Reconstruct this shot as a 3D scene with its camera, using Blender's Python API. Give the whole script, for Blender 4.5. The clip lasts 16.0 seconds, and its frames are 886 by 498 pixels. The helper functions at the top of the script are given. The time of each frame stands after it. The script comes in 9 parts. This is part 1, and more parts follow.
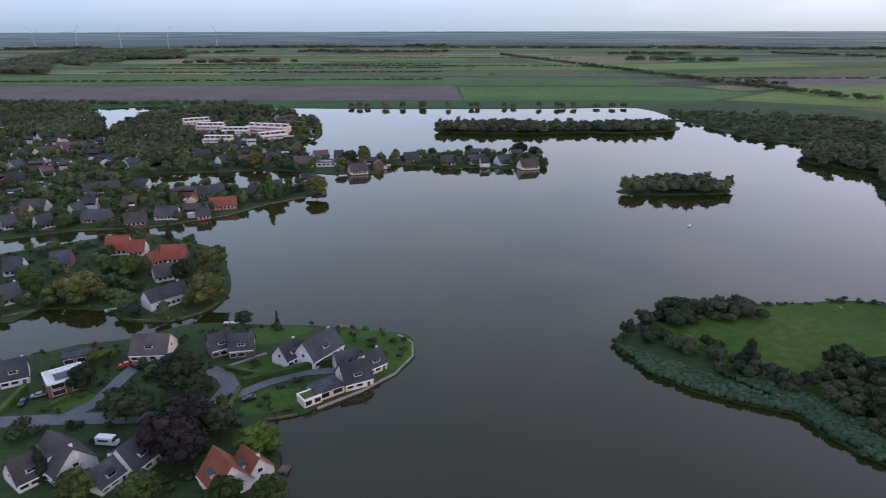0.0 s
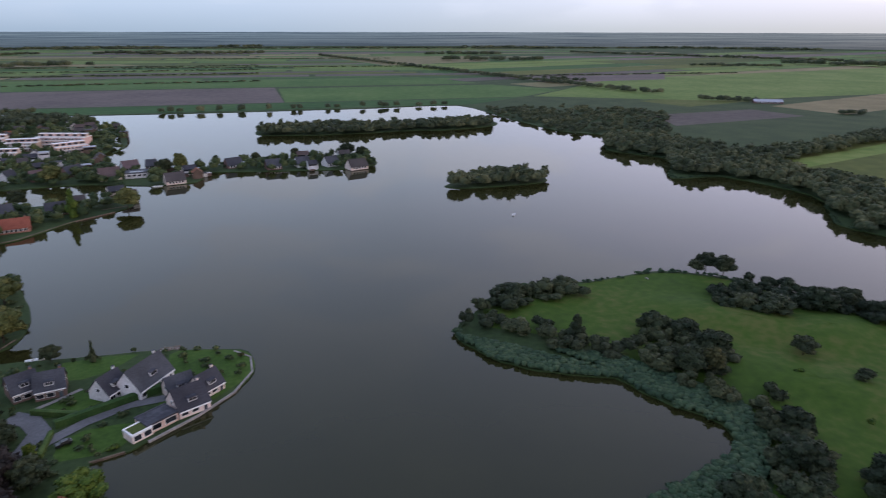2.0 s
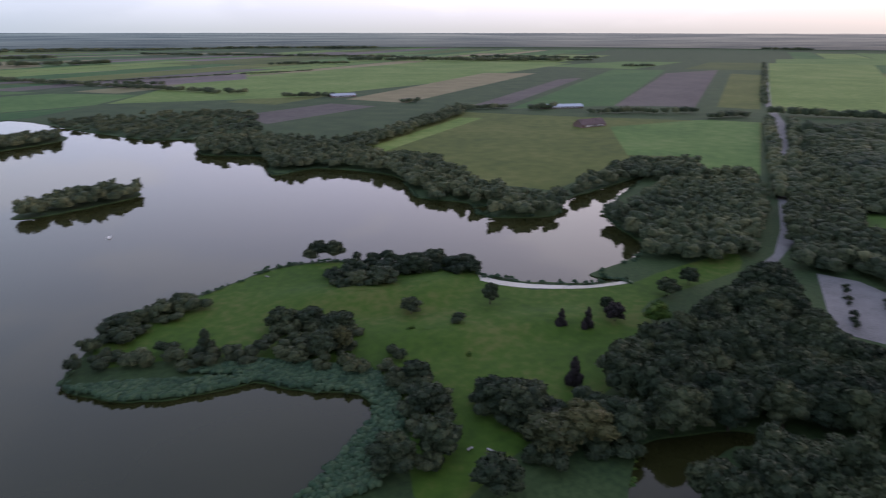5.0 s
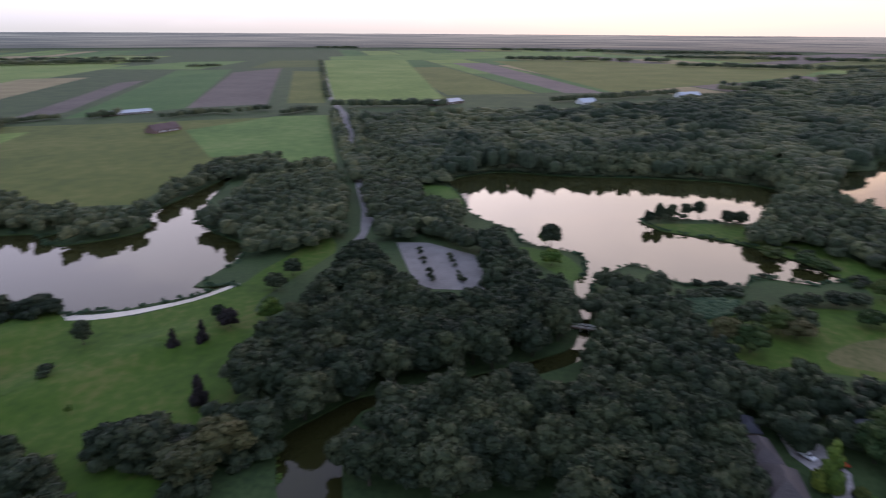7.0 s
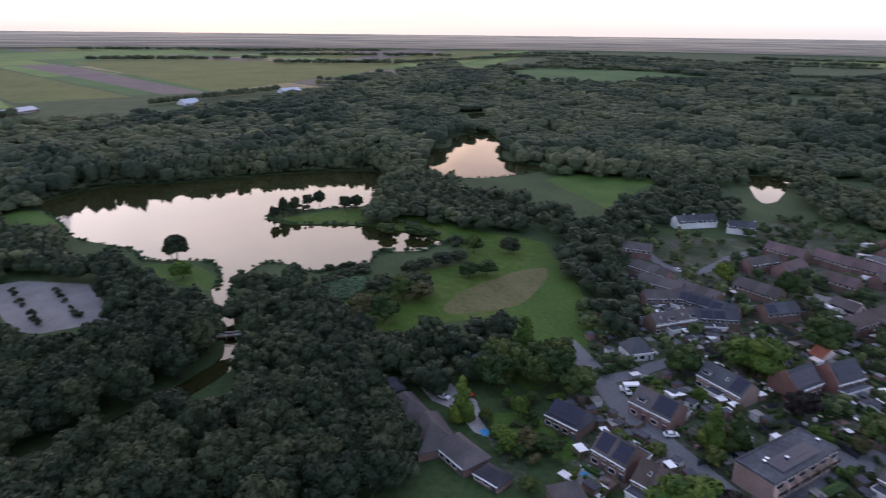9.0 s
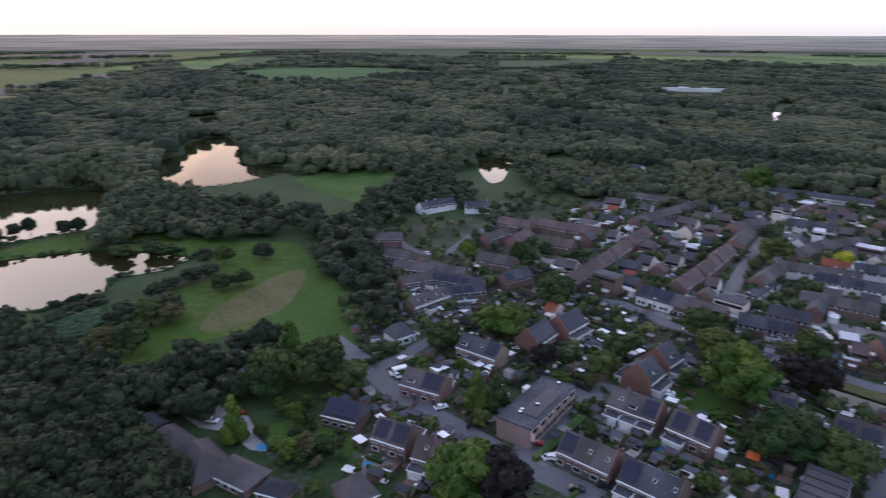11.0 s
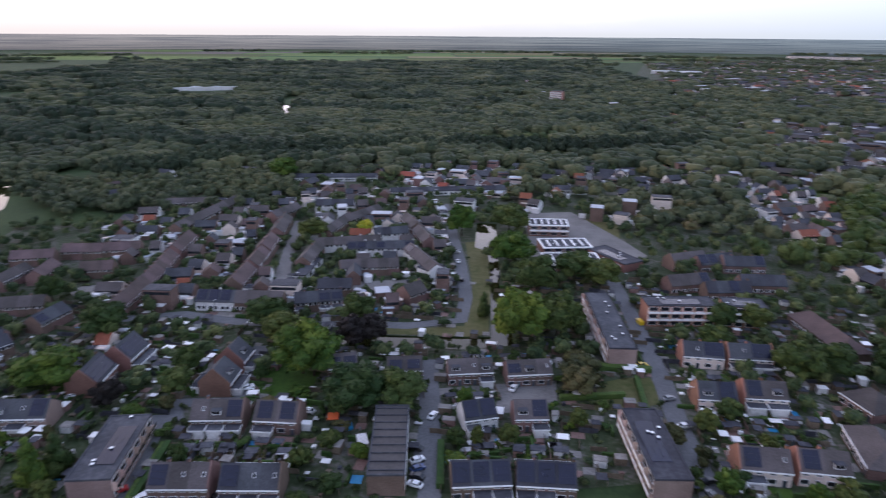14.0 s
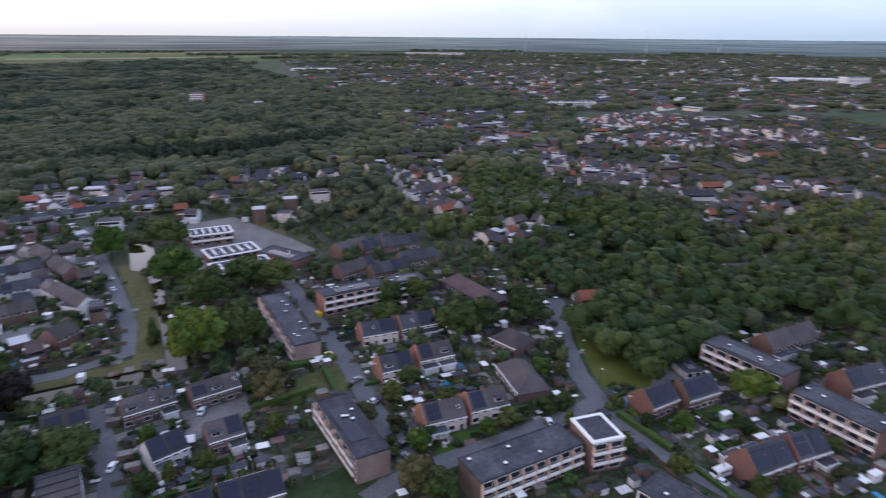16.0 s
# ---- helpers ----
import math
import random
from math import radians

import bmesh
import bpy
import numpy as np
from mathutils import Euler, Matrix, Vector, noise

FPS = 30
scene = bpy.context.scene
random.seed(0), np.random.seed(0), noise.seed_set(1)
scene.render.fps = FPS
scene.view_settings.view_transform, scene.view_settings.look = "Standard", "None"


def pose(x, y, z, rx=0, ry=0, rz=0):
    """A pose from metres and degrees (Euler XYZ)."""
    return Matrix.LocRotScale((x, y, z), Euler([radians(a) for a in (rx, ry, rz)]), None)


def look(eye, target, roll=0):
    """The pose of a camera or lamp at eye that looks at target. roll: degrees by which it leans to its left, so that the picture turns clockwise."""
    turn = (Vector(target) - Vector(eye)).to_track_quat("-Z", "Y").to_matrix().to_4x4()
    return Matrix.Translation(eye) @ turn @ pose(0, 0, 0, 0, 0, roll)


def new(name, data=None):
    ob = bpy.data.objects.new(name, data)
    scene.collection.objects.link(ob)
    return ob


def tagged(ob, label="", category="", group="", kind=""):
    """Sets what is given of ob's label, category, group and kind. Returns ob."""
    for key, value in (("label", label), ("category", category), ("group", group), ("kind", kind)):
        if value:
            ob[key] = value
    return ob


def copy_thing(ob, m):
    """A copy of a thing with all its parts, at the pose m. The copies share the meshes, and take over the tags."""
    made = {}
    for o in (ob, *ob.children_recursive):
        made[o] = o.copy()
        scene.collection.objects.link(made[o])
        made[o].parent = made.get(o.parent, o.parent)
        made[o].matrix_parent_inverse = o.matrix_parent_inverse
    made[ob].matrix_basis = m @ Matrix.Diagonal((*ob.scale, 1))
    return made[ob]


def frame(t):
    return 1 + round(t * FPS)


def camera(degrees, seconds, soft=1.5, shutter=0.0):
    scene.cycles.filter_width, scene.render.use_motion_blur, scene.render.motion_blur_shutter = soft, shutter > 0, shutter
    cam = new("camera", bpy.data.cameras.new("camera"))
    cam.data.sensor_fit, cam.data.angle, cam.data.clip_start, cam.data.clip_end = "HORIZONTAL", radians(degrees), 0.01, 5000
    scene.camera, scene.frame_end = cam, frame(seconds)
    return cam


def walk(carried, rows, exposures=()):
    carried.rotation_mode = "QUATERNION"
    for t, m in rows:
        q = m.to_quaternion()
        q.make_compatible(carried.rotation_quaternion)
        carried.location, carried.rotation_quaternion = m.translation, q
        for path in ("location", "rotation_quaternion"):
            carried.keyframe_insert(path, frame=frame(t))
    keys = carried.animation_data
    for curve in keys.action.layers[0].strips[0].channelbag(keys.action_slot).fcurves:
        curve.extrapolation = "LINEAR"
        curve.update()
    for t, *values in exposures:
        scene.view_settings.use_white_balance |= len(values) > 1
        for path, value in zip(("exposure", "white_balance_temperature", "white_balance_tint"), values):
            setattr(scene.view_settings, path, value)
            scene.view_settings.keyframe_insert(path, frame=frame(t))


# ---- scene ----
# A drone turning on the spot, 110 m over the edge of a lake and a town. +y is the first look, +x the sunset.
cam = camera(69.17, 16.0, 1.1, 0.55)
PATH = [
    (0, -1.52, -0.30, 109.95, 7.16, -18.94, -0.10),
    (0.5, -1.53, 0.38, 109.58, 4.39, -18.92, -0.16),
    (1, -1.58, 0.89, 109.34, 0.23, -18.90, -0.09),
    (1.5, -1.62, 1.24, 109.21, -4.03, -18.90, 0.02),
    (2, -1.60, 1.47, 109.15, -8.25, -18.88, 0.11),
    (2.5, -1.52, 1.61, 109.15, -12.80, -18.87, 0.21),
    (3, -1.35, 1.66, 109.18, -18.37, -18.87, 0.27),
    (3.2, -1.26, 1.66, 109.20, -20.85, -18.88, 0.30),
    (5.3, 0.10, 1.23, 109.51, -47.64, -18.80, 0.08),
    (5.5, 0.24, 1.16, 109.54, -50.85, -18.79, 0.12),
    (6, 0.57, 0.97, 109.62, -59.33, -18.76, 0.20),
    (6.5, 0.86, 0.76, 109.70, -68.88, -18.74, 0.27),
    (7, 1.09, 0.55, 109.78, -79.26, -18.73, 0.35),
    (7.5, 1.25, 0.33, 109.85, -88.99, -18.73, 0.49),
    (8, 1.33, 0.11, 109.93, -98.22, -18.68, 0.62),
    (8.5, 1.34, -0.10, 109.99, -106.43, -18.66, 0.63),
    (8.7, 1.32, -0.19, 110.02, -109.14, -18.66, 0.65),
    (10.8, 0.62, -0.93, 110.24, -132.64, -18.67, 0.05),
    (11, 0.53, -0.98, 110.25, -135.36, -18.67, 0.10),
    (11.5, 0.31, -1.08, 110.28, -142.16, -18.66, 0.23),
    (12, 0.11, -1.15, 110.31, -148.91, -18.62, 0.26),
    (12.5, -0.05, -1.19, 110.33, -155.58, -18.64, 0.24),
    (13, -0.16, -1.19, 110.36, -162.33, -18.59, 0.28),
    (13.5, -0.23, -1.14, 110.40, -169.14, -18.57, 0.37),
    (14, -0.27, -1.06, 110.47, -175.94, -18.56, 0.42),
    (14.5, -0.30, -0.93, 110.57, -183.14, -18.55, 0.47),
    (15, -0.38, -0.76, 110.74, -190.78, -18.52, 0.53),
    (15.5, -0.57, -0.57, 110.99, -198.47, -18.48, 0.57),
    (16, -0.97, -0.34, 111.37, -206.22, -18.49, 0.46),
]


def aim(x, y, z, yaw, pitch, roll):
    a, b = radians(yaw), radians(pitch)
    return look((x, y, z), (x - math.sin(a) * math.cos(b), y + math.cos(a) * math.cos(b), z + math.sin(b)), roll)


walk(cam, [(row[0], aim(*row[1:])) for row in PATH], [(0.0, 0.0, 6380, 10.5), (1.0, 0.0, 6380, 10.5), (3.0, -0.24, 6400, 11.5), (3.6, -0.24, 6400, 11.5), (5.3, 0.0, 6450, 13), (7.5, 0.09, 6330, 14.5), (11.0, 0.22, 6220, 12.5), (16.0, 0.23, 6320, 12)])

# ---- world and sun ----
SUN_YAW = radians(-97)  # the sunset, seen from above, turned from +y
SUN_DIR = Vector((-math.sin(SUN_YAW), math.cos(SUN_YAW), 0.0))
GLOW_DIR = Vector((-math.sin(radians(-112)), math.cos(radians(-112)), 0.0))  # the middle of the bright cloud


def build_world():
    world = bpy.data.worlds.new("dusk_sky")
    scene.world = world
    world.use_nodes = True
    nt = world.node_tree
    nt.nodes.clear()
    N, L = nt.nodes.new, nt.links.new

    def math_node(op, a, b=None, clamp=False):
        n = N("ShaderNodeMath")
        n.operation, n.use_clamp = op, clamp
        for k, v in enumerate((a, b)):
            if v is None:
                continue
            if isinstance(v, (int, float)):
                n.inputs[k].default_value = v
            else:
                L(v, n.inputs[k])
        return n.outputs[0]

    def ramp(fac, stops):
        n = N("ShaderNodeValToRGB")
        e = n.color_ramp.elements
        e[0].position, e[0].color = stops[0][0], (*stops[0][1], 1)
        e[1].position, e[1].color = stops[-1][0], (*stops[-1][1], 1)
        for p, c in stops[1:-1]:
            e.new(p).color = (*c, 1)
        L(fac, n.inputs[0])
        return n.outputs[0]

    def mix(fac, a, b):
        n = N("ShaderNodeMix")
        n.data_type = "RGBA"
        if isinstance(fac, float):
            n.inputs[0].default_value = fac
        else:
            L(fac, n.inputs[0])
        for v, i in ((a, n.inputs[6]), (b, n.inputs[7])):
            if isinstance(v, tuple):
                i.default_value = (*v, 1)
            else:
                L(v, i)
        return n.outputs[2]

    tc = N("ShaderNodeTexCoord")
    vec = tc.outputs["Generated"]
    sep = N("ShaderNodeSeparateXYZ")
    L(vec, sep.inputs[0])
    z = math_node("MAXIMUM", sep.outputs[2], 0.0)
    dot = N("ShaderNodeVectorMath")
    dot.operation = "DOT_PRODUCT"
    L(vec, dot.inputs[0])
    dot.inputs[1].default_value = GLOW_DIR
    side = math_node("MULTIPLY_ADD", dot.outputs["Value"], 0.5)
    side.node.inputs[2].default_value = 0.5
    sky = N("ShaderNodeTexSky")
    sky.sky_type, sky.sun_disc = "NISHITA", False
    sky.sun_elevation, sky.sun_rotation = radians(4), -SUN_YAW
    clear = N("ShaderNodeVectorMath")
    clear.operation = "SCALE"
    L(sky.outputs[0], clear.inputs[0])
    clear.inputs["Scale"].default_value = 0.05
    # a veil of cloud: blue-grey away from the sunset, cream and rose over it; brightest a little above the horizon
    low = ramp(side, [(0.0, (0.42, 0.56, 0.74)), (0.25, (0.52, 0.65, 0.82)), (0.5, (0.72, 0.77, 0.84)), (0.75, (0.84, 0.81, 0.82)), (1.0, (0.97, 0.86, 0.83))])
    middle = ramp(side, [(0.0, (1.05, 1.28, 1.66)), (0.35, (1.02, 1.15, 1.46)), (0.6, (1.65, 1.62, 2.05)), (0.75, (2.1, 1.95, 2.3)), (0.9, (2.2, 1.95, 2.15)), (0.95, (1.5, 1.27, 1.36)), (0.98, (0.60, 0.48, 0.56)), (1.0, (0.60, 0.44, 0.50))])
    glow = ramp(side, [(0.0, (1.05, 1.28, 1.66)), (0.35, (1.02, 1.15, 1.46)), (0.6, (1.65, 1.62, 2.05)), (0.75, (2.1, 1.95, 2.3)), (0.9, (2.3, 2.0, 2.0)), (0.955, (2.4, 1.95, 1.7)), (1.0, (2.5, 1.75, 1.3))])
    high = ramp(side, [(0.0, (0.60, 0.74, 1.10)), (0.5, (0.64, 0.76, 1.13)), (1.0, (0.74, 0.76, 1.05))])
    veil = mix(math_node("MULTIPLY", z, 9.0, True), low, glow)
    above = math_node("MULTIPLY_ADD", z, 20.0, True)
    above.node.inputs[2].default_value = -3.7
    veil = mix(above, veil, middle)
    up = math_node("MULTIPLY_ADD", z, 2.2, True)
    up.node.inputs[2].default_value = -0.45
    veil = mix(up, veil, high)
    flat = N("ShaderNodeMapping")
    flat.inputs["Scale"].default_value = (1.0, 1.0, 3.0)
    L(vec, flat.inputs[0])
    tex = N("ShaderNodeTexNoise")
    tex.inputs["Scale"].default_value, tex.inputs["Detail"].default_value, tex.inputs["Roughness"].default_value = 4.2, 5, 0.5
    L(flat.outputs[0], tex.inputs["Vector"])
    puff = ramp(tex.outputs[0], [(0.49, (0, 0, 0)), (0.58, (1, 1, 1))])
    lit = ramp(side, [(0.0, (0.72, 0.76, 0.88)), (0.5, (1.5, 1.5, 1.7)), (0.75, (2.4, 2.25, 2.4)), (0.93, (2.2, 1.85, 1.9)), (0.97, (1.3, 1.05, 1.08)), (1.0, (0.95, 0.70, 0.72))])
    amount = math_node("MULTIPLY", puff, math_node("MULTIPLY", z, 5.0, True))
    thin = math_node("SUBTRACT", 1.0, math_node("MULTIPLY", z, 1.7, True))
    veil = mix(math_node("MULTIPLY", math_node("MULTIPLY", amount, thin), 0.75), veil, lit)
    both = mix(0.9, clear.outputs[0], veil)
    bg = N("ShaderNodeBackground")
    L(both, bg.inputs[0])
    bg.inputs[1].default_value = 1.0
    out = N("ShaderNodeOutputWorld")
    L(bg.outputs[0], out.inputs[0])


build_world()
sun = new("sun", bpy.data.lights.new("sun", "SUN"))
sun.data.energy, sun.data.angle, sun.data.color = 0.35, radians(30), (1.0, 0.84, 0.72)
sun.matrix_world = look((0, 0, 400), (-SUN_DIR.x * 400, -SUN_DIR.y * 400, 280))

# ---- materials ----


def material(name, shades, rough=0.9, grain=1.0, patch=0.05, bump=0.0, metal=0.0, ior=1.45, vary=0.0, island=0.0, coat=0.0, detail=4.0, relief=0.6):
    """A surface of two or three shades (linear base colours), mixed by a fine grain and by broad patches.
    grain and patch: waves per metre; vary, island: brightness changes from object to object and from piece to piece."""
    m = bpy.data.materials.new(name)
    m.use_nodes = True
    nt = m.node_tree
    N, L = nt.nodes.new, nt.links.new
    bsdf = nt.nodes["Principled BSDF"]
    geo = N("ShaderNodeNewGeometry")

    def tex(scale, det):
        n = N("ShaderNodeTexNoise")
        n.inputs["Scale"].default_value, n.inputs["Detail"].default_value = scale, det
        L(geo.outputs["Position"], n.inputs["Vector"])
        return n.outputs[0]

    fine, broad = tex(grain, detail), tex(patch, 3.0)
    add = N("ShaderNodeMath")
    add.operation = "MULTIPLY_ADD"
    L(fine, add.inputs[0])
    add.inputs[1].default_value = 0.5
    half = N("ShaderNodeMath")
    half.operation = "MULTIPLY"
    L(broad, half.inputs[0])
    half.inputs[1].default_value = 0.5
    L(half.outputs[0], add.inputs[2])
    r = N("ShaderNodeValToRGB")
    e = r.color_ramp.elements
    e[0].position, e[0].color = 0.36, (*shades[0], 1)
    e[1].position, e[1].color = 0.64, (*shades[-1], 1)
    if len(shades) > 2:
        e.new(0.5).color = (*shades[1], 1)
    L(add.outputs[0], r.inputs[0])
    col = r.outputs[0]
    for amount, kind in ((vary, "object"), (island, "island")):
        if amount:
            src = N("ShaderNodeObjectInfo").outputs["Random"] if kind == "object" else geo.outputs["Random Per Island"]
            hs = N("ShaderNodeHueSaturation")
            mp = N("ShaderNodeMapRange")
            L(src, mp.inputs[0])
            mp.inputs[3].default_value, mp.inputs[4].default_value = 1 - amount, 1 + amount
            L(mp.outputs[0], hs.inputs["Value"])
            mh = N("ShaderNodeMapRange")
            L(src, mh.inputs[0])
            mh.inputs[3].default_value, mh.inputs[4].default_value = 0.5 + 0.1 * amount, 0.5 - 0.1 * amount
            L(mh.outputs[0], hs.inputs["Hue"])
            L(col, hs.inputs["Color"])
            col = hs.outputs[0]
    L(col, bsdf.inputs["Base Color"])
    bsdf.inputs["Roughness"].default_value, bsdf.inputs["Metallic"].default_value, bsdf.inputs["IOR"].default_value = rough, metal, ior
    bsdf.inputs["Specular IOR Level"].default_value = 0.5 if rough < 0.6 else 0.25
    if coat:
        bsdf.inputs["Coat Weight"].default_value = coat
    if bump:
        b = N("ShaderNodeBump")
        b.inputs["Strength"].default_value, b.inputs["Distance"].default_value = relief, bump
        L(fine, b.inputs["Height"])
        L(b.outputs[0], bsdf.inputs["Normal"])
    return m


def water_material():
    m = material("lake_water", [(0.019, 0.020, 0.006), (0.027, 0.027, 0.009)], rough=0.025, grain=0.02, patch=0.006, ior=1.35)
    nt = m.node_tree
    N, L = nt.nodes.new, nt.links.new
    bsdf = nt.nodes["Principled BSDF"]
    bsdf.inputs["Specular IOR Level"].default_value = 0.5
    geo = N("ShaderNodeNewGeometry")
    prev = None
    for scale, dist in ((0.9, 0.012), (0.12, 0.05)):
        t = N("ShaderNodeTexNoise")
        t.inputs["Scale"].default_value, t.inputs["Detail"].default_value = scale, 3
        L(geo.outputs["Position"], t.inputs["Vector"])
        b = N("ShaderNodeBump")
        b.inputs["Strength"].default_value, b.inputs["Distance"].default_value = 0.35, dist
        L(t.outputs[0], b.inputs["Height"])
        if prev:
            L(prev, b.inputs["Normal"])
        prev = b.outputs[0]
    L(prev, bsdf.inputs["Normal"])
    return m


M = dict(
    water=water_material(),
    land=material("rough_grass", [(0.020, 0.038, 0.013), (0.032, 0.056, 0.018), (0.048, 0.072, 0.025)], grain=0.5, patch=0.03, bump=0.2),
    lawn=material("lawn", [(0.028, 0.062, 0.009), (0.042, 0.088, 0.012), (0.064, 0.108, 0.020)], grain=0.6, patch=0.04, bump=0.1),
    meadow=material("meadow_grass", [(0.026, 0.058, 0.005), (0.040, 0.082, 0.007), (0.078, 0.094, 0.020)], grain=0.25, patch=0.022, bump=0.15),
    field=material("pasture", [(0.044, 0.098, 0.018), (0.066, 0.128, 0.026), (0.098, 0.150, 0.040)], grain=0.08, patch=0.008, bump=0.1, vary=0.38),
    crop=material("dull_crop", [(0.050, 0.070, 0.011), (0.070, 0.089, 0.015), (0.096, 0.106, 0.026)], grain=0.08, patch=0.01, bump=0.1, vary=0.25),
    soil=material("ploughed_peat", [(0.075, 0.060, 0.058), (0.105, 0.084, 0.078), (0.130, 0.105, 0.095)], grain=0.1, patch=0.01, bump=0.1, vary=0.2),
    straw=material("mown_stubble", [(0.13, 0.115, 0.055), (0.18, 0.15, 0.075), (0.22, 0.19, 0.10)], grain=0.3, patch=0.02, bump=0.1, vary=0.2),
    dry=material("dry_grass", [(0.060, 0.070, 0.020), (0.095, 0.092, 0.036), (0.120, 0.108, 0.050)], grain=0.4, patch=0.06, bump=0.1),
    sand=material("beach_sand", [(0.42, 0.37, 0.31), (0.52, 0.47, 0.40), (0.58, 0.53, 0.46)], grain=0.6, patch=0.05),
    reed=material("reed", [(0.028, 0.056, 0.028), (0.038, 0.070, 0.036), (0.054, 0.084, 0.042)], grain=0.6, patch=0.05, bump=0.3, island=0.3),
    asphalt=material("asphalt", [(0.095, 0.097, 0.104), (0.125, 0.126, 0.134), (0.155, 0.155, 0.163)], rough=0.85, grain=1.2, patch=0.06),
    paving=material("grey_paving", [(0.12, 0.115, 0.11), (0.17, 0.16, 0.155), (0.21, 0.20, 0.19)], rough=0.85, grain=1.0, patch=0.08),
    leaf=material("leaves", [(0.012, 0.020, 0.010), (0.024, 0.035, 0.015), (0.046, 0.059, 0.026)], rough=0.7, grain=1.0, patch=0.06, bump=0.6, vary=0.34, island=0.26, relief=1.0, detail=6.0),
    linden=material("linden_leaves", [(0.021, 0.036, 0.008), (0.038, 0.060, 0.012), (0.066, 0.090, 0.026)], rough=0.7, grain=1.0, patch=0.06, bump=0.6, vary=0.34, island=0.28, relief=1.0, detail=6.0),
    wood=material("far_leaves", [(0.026, 0.036, 0.019), (0.051, 0.064, 0.030), (0.096, 0.102, 0.046)], rough=0.75, grain=0.45, patch=0.012, bump=1.2, island=0.34, relief=1.0, detail=6.0),
    fir=material("conifer_leaves", [(0.015, 0.025, 0.014), (0.025, 0.038, 0.020), (0.044, 0.058, 0.030)], rough=0.8, grain=0.45, patch=0.012, bump=1.2, island=0.3, relief=1.0, detail=6.0),
    bark=material("bark", [(0.030, 0.024, 0.018), (0.065, 0.052, 0.040)], grain=3.0, patch=0.4, bump=0.05),
)

# ---- helpers ----
from mathutils import geometry
rng = random.Random(7)


def part(name, bm, mat, parent=None, label=""):
    """Links a bmesh as one mesh object, under a thing or under a part."""
    me = bpy.data.meshes.new(name)
    bm.to_mesh(me)
    bm.free()
    return link(name, me, mat, parent, label)


def link(name, me, mat, parent=None, label=""):
    if mat and not me.materials:
        me.materials.append(mat)
    ob = new(name, me)
    if parent:
        ob.parent = parent
    if label:
        ob["label"] = label
    return ob


def raw_mesh(name, verts, faces, smooth=False):
    """A mesh from numpy arrays of corners and of triangles."""
    me = bpy.data.meshes.new(name)
    verts, faces = np.asarray(verts, np.float32), np.asarray(faces, np.int32)
    me.vertices.add(len(verts))
    me.vertices.foreach_set("co", verts.ravel())
    me.loops.add(faces.size)
    me.loops.foreach_set("vertex_index", faces.ravel())
    me.polygons.add(len(faces))
    me.polygons.foreach_set("loop_start", np.arange(0, faces.size, faces.shape[1], dtype=np.int32))
    me.polygons.foreach_set("use_smooth", np.full(len(faces), smooth) if np.isscalar(smooth) else smooth)
    me.update(calc_edges=True)
    me.validate()
    return me


def rounded(points, steps=4, wobble=0.0, seed=1):
    """A closed outline through the corners of a plan, softened, with small irregularities."""
    out, n = [], len(points)
    for k in range(n):
        p0, p1, p2, p3 = (Vector(points[(k + d) % n]) for d in (-1, 0, 1, 2))
        for s in range(steps):
            t = s / steps
            q = 0.5 * (2 * p1 + (p2 - p0) * t + (2 * p0 - 5 * p1 + 4 * p2 - p3) * t * t + (3 * p1 - p0 - 3 * p2 + p3) * t**3)
            q = p1.lerp(p2, t).lerp(q, 0.7)
            if wobble:
                q += wobble * Vector((noise.noise((q.x * 0.11, q.y * 0.11, seed)), noise.noise((q.x * 0.11, q.y * 0.11, seed + 9))))
            out.append((q.x, q.y))
    return out


def inside(pts, outline):
    """Which of the points (n x 2) lie inside a closed outline."""
    pts = np.asarray(pts, float)
    o = np.asarray(outline, float)
    out = np.zeros(len(pts), bool)
    box = ((pts >= o.min(0)) & (pts <= o.max(0))).all(1)
    if not box.any():
        return out
    x, y = pts[box].T
    hit = np.zeros(len(x), bool)
    for (ax, ay), (bx, by) in zip(o, np.roll(o, -1, 0)):
        if ay != by:
            hit ^= ((ay > y) != (by > y)) & (x < (bx - ax) * (y - ay) / (by - ay) + ax)
    out[box] = hit
    return out


def sheet(name, outline, z, mat, depth=0.0, cut=False):
    """A level patch of ground with the given outline; depth: how far its sides go down; cut: whether water is left out of it."""
    verts, edges = [], []
    for o in [outline] + (SHORES + LANDS if cut else []):
        s, n = len(verts), len(o)
        verts += [Vector(p) for p in o]
        edges += [(s + k, s + (k + 1) % n) for k in range(n)]
    res = geometry.delaunay_2d_cdt(verts, edges, [], 0, 0.01)
    v = np.array([(p.x, p.y) for p in res[0]])
    f = np.array([t for t in res[2]])
    f = f[inside(v[f].mean(1), outline)]
    if cut:
        f = f[~wet(v[f].mean(1))]
    v3 = np.c_[v, np.full(len(v), z)]
    e1, e2 = v3[f[:, 1]] - v3[f[:, 0]], v3[f[:, 2]] - v3[f[:, 0]]
    f[np.cross(e1, e2)[:, 2] < 0] = f[np.cross(e1, e2)[:, 2] < 0][:, ::-1]
    if depth:
        v3, f = skirt(v3, f, depth)
    return link(name, raw_mesh(name, v3, f), mat)


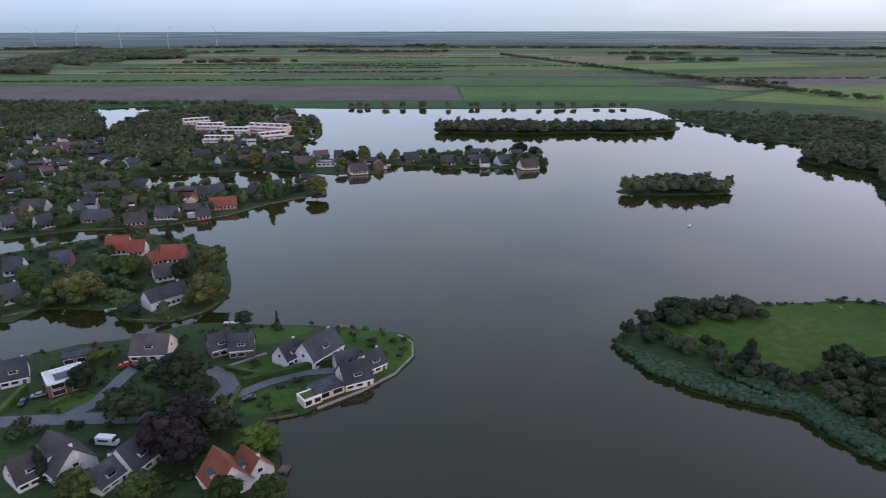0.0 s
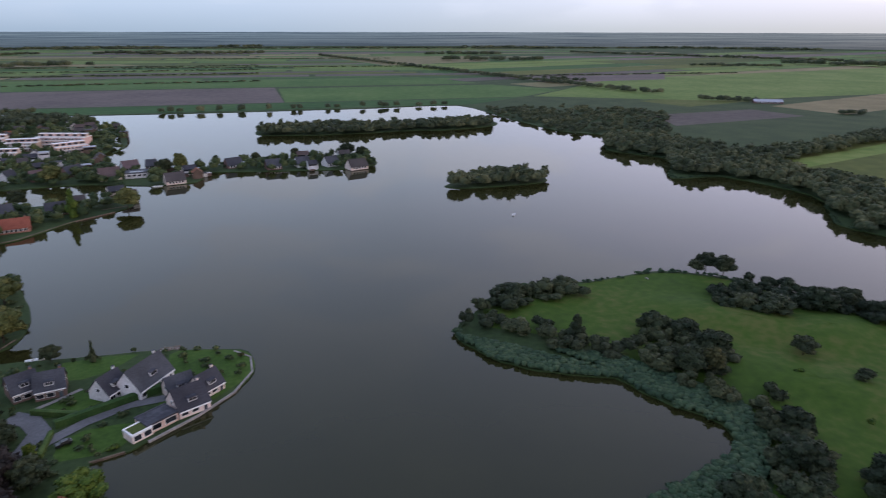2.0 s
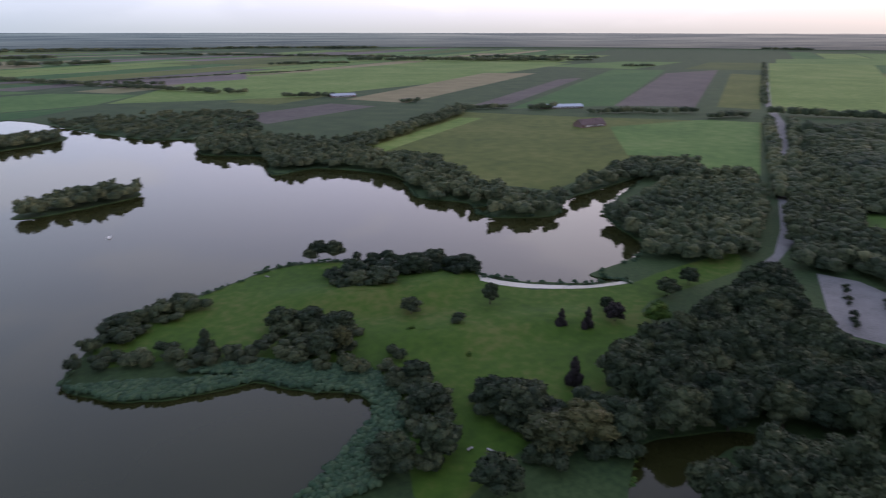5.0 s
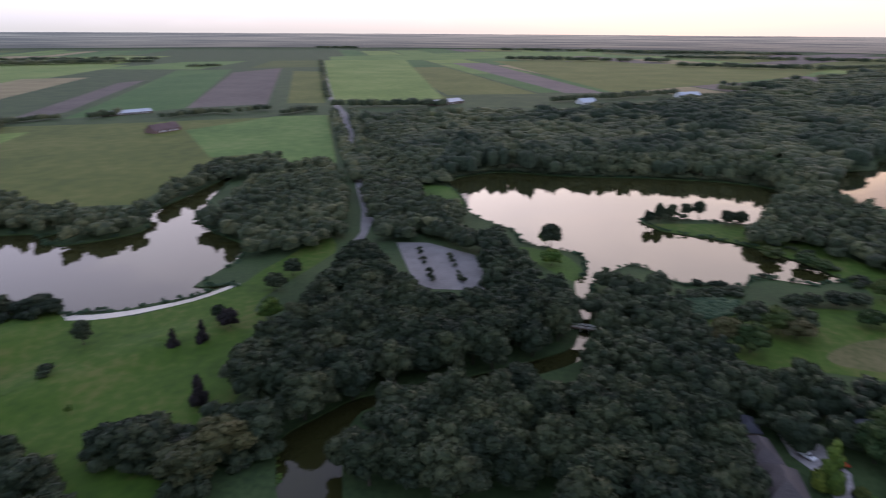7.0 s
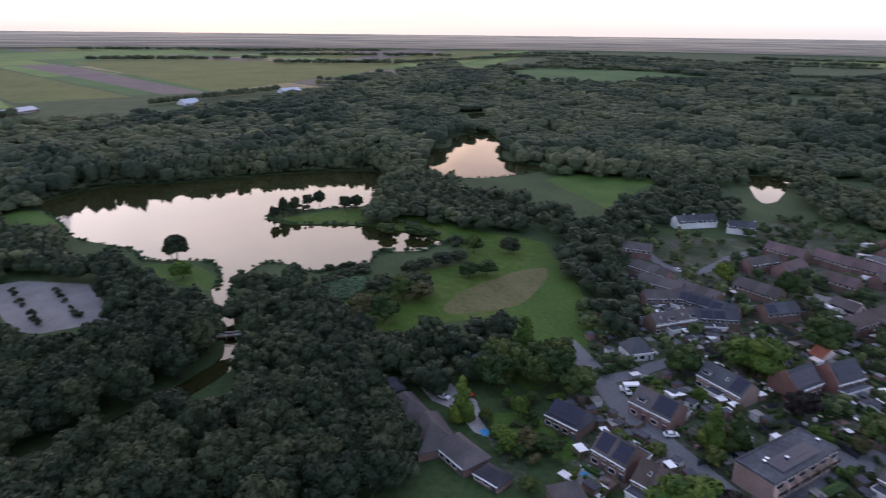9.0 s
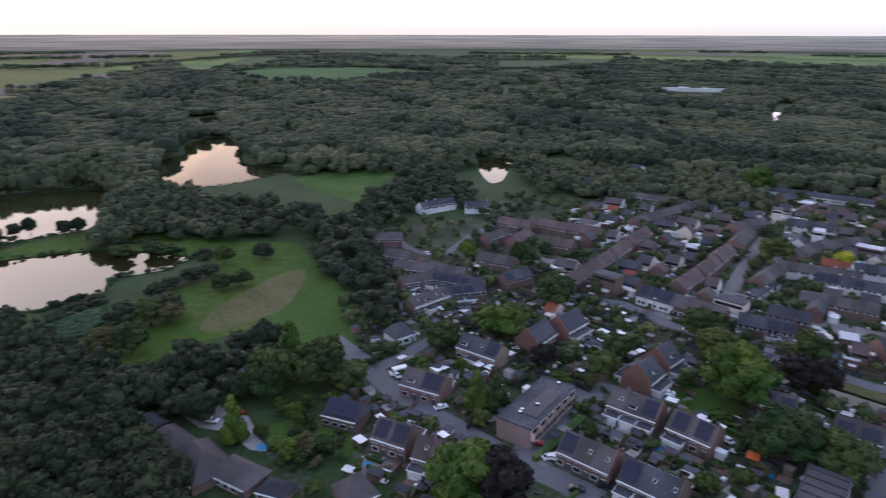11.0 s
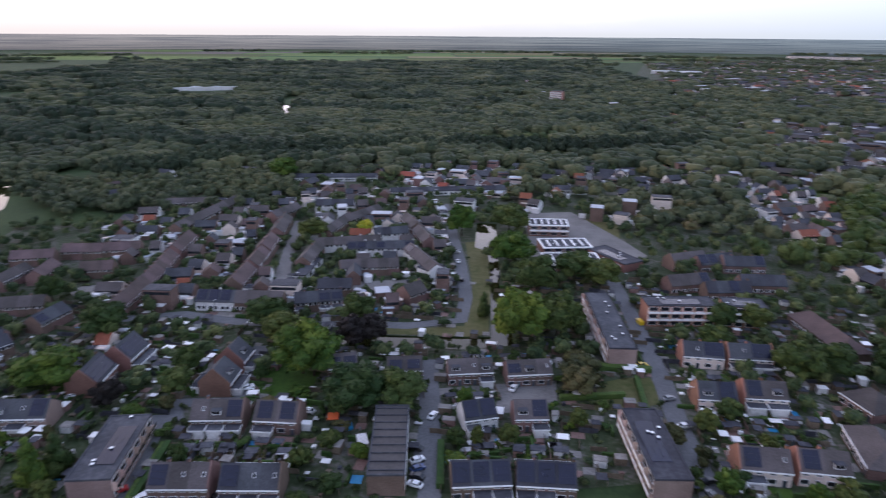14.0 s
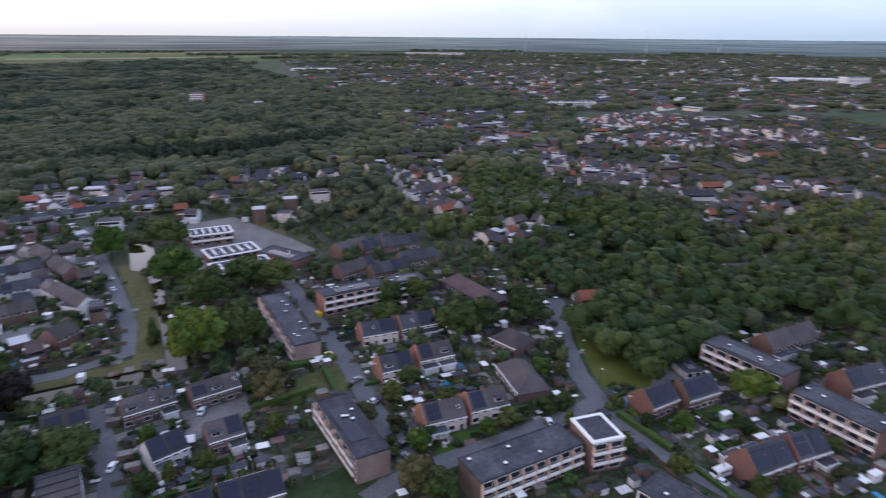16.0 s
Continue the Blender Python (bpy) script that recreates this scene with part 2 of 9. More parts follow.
def skirt(v3, f, depth):
    """Adds sides going down from the open edges of a mesh of triangles."""
    count = {}
    for a, b, c in f.tolist():
        for e in ((a, b), (b, c), (c, a)):
            count[e] = 1
    open_edges = [e for e in count if (e[1], e[0]) not in count]
    below = len(v3)
    low = v3.copy()
    low[:, 2] -= depth
    extra = [t for a, b in open_edges for t in ((b, a, a + below), (b, a + below, b + below))]
    return np.r_[v3, low], np.r_[f, np.array(extra, f.dtype).reshape(-1, 3)]


def structure(ob, label, category):
    return tagged(ob, label, category, "", "structure")


# ---- the plan: outlines of water, land, fields and woods, in metres ----
LAKE = [(-795, 883), (-633, 879), (-529, 919), (-238, 930), (24, 959), (163, 982), (204, 818), (236, 706), (275, 672), (242, 587), (279, 537), (245, 461), (287, 460), (316, 397),
    (299, 357), (282, 329), (298, 293), (281, 269), (314, 268), (293, 284), (283, 261), (315, 236), (353, 255), (391, 257), (465, 259), (387, 235), (346, 220), (322, 195)]
LAKE += [(303, 166), (277, 160), (245, 161), (250, 145), (235, 156), (218, 173), (210, 187), (209, 200), (205, 220), (174, 254), (154, 267), (135, 270), (104, 263), (80, 263), (62,
    262), (62, 260), (41, 230), (34, 217), (46, 195), (63, 185), (81, 178), (93, 161), (103, 150), (102, 143), (93, 134), (82, 128), (69, 122), (55, 118)]
VILA = [(-55, 123), (-61, 133), (-66, 144), (-74, 156), (-65, 160), (-61, 165), (-50, 176), (-41, 188), (-37, 200), (-39, 211), (-44, 217), (-61, 219), (-69, 220), (-79, 220),
    (-106, 218), (-118, 218), (-130, 215), (-145, 201), (-161, 194), (-172, 185), (-189, 174)]
VILB = [(-216, 204), (-199, 220), (-196, 222), (-170, 224), (-158, 216), (-138, 216), (-127, 230), (-127, 243), (-132, 259), (-146, 284), (-162, 304), (-179, 313), (-212, 325),
    (-233, 315), (-257, 293), (-284, 278)]
VILC = [(-302, 299), (-257, 324), (-218, 335), (-183, 364), (-167, 397), (-146, 423), (-145, 445), (-163, 481), (-171, 472), (-168, 446), (-204, 438), (-252, 422), (-280, 432),
    (-298, 453), (-282, 475), (-241, 489), (-197, 499), (-147, 489), (-117, 497), (-114, 531), (-89, 530), (-13, 529), (19, 545), (17, 577), (-15, 596)]
VILC += [(-115, 562), (-135, 539), (-182, 541), (-223, 608), (-229, 659), (-249, 726), (-273, 742), (-280, 781), (-247, 736), (-222, 660), (-219, 622), (-221, 679), (-260, 788),
    (-308, 838), (-402, 891), (-513, 899), (-503, 828), (-484, 728), (-458, 660), (-430, 611), (-507, 725), (-576, 808), (-633, 872), (-696, 879), (-735, 834), (-772, 817)]
ISLA = [(66, 459), (76, 451), (107, 453), (141, 462), (148, 476), (134, 485), (84, 479)]
ISLB = [(-100, 726), (-50, 715), (19, 723), (69, 737), (106, 733), (170, 761), (174, 802), (79, 777), (-20, 771), (-100, 762)]
POND = [(483, 92), (524, 53), (519, 3), (525, -64), (523, -121), (503, -155), (428, -132), (404, -117), (406, -86), (407, -56), (395, -48), (377, -59), (366, -88), (352, -109),
    (315, -132), (304, -113), (310, -93), (294, -82), (295, -62), (293, -56), (315, -37), (291, -18), (274, -14), (275, -10), (308, -14), (327, -9), (339, 19), (360, 26), (390,
    55), (431, 68), (470, 85)]
PONDB = [(587, -230), (600, -259), (657, -287), (681, -332), (667, -339), (588, -313), (525, -278), (496, -287), (468, -301), (456, -260), (454, -224), (473, -188), (505, -196)]
PONDC = [(385, -431), (379, -448), (350, -448), (339, -424), (315, -386), (314, -372), (332, -383)]
PONDD = [(846, -391), (848, -423), (764, -380), (776, -368)]
PONDE = [(328, -1019), (319, -1024), (272, -881), (275, -865)]
CHAN = [(288, -8), (289, -15), (247, -14), (226, -13), (208, -9), (193, 8), (177, 30), (170, 47), (163, 56), (148, 57), (122, 48), (121, 51), (119, 63), (142, 74), (150, 73), (158,
    68), (171, 59), (187, 32), (215, -4), (230, -9), (258, -9)]
CANAL = [(6, -381), (-6, -381), (-6, -332), (-7, -305), (-7, -268), (-11, -232), (-12, -219), (5, -214), (40, -213), (66, -213), (68, -220), (42, -223), (16, -224), (-3, -225),
    (-3, -261), (-2, -305), (-1, -327), (6, -334)]
MEADOW = [(56, 249), (103, 261), (134, 268), (153, 265), (172, 252), (203, 218), (205, 196), (211, 167), (248, 142), (271, 140), (327, 129), (302, 115), (237, 125), (192, 111),
    (174, 98), (144, 96), (110, 95), (93, 92), (84, 102), (104, 127), (113, 156), (93, 180), (78, 207), (48, 223)]
MEADOWB = [(463, 108), (459, 80), (404, 63), (393, 82), (412, 96)]
MEADOWC = [(389, -48), (398, -84), (398, -123), (351, -145), (317, -165), (291, -183), (259, -167), (215, -128), (217, -91), (217, -63), (249, -47), (267, -53), (268, -78), (275,
    -108), (277, -130), (303, -138), (328, -122), (350, -108), (363, -87), (376, -59)]
STUBBLE = [(231, -97), (244, -113), (257, -145), (257, -163), (241, -153), (221, -128), (223, -99)]
MEADOWD = [(430, -270), (444, -318), (445, -349), (408, -383), (380, -320), (338, -264), (361, -263)]
MEADOWE = [(332, 20), (324, -1), (304, -11), (281, -12), (291, -2), (316, 18)]
REED = [(34, 217), (46, 195), (63, 185), (81, 178), (93, 161), (103, 150), (102, 143), (93, 134), (82, 128), (69, 122), (55, 118), (80, 110), (103, 128), (115, 147), (113, 162),
    (89, 191), (66, 201), (83, 183), (66, 194), (49, 207)]
BEACH = [(206, 214), (206, 198), (208, 185), (216, 171), (232, 154), (252, 144), (247, 143), (229, 152), (212, 168), (204, 181), (201, 196)]
FLDA = [(354, 527), (651, 653), (725, 516), (849, 322), (527, 195), (500, 228), (567, 271), (519, 305), (446, 293), (368, 276), (347, 330), (380, 430), (360, 475)]
FLDB = [(355, 502), (605, 613), (624, 590), (353, 474)]
FLDC = [(675, 430), (818, 386), (848, 324), (527, 195), (506, 228), (563, 275), (529, 316)]
FLDD = [(631, 910), (1311, 1235), (1401, 1131), (669, 801)]
FLDE = [(405, 833), (576, 875), (604, 795), (386, 730)]
FLDF = [(685, 687), (1270, 956), (1354, 948), (790, 684)]
FLDG = [(728, 636), (1416, 940), (1819, 982), (877, 554)]
FLDH = [(877, 554), (1668, 900), (1916, 871), (955, 462)]
FLDI = [(975, 438), (1778, 773), (1781, 693), (992, 381)]
FLDJ = [(986, 365), (2453, 937), (2593, 648), (1114, 213)]
FLDK = [(2386, 423), (2425, 305), (1287, -66), (1268, 7)]
FLDL = [(2620, 307), (2561, -915), (1948, -617), (1293, -87)]
FLDM = [(1785, -922), (1913, -1145), (1687, -1384), (1289, -1364), (1257, -1066), (1223, -842), (1385, -797)]
FLDN = [(316, 1103), (605, 1471), (1742, 1874), (1926, 1400), (953, 1064), (582, 996)]
FLDO = [(-963, 960), (-101, 1055), (-144, 1333), (-1215, 1220)]
FLDP = [(118, 2120), (513, 2372), (569, 2850), (-77, 2795)]
FLDQ = [(398, 1540), (827, 1654), (729, 1452), (438, 1394)]
FLDR = [(-1902, 1930), (-629, 2190), (-742, 2298), (-2137, 2172)]
BARK = [(325, 88), (328, 71), (313, 43), (282, 33), (266, 32), (263, 56), (270, 65)]
ROADA = [(306, 111), (339, 113), (385, 127), (457, 155), (585, 204), (860, 310), (1062, 402), (2440, 952), (2448, 942), (1068, 395), (867, 301), (620, 206), (478, 157), (389, 123),
    (366, 113), (310, 104)]
WOODA = [(164, 94), (178, 104), (213, 98), (257, 99), (291, 94), (263, 72), (236, 55), (239, 28), (245, -3), (224, -8), (198, -7), (183, 13), (166, 35), (160, 48), (148, 71)]
WOODB = [(144, 55), (161, 44), (172, 21), (184, -4), (174, -21), (174, -37), (165, -50), (150, -51), (130, -45), (122, -2), (131, 1), (128, 27), (128, 36), (120, 46)]
WOODC = [(225, -14), (274, -17), (284, -31), (267, -48), (226, -44), (220, -60), (199, -59), (205, -90), (183, -82), (165, -50), (174, -37), (177, -21), (189, -10)]
WOODD = [(320, 50), (345, 35), (290, 15), (269, 7), (258, -7), (246, -7), (239, 25), (264, 33)]
WOODE = [(434, 138), (461, 107), (387, 84), (342, 50), (306, 45), (304, 77), (333, 93), (366, 116)]
WOODF = [(322, 204), (382, 219), (436, 217), (466, 175), (413, 150), (328, 120), (307, 120), (285, 154), (310, 180)]
WOODG = [(773, 250), (877, 218), (926, 20), (1290, -298), (1714, -724), (2806, -2167), (1773, -2099), (388, -481), (421, -339), (437, -273), (494, -296), (487, -265), (587, -311),
    (667, -325), (635, -270), (558, -235), (542, -210), (460, -174), (468, -144), (493, -114), (492, -61), (491, 2), (493, 49), (489, 97), (533, 132)]
WOODH = [(523, -274), (549, -335), (395, -491), (359, -481), (134, -754), (-129, -723), (-478, -3010), (1305, -1986), (1051, -1144), (1213, -1058), (1197, -738), (1397, -284),
    (2306, -984), (1199, -677), (1003, -880), (860, -1265)]
WOODI = [(1472, -2502), (-381, -2516), (-374, -1565), (20, -1066), (-28, -872), (-180, -736), (-146, -570), (-84, -531), (64, -596), (150, -533), (338, -548)]
WOODJ = [(357, -211), (301, -227), (343, -269), (355, -339), (316, -348), (277, -312), (293, -275), (275, -219), (241, -195), (192, -167), (175, -152), (204, -130), (247, -153),
    (252, -172)]
WOODK = [(271, -41), (222, -64), (198, -64), (197, -88), (208, -103), (197, -115), (165, -108), (170, -82), (163, -75), (172, -54), (162, -48), (141, -49), (125, -45), (154, -16)]
WOODL = [(454, -135), (447, -165), (367, -222), (309, -185), (325, -153), (376, -118)]
WOODM = [(-160, -214), (-213, -231), (-252, -233), (-298, -201), (-316, -165), (-256, -129), (-242, -136), (-243, -160), (-202, -154), (-168, -149), (-144, -138), (-148, -159),
    (-141, -167), (-143, -182)]
WOODN = [(-171, -270), (-232, -303), (-246, -270), (-260, -240), (-238, -219), (-173, -223), (-168, -234)]
WOODO = [(234, 576), (268, 655), (324, 625), (358, 531), (682, 684), (632, 634), (349, 494), (370, 404), (334, 318), (338, 254), (417, 275), (486, 285), (531, 254), (489, 223),
    (446, 246), (376, 247), (334, 246), (306, 234), (279, 257), (292, 349), (286, 443), (251, 474)]
WOODP = [(248, 602), (257, 665), (225, 679), (201, 757), (165, 905), (154, 931), (243, 927), (404, 883), (424, 831), (284, 543), (256, 563)]
WOODQ = [(340, -94), (467, -138), (477, -185), (418, -191), (335, -157), (341, -142), (370, -136)]
WOODU = [(349, -566), (155, -551), (66, -614), (-86, -549), (-182, -743), (-29, -881), (20, -1076), (-378, -1581), (-584, -1266), (-675, -890), (-343, -436), (-273, -437), (-239,
    -498), (-145, -422), (-119, -478), (-57, -500), (54, -502), (185, -504), (314, -506)]
COPSEA = [(142, 229), (157, 244), (177, 254), (205, 236), (212, 222), (208, 194), (194, 208), (176, 220), (150, 218)]
COPSEB = [(104, 211), (113, 218), (133, 194), (123, 177), (106, 170), (94, 189)]
COPSEC = [(48, 223), (78, 208), (94, 190), (104, 174), (124, 157), (122, 133), (100, 104), (82, 108), (105, 126), (112, 154), (94, 181), (68, 204), (48, 217)]
COPSED = [(126, 119), (138, 119), (142, 106), (152, 97), (159, 81), (138, 73), (115, 82), (114, 90)]
COPSEE = [(61, 259), (80, 258), (96, 257), (92, 247), (68, 247)]
COPSEF = [(35, 217), (45, 234), (61, 254), (96, 257), (95, 248), (67, 239), (50, 222)]
COPSEH = [(395, -51), (414, -61), (415, -73), (422, -122), (406, -121), (403, -86)]
LAWNV = [(-68, 216), (-61, 219), (-44, 216), (-39, 210), (-37, 201), (-42, 190), (-48, 183), (-51, 179), (-57, 175), (-64, 171), (-63, 193)]
LAWNW = [(-82, 158), (-68, 162), (-65, 174), (-81, 172), (-85, 165)]
LAWNX = [(-98, 183), (-90, 195), (-78, 191), (-90, 180)]
LAWNY = [(-103, 215), (-79, 218), (-88, 205), (-96, 202)]
LAWNZ = [(-144, 155), (-142, 165), (-131, 161), (-135, 152)]
WOODV = [(474, -311), (447, -391), (400, -440), (359, -480), (294, -440), (249, -452), (187, -515), (164, -455), (219, -400), (258, -361), (304, -397), (325, -425), (362, -406),
    (349, -352), (361, -339), (414, -325), (411, -295)]
TOWN = [(206, -136), (177, -136), (151, -106), (136, -87), (116, -70), (153, -75), (54, -120), (49, -125), (-47, -144), (-49, -124), (-161, -71), (-278, -141), (-248, -155), (-213,
    -154), (-169, -149), (-142, -140), (-128, -143), (-155, -198), (-183, -245), (-186, -305), (-173, -337), (-125, -366), (-79, -380), (-76, -439), (-17, -441), (17, -507), (136,
    -502), (208, -444), (187, -341), (215, -365), (277, -347), (260, -283), (290, -235), (267, -212), (201, -175)]
TOWNB = [(-364, -902), (-505, -844), (-541, -723), (-904, -606), (-873, -493), (-496, -270), (-443, -294), (-342, -260), (-313, -273), (-336, -342), (-290, -382), (-319, -462),
    (-286, -505), (-213, -417), (-134, -443), (-162, -532), (-197, -574), (-305, -598)]
TOWNC = [(-182, -333), (-248, -324), (-239, -269), (-215, -259), (-182, -269), (-169, -302)]
TOWND = [(-606, -2708), (-2213, -3587), (-3801, -2232), (-1073, -612), (-541, -870), (-353, -1142)]
VERGE = [(11, -342), (-1, -332), (-2, -228), (18, -225), (44, -224), (45, -229), (8, -234), (6, -282)]
LAWNA = [(77, -203), (73, -176), (57, -177), (55, -193), (63, -214)]
LAWNB = [(-60, -394), (-80, -399), (-75, -348), (-69, -357), (-55, -365)]
LAWNC = [(-40, -194), (-57, -199), (-56, -182), (-35, -177)]
LAWND = [(-163, -204), (-164, -194), (-161, -173), (-158, -149), (-146, -138), (-132, -143), (-139, -163), (-149, -184)]
LAWNE = [(253, -143), (275, -177), (193, -149), (159, -103), (161, -96), (182, -101)]
LAWNF = [(151, -82), (146, -92), (127, -96), (123, -89), (145, -78)]
PAVEA = [(12, -186), (-5, -190), (-25, -194), (-24, -179), (-5, -172), (-5, -186), (20, -180), (19, -185)]
PAVEB = [(97, -266), (111, -335), (118, -375), (110, -377), (99, -307), (90, -271)]
PAVEC = [(189, -257), (172, -265), (164, -252), (178, -248)]
PAVED = [(-23, -406), (-55, -413), (-77, -354), (-85, -328), (-76, -310), (-25, -299), (-24, -343)]
PAVEE = [(67, -276), (33, -283), (34, -269), (62, -265)]
PAVEF = [(-158, -149), (-173, -144), (-170, -139), (-146, -138)]
ROADB = [(185, -128), (171, -126), (158, -124), (142, -120), (122, -119), (106, -119), (90, -119), (77, -121), (65, -122)]
ROADC = [(156, -124), (155, -134), (157, -147), (158, -158), (173, -169)]
ROADD = [(98, -163), (95, -148), (91, -128), (86, -119)]
ROADE = [(18, -205), (17, -182), (14, -158), (12, -132)]
ROADF = [(-60, -302), (-61, -266), (-61, -233), (-61, -200), (-59, -168), (-59, -144), (-59, -134)]
ROADG = [(-43, -128), (-50, -131), (-62, -133), (-89, -135), (-113, -137), (-126, -140)]
ROADH = [(-163, -215), (-142, -181), (-131, -158), (-126, -140), (-124, -122), (-125, -105), (-130, -85)]
ROADI = [(155, -225), (123, -235), (100, -230), (74, -229), (52, -232), (30, -232), (9, -239), (8, -263), (12, -303), (19, -355), (29, -425)]
ROADJ = [(241, -293), (234, -259), (223, -229), (229, -221), (244, -221), (260, -226)]
ROADK = [(82, -210), (79, -192), (76, -173), (94, -170), (91, -160)]
ROADL = [(84, -205), (81, -187), (79, -177)]
ROADM = [(-231, -112), (-202, -111), (-195, -123)]
ROADN = [(-161, 143), (-143, 147), (-128, 150), (-120, 151), (-99, 155), (-93, 163), (-93, 173), (-98, 179), (-105, 182)]
ROADO = [(-134, 150), (-130, 159), (-131, 173), (-131, 183)]
ROADP = [(-90, 166), (-82, 176), (-72, 184), (-61, 187)]
ROADQ = [(18, -195), (15, -172), (15, -148), (15, -138)]
WALKA = [(-100, 185), (-96, 189), (-90, 196)]
TOWNE = [(-411, -1720), (-2005, -2704), (-373, -474), (-335, -541), (-284, -595), (-266, -697), (-198, -809), (-31, -958), (22, -1171)]
WOODR = [(-268, -462), (-297, -423), (-265, -343), (-304, -308), (-307, -269), (-263, -228), (-245, -259), (-236, -308), (-201, -317), (-159, -310), (-138, -326), (-160, -335),
    (-198, -333), (-192, -376), (-229, -429)]
WOODS = [(-317, -237), (-414, -267), (-456, -248), (-316, -165), (-298, -201), (-301, -221)]
WOODT = [(224, -460), (156, -476), (129, -460), (116, -416), (159, -390), (206, -379), (267, -391), (300, -443)]
TOWNF = [(305, -487), (187, -504), (58, -535), (-135, -544), (-142, -469), (-286, -505), (-334, -484), (-302, -398), (-342, -349), (-323, -282), (-353, -269), (-451, -300), (-505,
    -275), (-278, -141), (-248, -155), (-213, -154), (-169, -149), (-142, -140), (-128, -143), (-155, -198), (-183, -245), (-186, -305), (-173, -337), (-125, -366), (-79, -380),
    (-61, -373), (45, -402), (152, -404), (243, -381)]
ESTA = [(199, -392), (157, -418), (126, -440), (90, -456), (32, -430), (22, -353), (10, -262), (38, -242), (75, -246), (106, -237), (128, -248), (130, -233), (132, -210), (139,
    -202), (230, -359)]
WOODX = [(450, 150), (494, 153), (441, 101), (371, 60), (327, 88), (353, 104), (359, 114)]
WOODY = [(483, 230), (521, 202), (465, 173), (389, 143), (330, 125), (327, 129), (325, 138), (311, 148), (325, 173), (402, 221)]
FLDS = [(-879, 873), (189, 992), (285, 1088), (-956, 952)]
FLDT = [(-99, 1055), (296, 1098), (405, 1224), (297, 1353), (-134, 1307)]
FLDU = [(-1227, 1233), (283, 1392), (168, 1587), (-1414, 1425)]
PAVEG = [(188, -63), (187, -74), (170, -76), (160, -79), (141, -74), (145, -71), (157, -71), (165, -66), (179, -65)]
LAWNG = [(152, -81), (142, -92), (130, -89), (137, -77)]
GARDA = [(196, -87), (174, -114), (155, -107), (143, -95), (125, -91), (112, -77), (127, -62), (136, -60), (140, -68), (138, -74), (156, -83), (174, -83)]
WOODZ = [(720, 226), (737, 196), (546, 95), (378, 63), (337, 69), (334, 85), (326, 96), (384, 118), (490, 156)]
VILW1 = [(-586, 658), (-736, 835), (-719, 892), (-625, 860), (-505, 726), (-444, 635), (-477, 613)]
VILW2 = [(-355, 509), (-405, 581), (-450, 674), (-481, 780), (-416, 756), (-338, 629), (-291, 529), (-311, 499)]
VILW3 = [(-462, 816), (-419, 911), (-318, 868), (-299, 811), (-376, 814)]
POLW1 = [(-1346, 1556), (-1797, 2089), (-1841, 2249), (-1629, 2104), (-1221, 1569)]
POLW2 = [(-1910, 2333), (-2145, 3036), (-1736, 3228), (-1337, 2480), (-1567, 2273), (-1365, 1920), (-1600, 2107)]
STRAWA = [(-1331, 2094), (-1367, 2478), (-1245, 2391), (-1208, 2105)]
STRAWB = [(-1228, 2141), (-783, 2181), (-824, 2270), (-1210, 2240)]
REEDB = [(254, -48), (269, -49), (276, -66), (274, -77), (260, -72), (252, -59)]
CLUSTERS = [
    [(-313, -775), (-396, -851), (-482, -854), (-438, -626), (-371, -561), (-312, -551), (-310, -636)],
    [(-176, -512), (-214, -531), (-234, -469), (-209, -352), (-166, -347), (-168, -427)],
    [(-346, -599), (-382, -545), (-382, -456), (-387, -359), (-349, -333), (-316, -381), (-323, -460), (-307, -510)],
    [(-179, -327), (-208, -328), (-226, -312), (-226, -259), (-188, -257), (-172, -294)],
    [(-310, -274), (-362, -304), (-400, -298), (-373, -259), (-311, -250)],
    [(-410, -544), (-543, -582), (-763, -508), (-676, -444), (-531, -469), (-456, -494)],
    [(-134, -558), (-169, -556), (-172, -502), (-150, -465), (-138, -517)],
    [(-458, -350), (-472, -310), (-496, -270), (-462, -250), (-423, -284), (-424, -322)],
    [(-41, -515), (-96, -561), (-126, -547), (-124, -499), (-67, -473)],
    [(65, -466), (64, -532), (-27, -543), (-22, -475), (23, -455)],
    [(-520, -700), (-640, -740), (-760, -690), (-640, -610), (-540, -620)],
]
DYKE = [(-238, -541), (-249, -421), (-245, -321), (-248, -263), (-276, -239), (-301, -209)]
LILY = [(135, 78), (143, 74), (129, 67), (117, 66), (113, 71)]

# ---- ground and water ----
LAKE_RING = LAKE + [(30, 96), (0, 84), (-30, 84), (-50, 100), (-300, 60), (-1000, 200), (-1100, 700)]
SHORES = [rounded(LAKE_RING, 4, 2.0), rounded(POND, 4, 1.5), rounded(PONDB, 4, 1.5), rounded(PONDC, 3), rounded(PONDD, 3), rounded(PONDE, 3), rounded(CHAN, 3), rounded(CANAL, 1)]
LANDS = [rounded(VILA + [(-320, 90), (-62, 92), (-57, 112)], 3, 0.5), rounded(VILB + [(-420, 300), (-420, 200)], 3, 0.8), rounded(VILC + [(-1200, 900), (-1200, 350), (-420, 320)], 3, 0.8), rounded(ISLA, 4, 2), rounded(ISLB, 4, 2)]


def wet(pts):
    w = np.zeros(len(pts), bool)
    for o in SHORES:
        w |= inside(pts, o)
    d = np.zeros(len(pts), bool)
    for o in LANDS:
        d |= inside(pts, o)
    return w & ~d


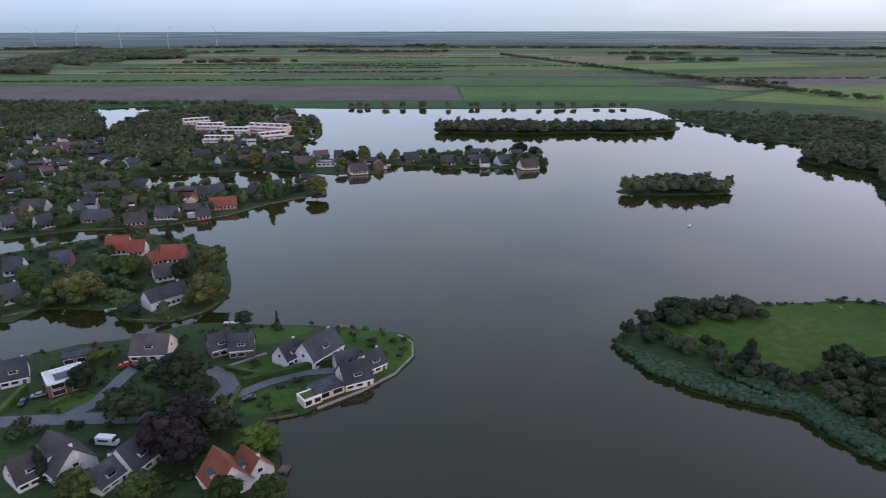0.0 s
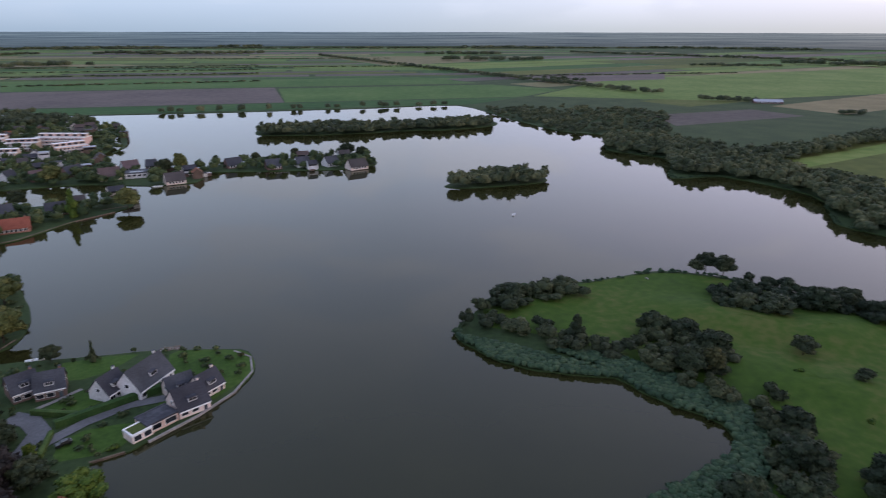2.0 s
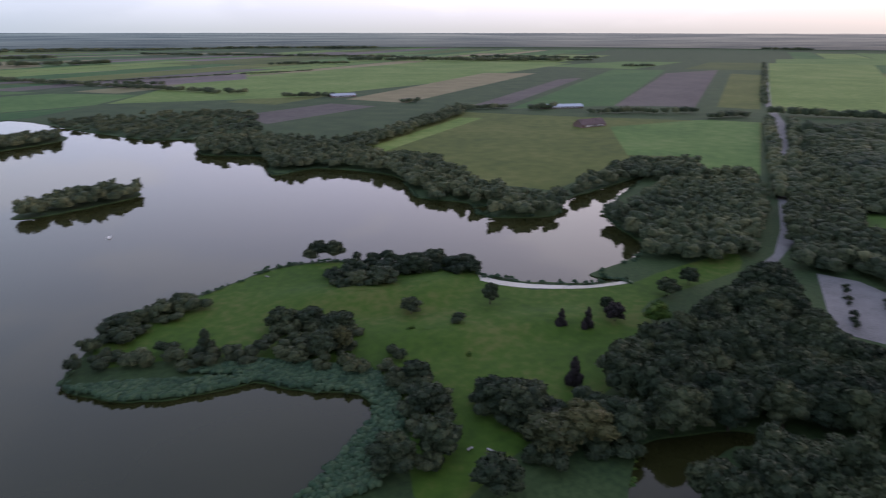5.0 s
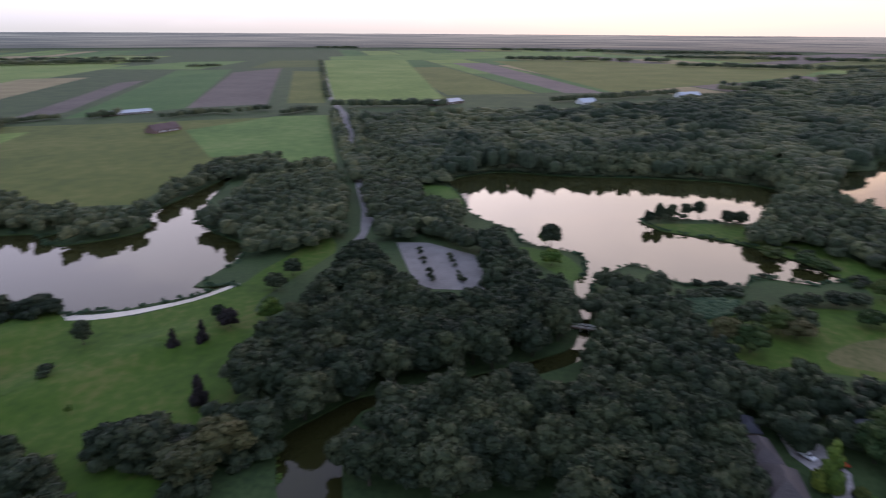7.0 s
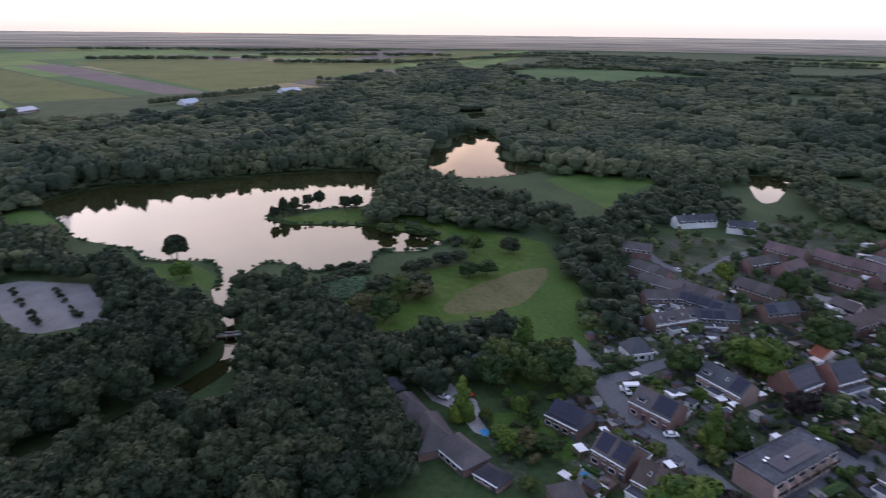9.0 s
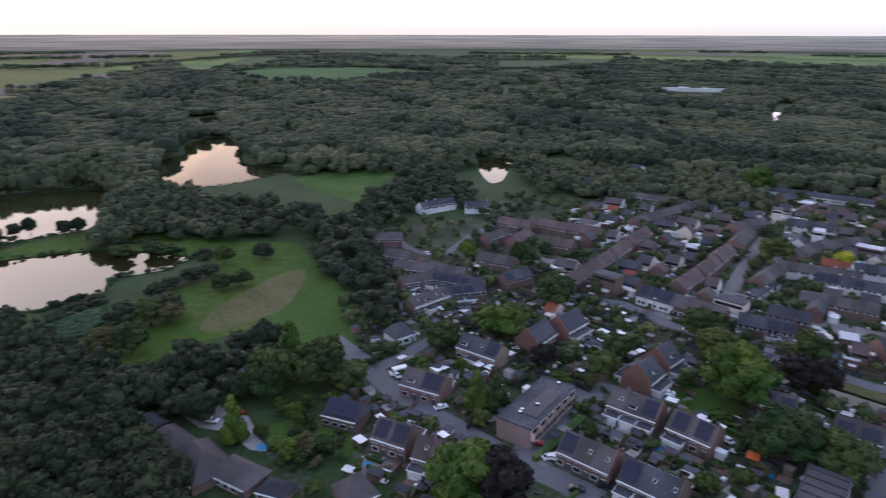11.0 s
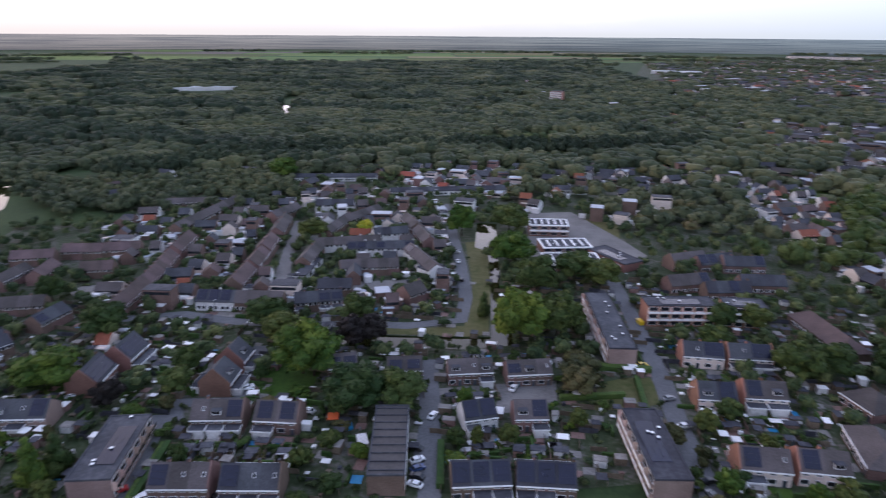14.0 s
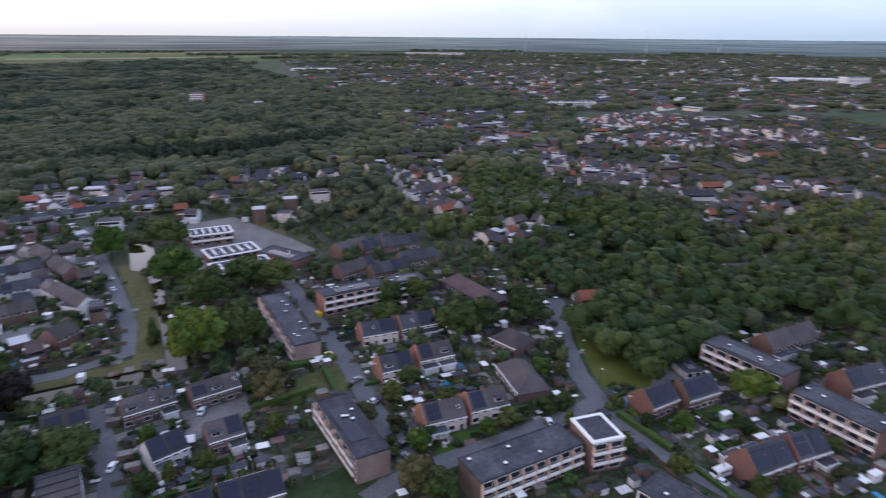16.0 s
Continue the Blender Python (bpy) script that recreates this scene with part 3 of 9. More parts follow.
def build_ground():
    verts, edges = [], []
    for o in SHORES + LANDS:
        s = len(verts)
        verts += [Vector(p) for p in o]
        edges += [(s + k, s + (k + 1) % len(o)) for k in range(len(o))]
    s = len(verts)
    rim = [Vector((4700 * math.cos(a * math.pi / 40), 4700 * math.sin(a * math.pi / 40))) for a in range(80)]
    verts += rim
    edges += [(s + k, s + (k + 1) % 80) for k in range(80)]
    res = geometry.delaunay_2d_cdt(verts, edges, [], 0, 0.05)
    v = np.array([(p.x, p.y) for p in res[0]])
    f = np.array(list(res[2]))
    f = f[~wet(v[f].mean(1))]
    v3 = np.c_[v, np.zeros(len(v))]
    flip = np.cross(v3[f[:, 1]] - v3[f[:, 0]], v3[f[:, 2]] - v3[f[:, 0]])[:, 2] < 0
    f[flip] = f[flip][:, ::-1]
    v3, f = skirt(v3, f, 1.5)
    structure(link("ground", raw_mesh("ground", v3, f), M["land"]), "dark green flat grassland round the lake and town", "ground")
    bm = bmesh.new()
    bmesh.ops.create_grid(bm, x_segments=2, y_segments=2, size=1300)
    w = part("water", bm, M["water"])
    w.location = (200, 100, -0.45)
    structure(w, "calm brownish lake and ponds reflecting the dusk sky", "water")


build_ground()


def field(name, outline, z, mat, label, category="field"):
    return structure(sheet(name, outline, z, M[mat]), label, category)


for o, mat, z, label in (
    (FLDN, "field", 0.06, "long green pasture between ditches"), (FLDA, "crop", 0.06, "olive green mown field by the lake"), (FLDB, "field", 0.10, "brighter grass edge of a field"),
    (FLDC, "field", 0.12, "green grass field beside a farm"), (FLDD, "straw", 0.12, "pale brown harvested field"), (FLDE, "soil", 0.06, "dark ploughed field"),
    (FLDF, "soil", 0.08, "dark ploughed strip"), (FLDG, "field", 0.06, "bright green pasture"), (FLDH, "soil", 0.10, "grey-brown ploughed field"),
    (FLDI, "crop", 0.08, "dull green crop strip"), (FLDJ, "field", 0.06, "broad green field"), (FLDK, "soil", 0.10, "dark ploughed strip"),
    (FLDL, "crop", 0.06, "wide dull green field"), (FLDM, "field", 0.08, "bright green hill pasture among woods"), (FLDO, "soil", 0.08, "purple-brown ploughed field"),
    (FLDP, "straw", 0.08, "pale harvested strip"), (FLDQ, "soil", 0.08, "brown strip of field"), (FLDR, "straw", 0.10, "pale harvested strip"),
):
    field("field", o, z, mat, label)
for o, mat, label in (
    ([(750, 641), (757, 630), (1791, 973), (1709, 1094)], "field", "bright green pasture strip"),
    ([(1690, 1351), (2184, 1359), (2310, 1180), (1769, 1060)], "field", "green pasture behind a ploughed field"),
    ([(1878, 959), (2361, 1108), (2464, 963), (2000, 780)], "crop", "dull green crop beside the road"),
    ([(2815, 1048), (3773, 481), (4050, -172), (3377, -147), (2648, 533), (2397, 891)], "field", "wide green pasture along the road"),
    ([(1566, 2077), (2384, 2103), (2664, 1721), (1746, 1396)], "field", "green pasture between ditches"),
):
    field("field", o, 0.05, mat, label)
for k, o in enumerate((FLDS, FLDT, FLDU)):
    field("field", o, 0.07, "field", "long bright green pasture strip by the lake")
for o, mat, z, label in (
    (MEADOW, "meadow", 0.05, "green meadow on the peninsula"), (MEADOWB, "lawn", 0.05, "small lawn by the pond"), (MEADOWC, "meadow", 0.05, "mown park meadow round the pond"),
    (STUBBLE, "dry", 0.09, "yellowed dry patch of meadow"), (MEADOWD, "lawn", 0.05, "green clearing among trees"), (MEADOWE, "lawn", 0.05, "green bank by the pond"),
):
    structure(sheet("meadow", rounded(o, 3, 1.0), z, M[mat], 0.0, True), label, "meadow")


def mound(x, y, rx, ry, deg, h):
    """A low grassy rise with a soft foot."""
    v, f = [], []
    n, m = 24, 9
    for k in range(m + 1):
        q = k / m
        for j in range(n):
            a = 2 * math.pi * j / n
            v.append((rx * q * math.cos(a), ry * q * math.sin(a), h * (0.5 + 0.5 * math.cos(math.pi * q)) + 0.3 * noise.noise((j * 0.4, k * 0.5, x)) * (1 - q)))
    for k in range(m):
        f += [(k * n + j, (k + 1) * n + j, (k + 1) * n + (j + 1) % n, k * n + (j + 1) % n) for j in range(n)]
    me = bpy.data.meshes.new("mound")
    me.from_pydata(v, [], f)
    me.polygons.foreach_set("use_smooth", [True] * len(f))
    me.materials.append(M["meadow"])
    ob = new("mound", me)
    ob.matrix_basis = pose(x, y, 0.055, 0, 0, deg)
    structure(ob, "low grassy rise on the meadow above the beach", "ground")


mound(176, 200, 34, 22, 15, 3.6)
mound(150, 213, 56, 24, -35, 3.0)
mound(146, 166, 46, 22, -40, 2.2)
mound(190, 140, 40, 20, -35, 2.0)
structure(sheet("beach", rounded(BEACH, 3), 0.09, M["sand"]), "pale curved sand beach at the lake", "beach")
structure(sheet("road", ROADA, 0.12, M["paving"]), "straight grey country road to the horizon", "road")
structure(sheet("car_park", rounded(BARK, 1), 0.10, M["paving"]), "empty grey paved car park in the wood", "car park")

# ---- the far distance ----


def distance_material():
    m = bpy.data.materials.new("emissive_haze_distance")
    m.use_nodes = True
    nt = m.node_tree
    N, L = nt.nodes.new, nt.links.new
    geo = N("ShaderNodeNewGeometry")
    mp = N("ShaderNodeMapping")
    mp.inputs["Scale"].default_value = (0.0016, 0.0016, 0.42)
    L(geo.outputs["Position"], mp.inputs[0])
    t = N("ShaderNodeTexNoise")
    t.inputs["Scale"].default_value, t.inputs["Detail"].default_value = 1.0, 5
    L(mp.outputs[0], t.inputs["Vector"])
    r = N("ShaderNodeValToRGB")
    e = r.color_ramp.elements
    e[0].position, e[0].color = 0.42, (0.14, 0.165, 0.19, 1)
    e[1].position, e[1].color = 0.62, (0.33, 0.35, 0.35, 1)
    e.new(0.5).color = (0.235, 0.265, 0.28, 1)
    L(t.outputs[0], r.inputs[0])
    # emissive painted haze: blue away from sunset, rose below it, paler towards the skyline
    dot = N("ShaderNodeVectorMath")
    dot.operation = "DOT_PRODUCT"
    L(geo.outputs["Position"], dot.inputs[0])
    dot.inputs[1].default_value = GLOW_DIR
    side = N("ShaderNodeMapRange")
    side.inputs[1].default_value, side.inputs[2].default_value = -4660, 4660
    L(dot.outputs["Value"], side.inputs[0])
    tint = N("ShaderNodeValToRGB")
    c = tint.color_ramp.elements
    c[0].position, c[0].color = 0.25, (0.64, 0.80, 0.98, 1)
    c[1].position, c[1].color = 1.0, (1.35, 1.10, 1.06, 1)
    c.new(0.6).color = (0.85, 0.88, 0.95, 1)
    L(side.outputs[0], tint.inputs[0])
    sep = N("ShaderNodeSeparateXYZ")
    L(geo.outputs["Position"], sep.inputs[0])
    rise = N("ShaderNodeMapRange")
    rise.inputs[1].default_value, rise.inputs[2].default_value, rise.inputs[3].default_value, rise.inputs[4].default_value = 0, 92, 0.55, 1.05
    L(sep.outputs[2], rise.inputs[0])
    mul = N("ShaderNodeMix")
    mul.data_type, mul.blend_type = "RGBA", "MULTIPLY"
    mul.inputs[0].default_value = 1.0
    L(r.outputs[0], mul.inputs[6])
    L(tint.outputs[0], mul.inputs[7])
    # nearly black base; land streaks and haze show only through emission
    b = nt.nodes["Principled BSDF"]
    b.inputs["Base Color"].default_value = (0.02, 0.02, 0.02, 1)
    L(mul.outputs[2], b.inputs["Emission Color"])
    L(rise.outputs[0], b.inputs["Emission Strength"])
    b.inputs["Roughness"].default_value = 1.0
    b.inputs["Specular IOR Level"].default_value = 0.0
    return m


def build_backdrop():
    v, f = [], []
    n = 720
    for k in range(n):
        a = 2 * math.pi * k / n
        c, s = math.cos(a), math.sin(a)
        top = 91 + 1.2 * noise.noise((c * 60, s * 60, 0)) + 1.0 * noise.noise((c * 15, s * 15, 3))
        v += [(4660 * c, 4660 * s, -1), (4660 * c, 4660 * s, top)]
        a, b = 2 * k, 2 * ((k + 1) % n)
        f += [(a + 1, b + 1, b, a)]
    structure(link("backdrop", raw_mesh("backdrop", v, f), distance_material()), "glowing backdrop of flat blue-green countryside with painted haze at the horizon", "distance")


build_backdrop()

# ---- trees ----


def ball(sub):
    bm = bmesh.new()
    bmesh.ops.create_icosphere(bm, subdivisions=sub, radius=1.0)
    v = np.array([p.co[:] for p in bm.verts])
    f = np.array([[p.index for p in q.verts] for q in bm.faces])
    bm.free()
    return v, f


BALL1, BALL2 = ball(1), ball(2)


def lump(seed, base=BALL1, rough=0.35, freq=1.7):
    v, f = base
    k = np.array([1 + rough * noise.noise((p[0] * freq + seed * 7.3, p[1] * freq, p[2] * freq)) + 0.5 * rough * noise.noise((p[0] * freq * 3 + seed, p[1] * freq * 3, p[2] * freq * 3)) for p in v])
    return v * k[:, None], f


def join(pieces):
    vs, fs, n = [], [], 0
    for v, f in pieces:
        vs.append(v)
        fs.append(f + n)
        n += len(v)
    return np.concatenate(vs), np.concatenate(fs)


def leaf_sprays(r, v, f, count, size):
    """Small upturned leafy triangles scattered over a lump, to break its outline."""
    tri = v[f]
    area = np.linalg.norm(np.cross(tri[:, 1] - tri[:, 0], tri[:, 2] - tri[:, 0]), axis=1)
    pick = r.choice(len(f), count, p=area / area.sum())
    w = r.dirichlet((1, 1, 1), count)
    at = (tri[pick] * w[:, :, None]).sum(1)
    nrm = np.cross(tri[pick][:, 1] - tri[pick][:, 0], tri[pick][:, 2] - tri[pick][:, 0])
    nrm /= np.linalg.norm(nrm, axis=1)[:, None] + 1e-9
    a = r.normal(size=(count, 3))
    a /= np.linalg.norm(a, axis=1)[:, None]
    b = np.cross(a, r.normal(size=(count, 3)))
    b /= np.linalg.norm(b, axis=1)[:, None] + 1e-9
    s = size * r.uniform(0.5, 1.3, count)[:, None]
    mid = at + nrm * size * r.uniform(-0.3, 0.8, count)[:, None]
    out_v = np.stack([mid + a * s, mid - 0.5 * a * s + 0.75 * b * s, mid - 0.5 * a * s - 0.75 * b * s], 1).reshape(-1, 3)
    out_f = np.arange(3 * count).reshape(-1, 3)
    return out_v, out_f


def open_below(piece, cut=-0.35):
    """A lump without the faces that look down."""
    v, f = piece
    return v, f[BALL1[0][f].mean(1)[:, 2] > cut]


def crown_arrays(seed, lobes, leaves, style="round", base=BALL1, leaf_size=0.085):
    """A crown of unit height and width, its foot at z = 0: a dome of rounded boughs round a full middle, with leaf sprays."""
    r = np.random.RandomState(seed)
    pieces = []
    for k in range(lobes):
        if style == "round":
            q = (k - 0.5) / max(1, lobes - 1)
            a, up = k * 2.4 + r.uniform(-0.35, 0.35), 0.98 - 1.45 * q
            out = 0.345 * math.sqrt(max(0.0, 1 - up * up)) * r.uniform(0.85, 1.12)
            h, size = 0.46 + 0.35 * up + r.uniform(-0.04, 0.04), r.uniform(0.14, 0.22) * (1.25 if lobes < 7 else 1.0)
            if k == 0:
                out, h, size = 0, 0.45, 0.40
        elif style == "cone":
            h = (k + 0.6) / lobes
            a, out = k * 2.4, 0.22 * (1.02 - h)
            size = 0.11 + 0.22 * (1 - h)
        else:  # a low, broad bush
            a, h = r.uniform(0, 2 * math.pi), r.uniform(0.2, 0.6)
            out, size = r.uniform(0.05, 0.36), r.uniform(0.16, 0.28)
        v, f = open_below(lump(seed * 31 + k, base, 0.42, 1.9)) if base is BALL1 else lump(seed * 31 + k, base, 0.42, 1.9)
        v = v * (size, size, size * r.uniform(0.8, 1.0)) + (out * math.cos(a), out * math.sin(a), h)
        pieces.append((v, f))
    v, f = join(pieces)
    if leaves:
        pieces = [(v, f), leaf_sprays(r, v, f, leaves, leaf_size)]
        v, f = join(pieces)
    v[:, 2] = np.maximum(v[:, 2], 0)
    return v, f


def trunk_mesh(seed, height, radius):
    """A tapered trunk with three limbs."""
    r = random.Random(seed)
    bm = bmesh.new()

    def limb(a, b, ra, rb):
        d = Vector(b) - Vector(a)
        m = Matrix.Translation((Vector(a) + Vector(b)) / 2) @ d.to_track_quat("Z", "Y").to_matrix().to_4x4()
        bmesh.ops.create_cone(bm, segments=6, radius1=ra, radius2=rb, depth=d.length, matrix=m)

    top = Vector((r.uniform(-0.1, 0.1) * height, r.uniform(-0.1, 0.1) * height, height))
    limb((0, 0, -0.2), top, radius, radius * 0.45)
    for k in range(3):
        a = k * 2.1 + r.random()
        s = top * r.uniform(0.5, 0.8)
        limb(s, s + Vector((math.cos(a) * height * 0.35, math.sin(a) * height * 0.35, height * 0.45)), radius * 0.45, radius * 0.15)
    me = bpy.data.meshes.new("trunk")
    bm.to_mesh(me)
    bm.free()
    me.materials.append(M["bark"])
    return me


TRUNKS = [trunk_mesh(s, 1.0, 0.055) for s in range(4)]
CROWNS = {}


def crown_mesh(style, mat, variant):
    key = (style, mat, variant)
    if key not in CROWNS:
        lobes, leaves, size = {"round": (14, 1750, 0.05), "cone": (9, 900, 0.045), "bush": (5, 330, 0.075)}[style]
        v, f = crown_arrays(variant * 13 + len(style), lobes, leaves, style, BALL1, size)
        me = raw_mesh("crown", v, f, np.arange(len(f)) < len(f) - leaves)
        me.materials.append(M[mat])
        CROWNS[key] = me
    return CROWNS[key]


def tree(x, y, height, width, style="round", mat="leaf", z=0.0, label="", group="", name="tree"):
    """One tree: an Empty at its foot, with trunk and crown."""
    root = new(name)
    root.location = (x, y, z)
    root.rotation_euler = (0, 0, rng.uniform(0, 6.28))
    tagged(root, label or "leafy green broadleaf tree with a full crown", "bush" if style == "bush" else "tree", group)
    bare = {"round": 0.09, "cone": 0.03, "bush": 0.0}[style] * height
    t = new("trunk", TRUNKS[rng.randrange(4)])
    t.parent = root
    t.scale = (height * 0.5, height * 0.5, bare + height * 0.35)
    c = new("crown", crown_mesh(style, mat, rng.randrange(5)))
    c.parent = root
    c.location = (0, 0, bare)
    c.scale = (width, width * rng.uniform(0.88, 1.12), height - bare)
    return root


def scatter(outline, gap, seed, jitter=0.42, keep=1.0):
    """Places inside an outline, about gap metres apart, off the water."""
    r = np.random.RandomState(seed)
    o = np.asarray(outline, float)
    lo, hi = o.min(0), o.max(0)
    gx, gy = np.meshgrid(np.arange(lo[0], hi[0], gap), np.arange(lo[1], hi[1], gap * 0.87))
    gx[1::2] += gap / 2
    p = np.c_[gx.ravel(), gy.ravel()] + r.uniform(-jitter, jitter, (gx.size, 2)) * gap
    p = p[inside(p, outline) & (r.random_sample(len(p)) < keep)]
    return p[~wet(p)]


def clear_of(p, outlines):
    for o in outlines:
        p = p[~inside(p, o)]
    return p


PROTO_NEAR = [crown_arrays(80 + k, 7, 330, "bush", BALL1, 0.062) for k in range(5)]
PROTO_SHRUB = [crown_arrays(90 + k, 2, 60, "bush", BALL1, 0.15) for k in range(6)]
PROTO_MID = [crown_arrays(40 + k, 3, 90, "round", BALL1, 0.09) for k in range(6)]
PROTO_PARK = [crown_arrays(240 + k, 9, 520, "round", BALL1, 0.058) for k in range(6)]
PROTO_TOWN = [crown_arrays(140 + k, 2, 42, "round", BALL1, 0.12) for k in range(6)]


def dome(k, base):
    """A single flat-topped crown of a closed canopy."""
    v, f = lump(60 + k, base, 0.55, 1.6)
    f = f[base[0][f].mean(1)[:, 2] > -0.2]
    v = np.c_[v[:, :2] * 0.54, np.where(v[:, 2] > 0, 0.66 + 0.34 * v[:, 2], 0.66 + 0.9 * v[:, 2])]
    return join([(v, f), leaf_sprays(np.random.RandomState(k), v, f[v[f].mean(1)[:, 2] > 0.55], 15, 0.13)])


PROTO_FAR = [dome(k, BALL1) for k in range(8)]


def woods(name, places, protos, heights, widths, mat, label, seed, drop=0.0, scale=None):
    """A wood seen from afar as one mesh: many crowns, each of its own size and turn."""
    r = np.random.RandomState(seed)
    pieces = []
    for n, (x, y) in enumerate(places):
        v, f = protos[r.randint(len(protos))]
        a = r.uniform(0, 6.28)
        c, s = math.cos(a), math.sin(a)
        h, w = r.uniform(*heights) * (1.0 if scale is None else scale[n]), r.uniform(*widths)
        pieces.append((np.c_[(v[:, 0] * c - v[:, 1] * s) * w + x, (v[:, 0] * s + v[:, 1] * c) * w + y, v[:, 2] * h - drop], f))
    if pieces:
        tagged(link(name, raw_mesh(name, *join(pieces), True), M[mat]), label, "trees", "", "stuff")

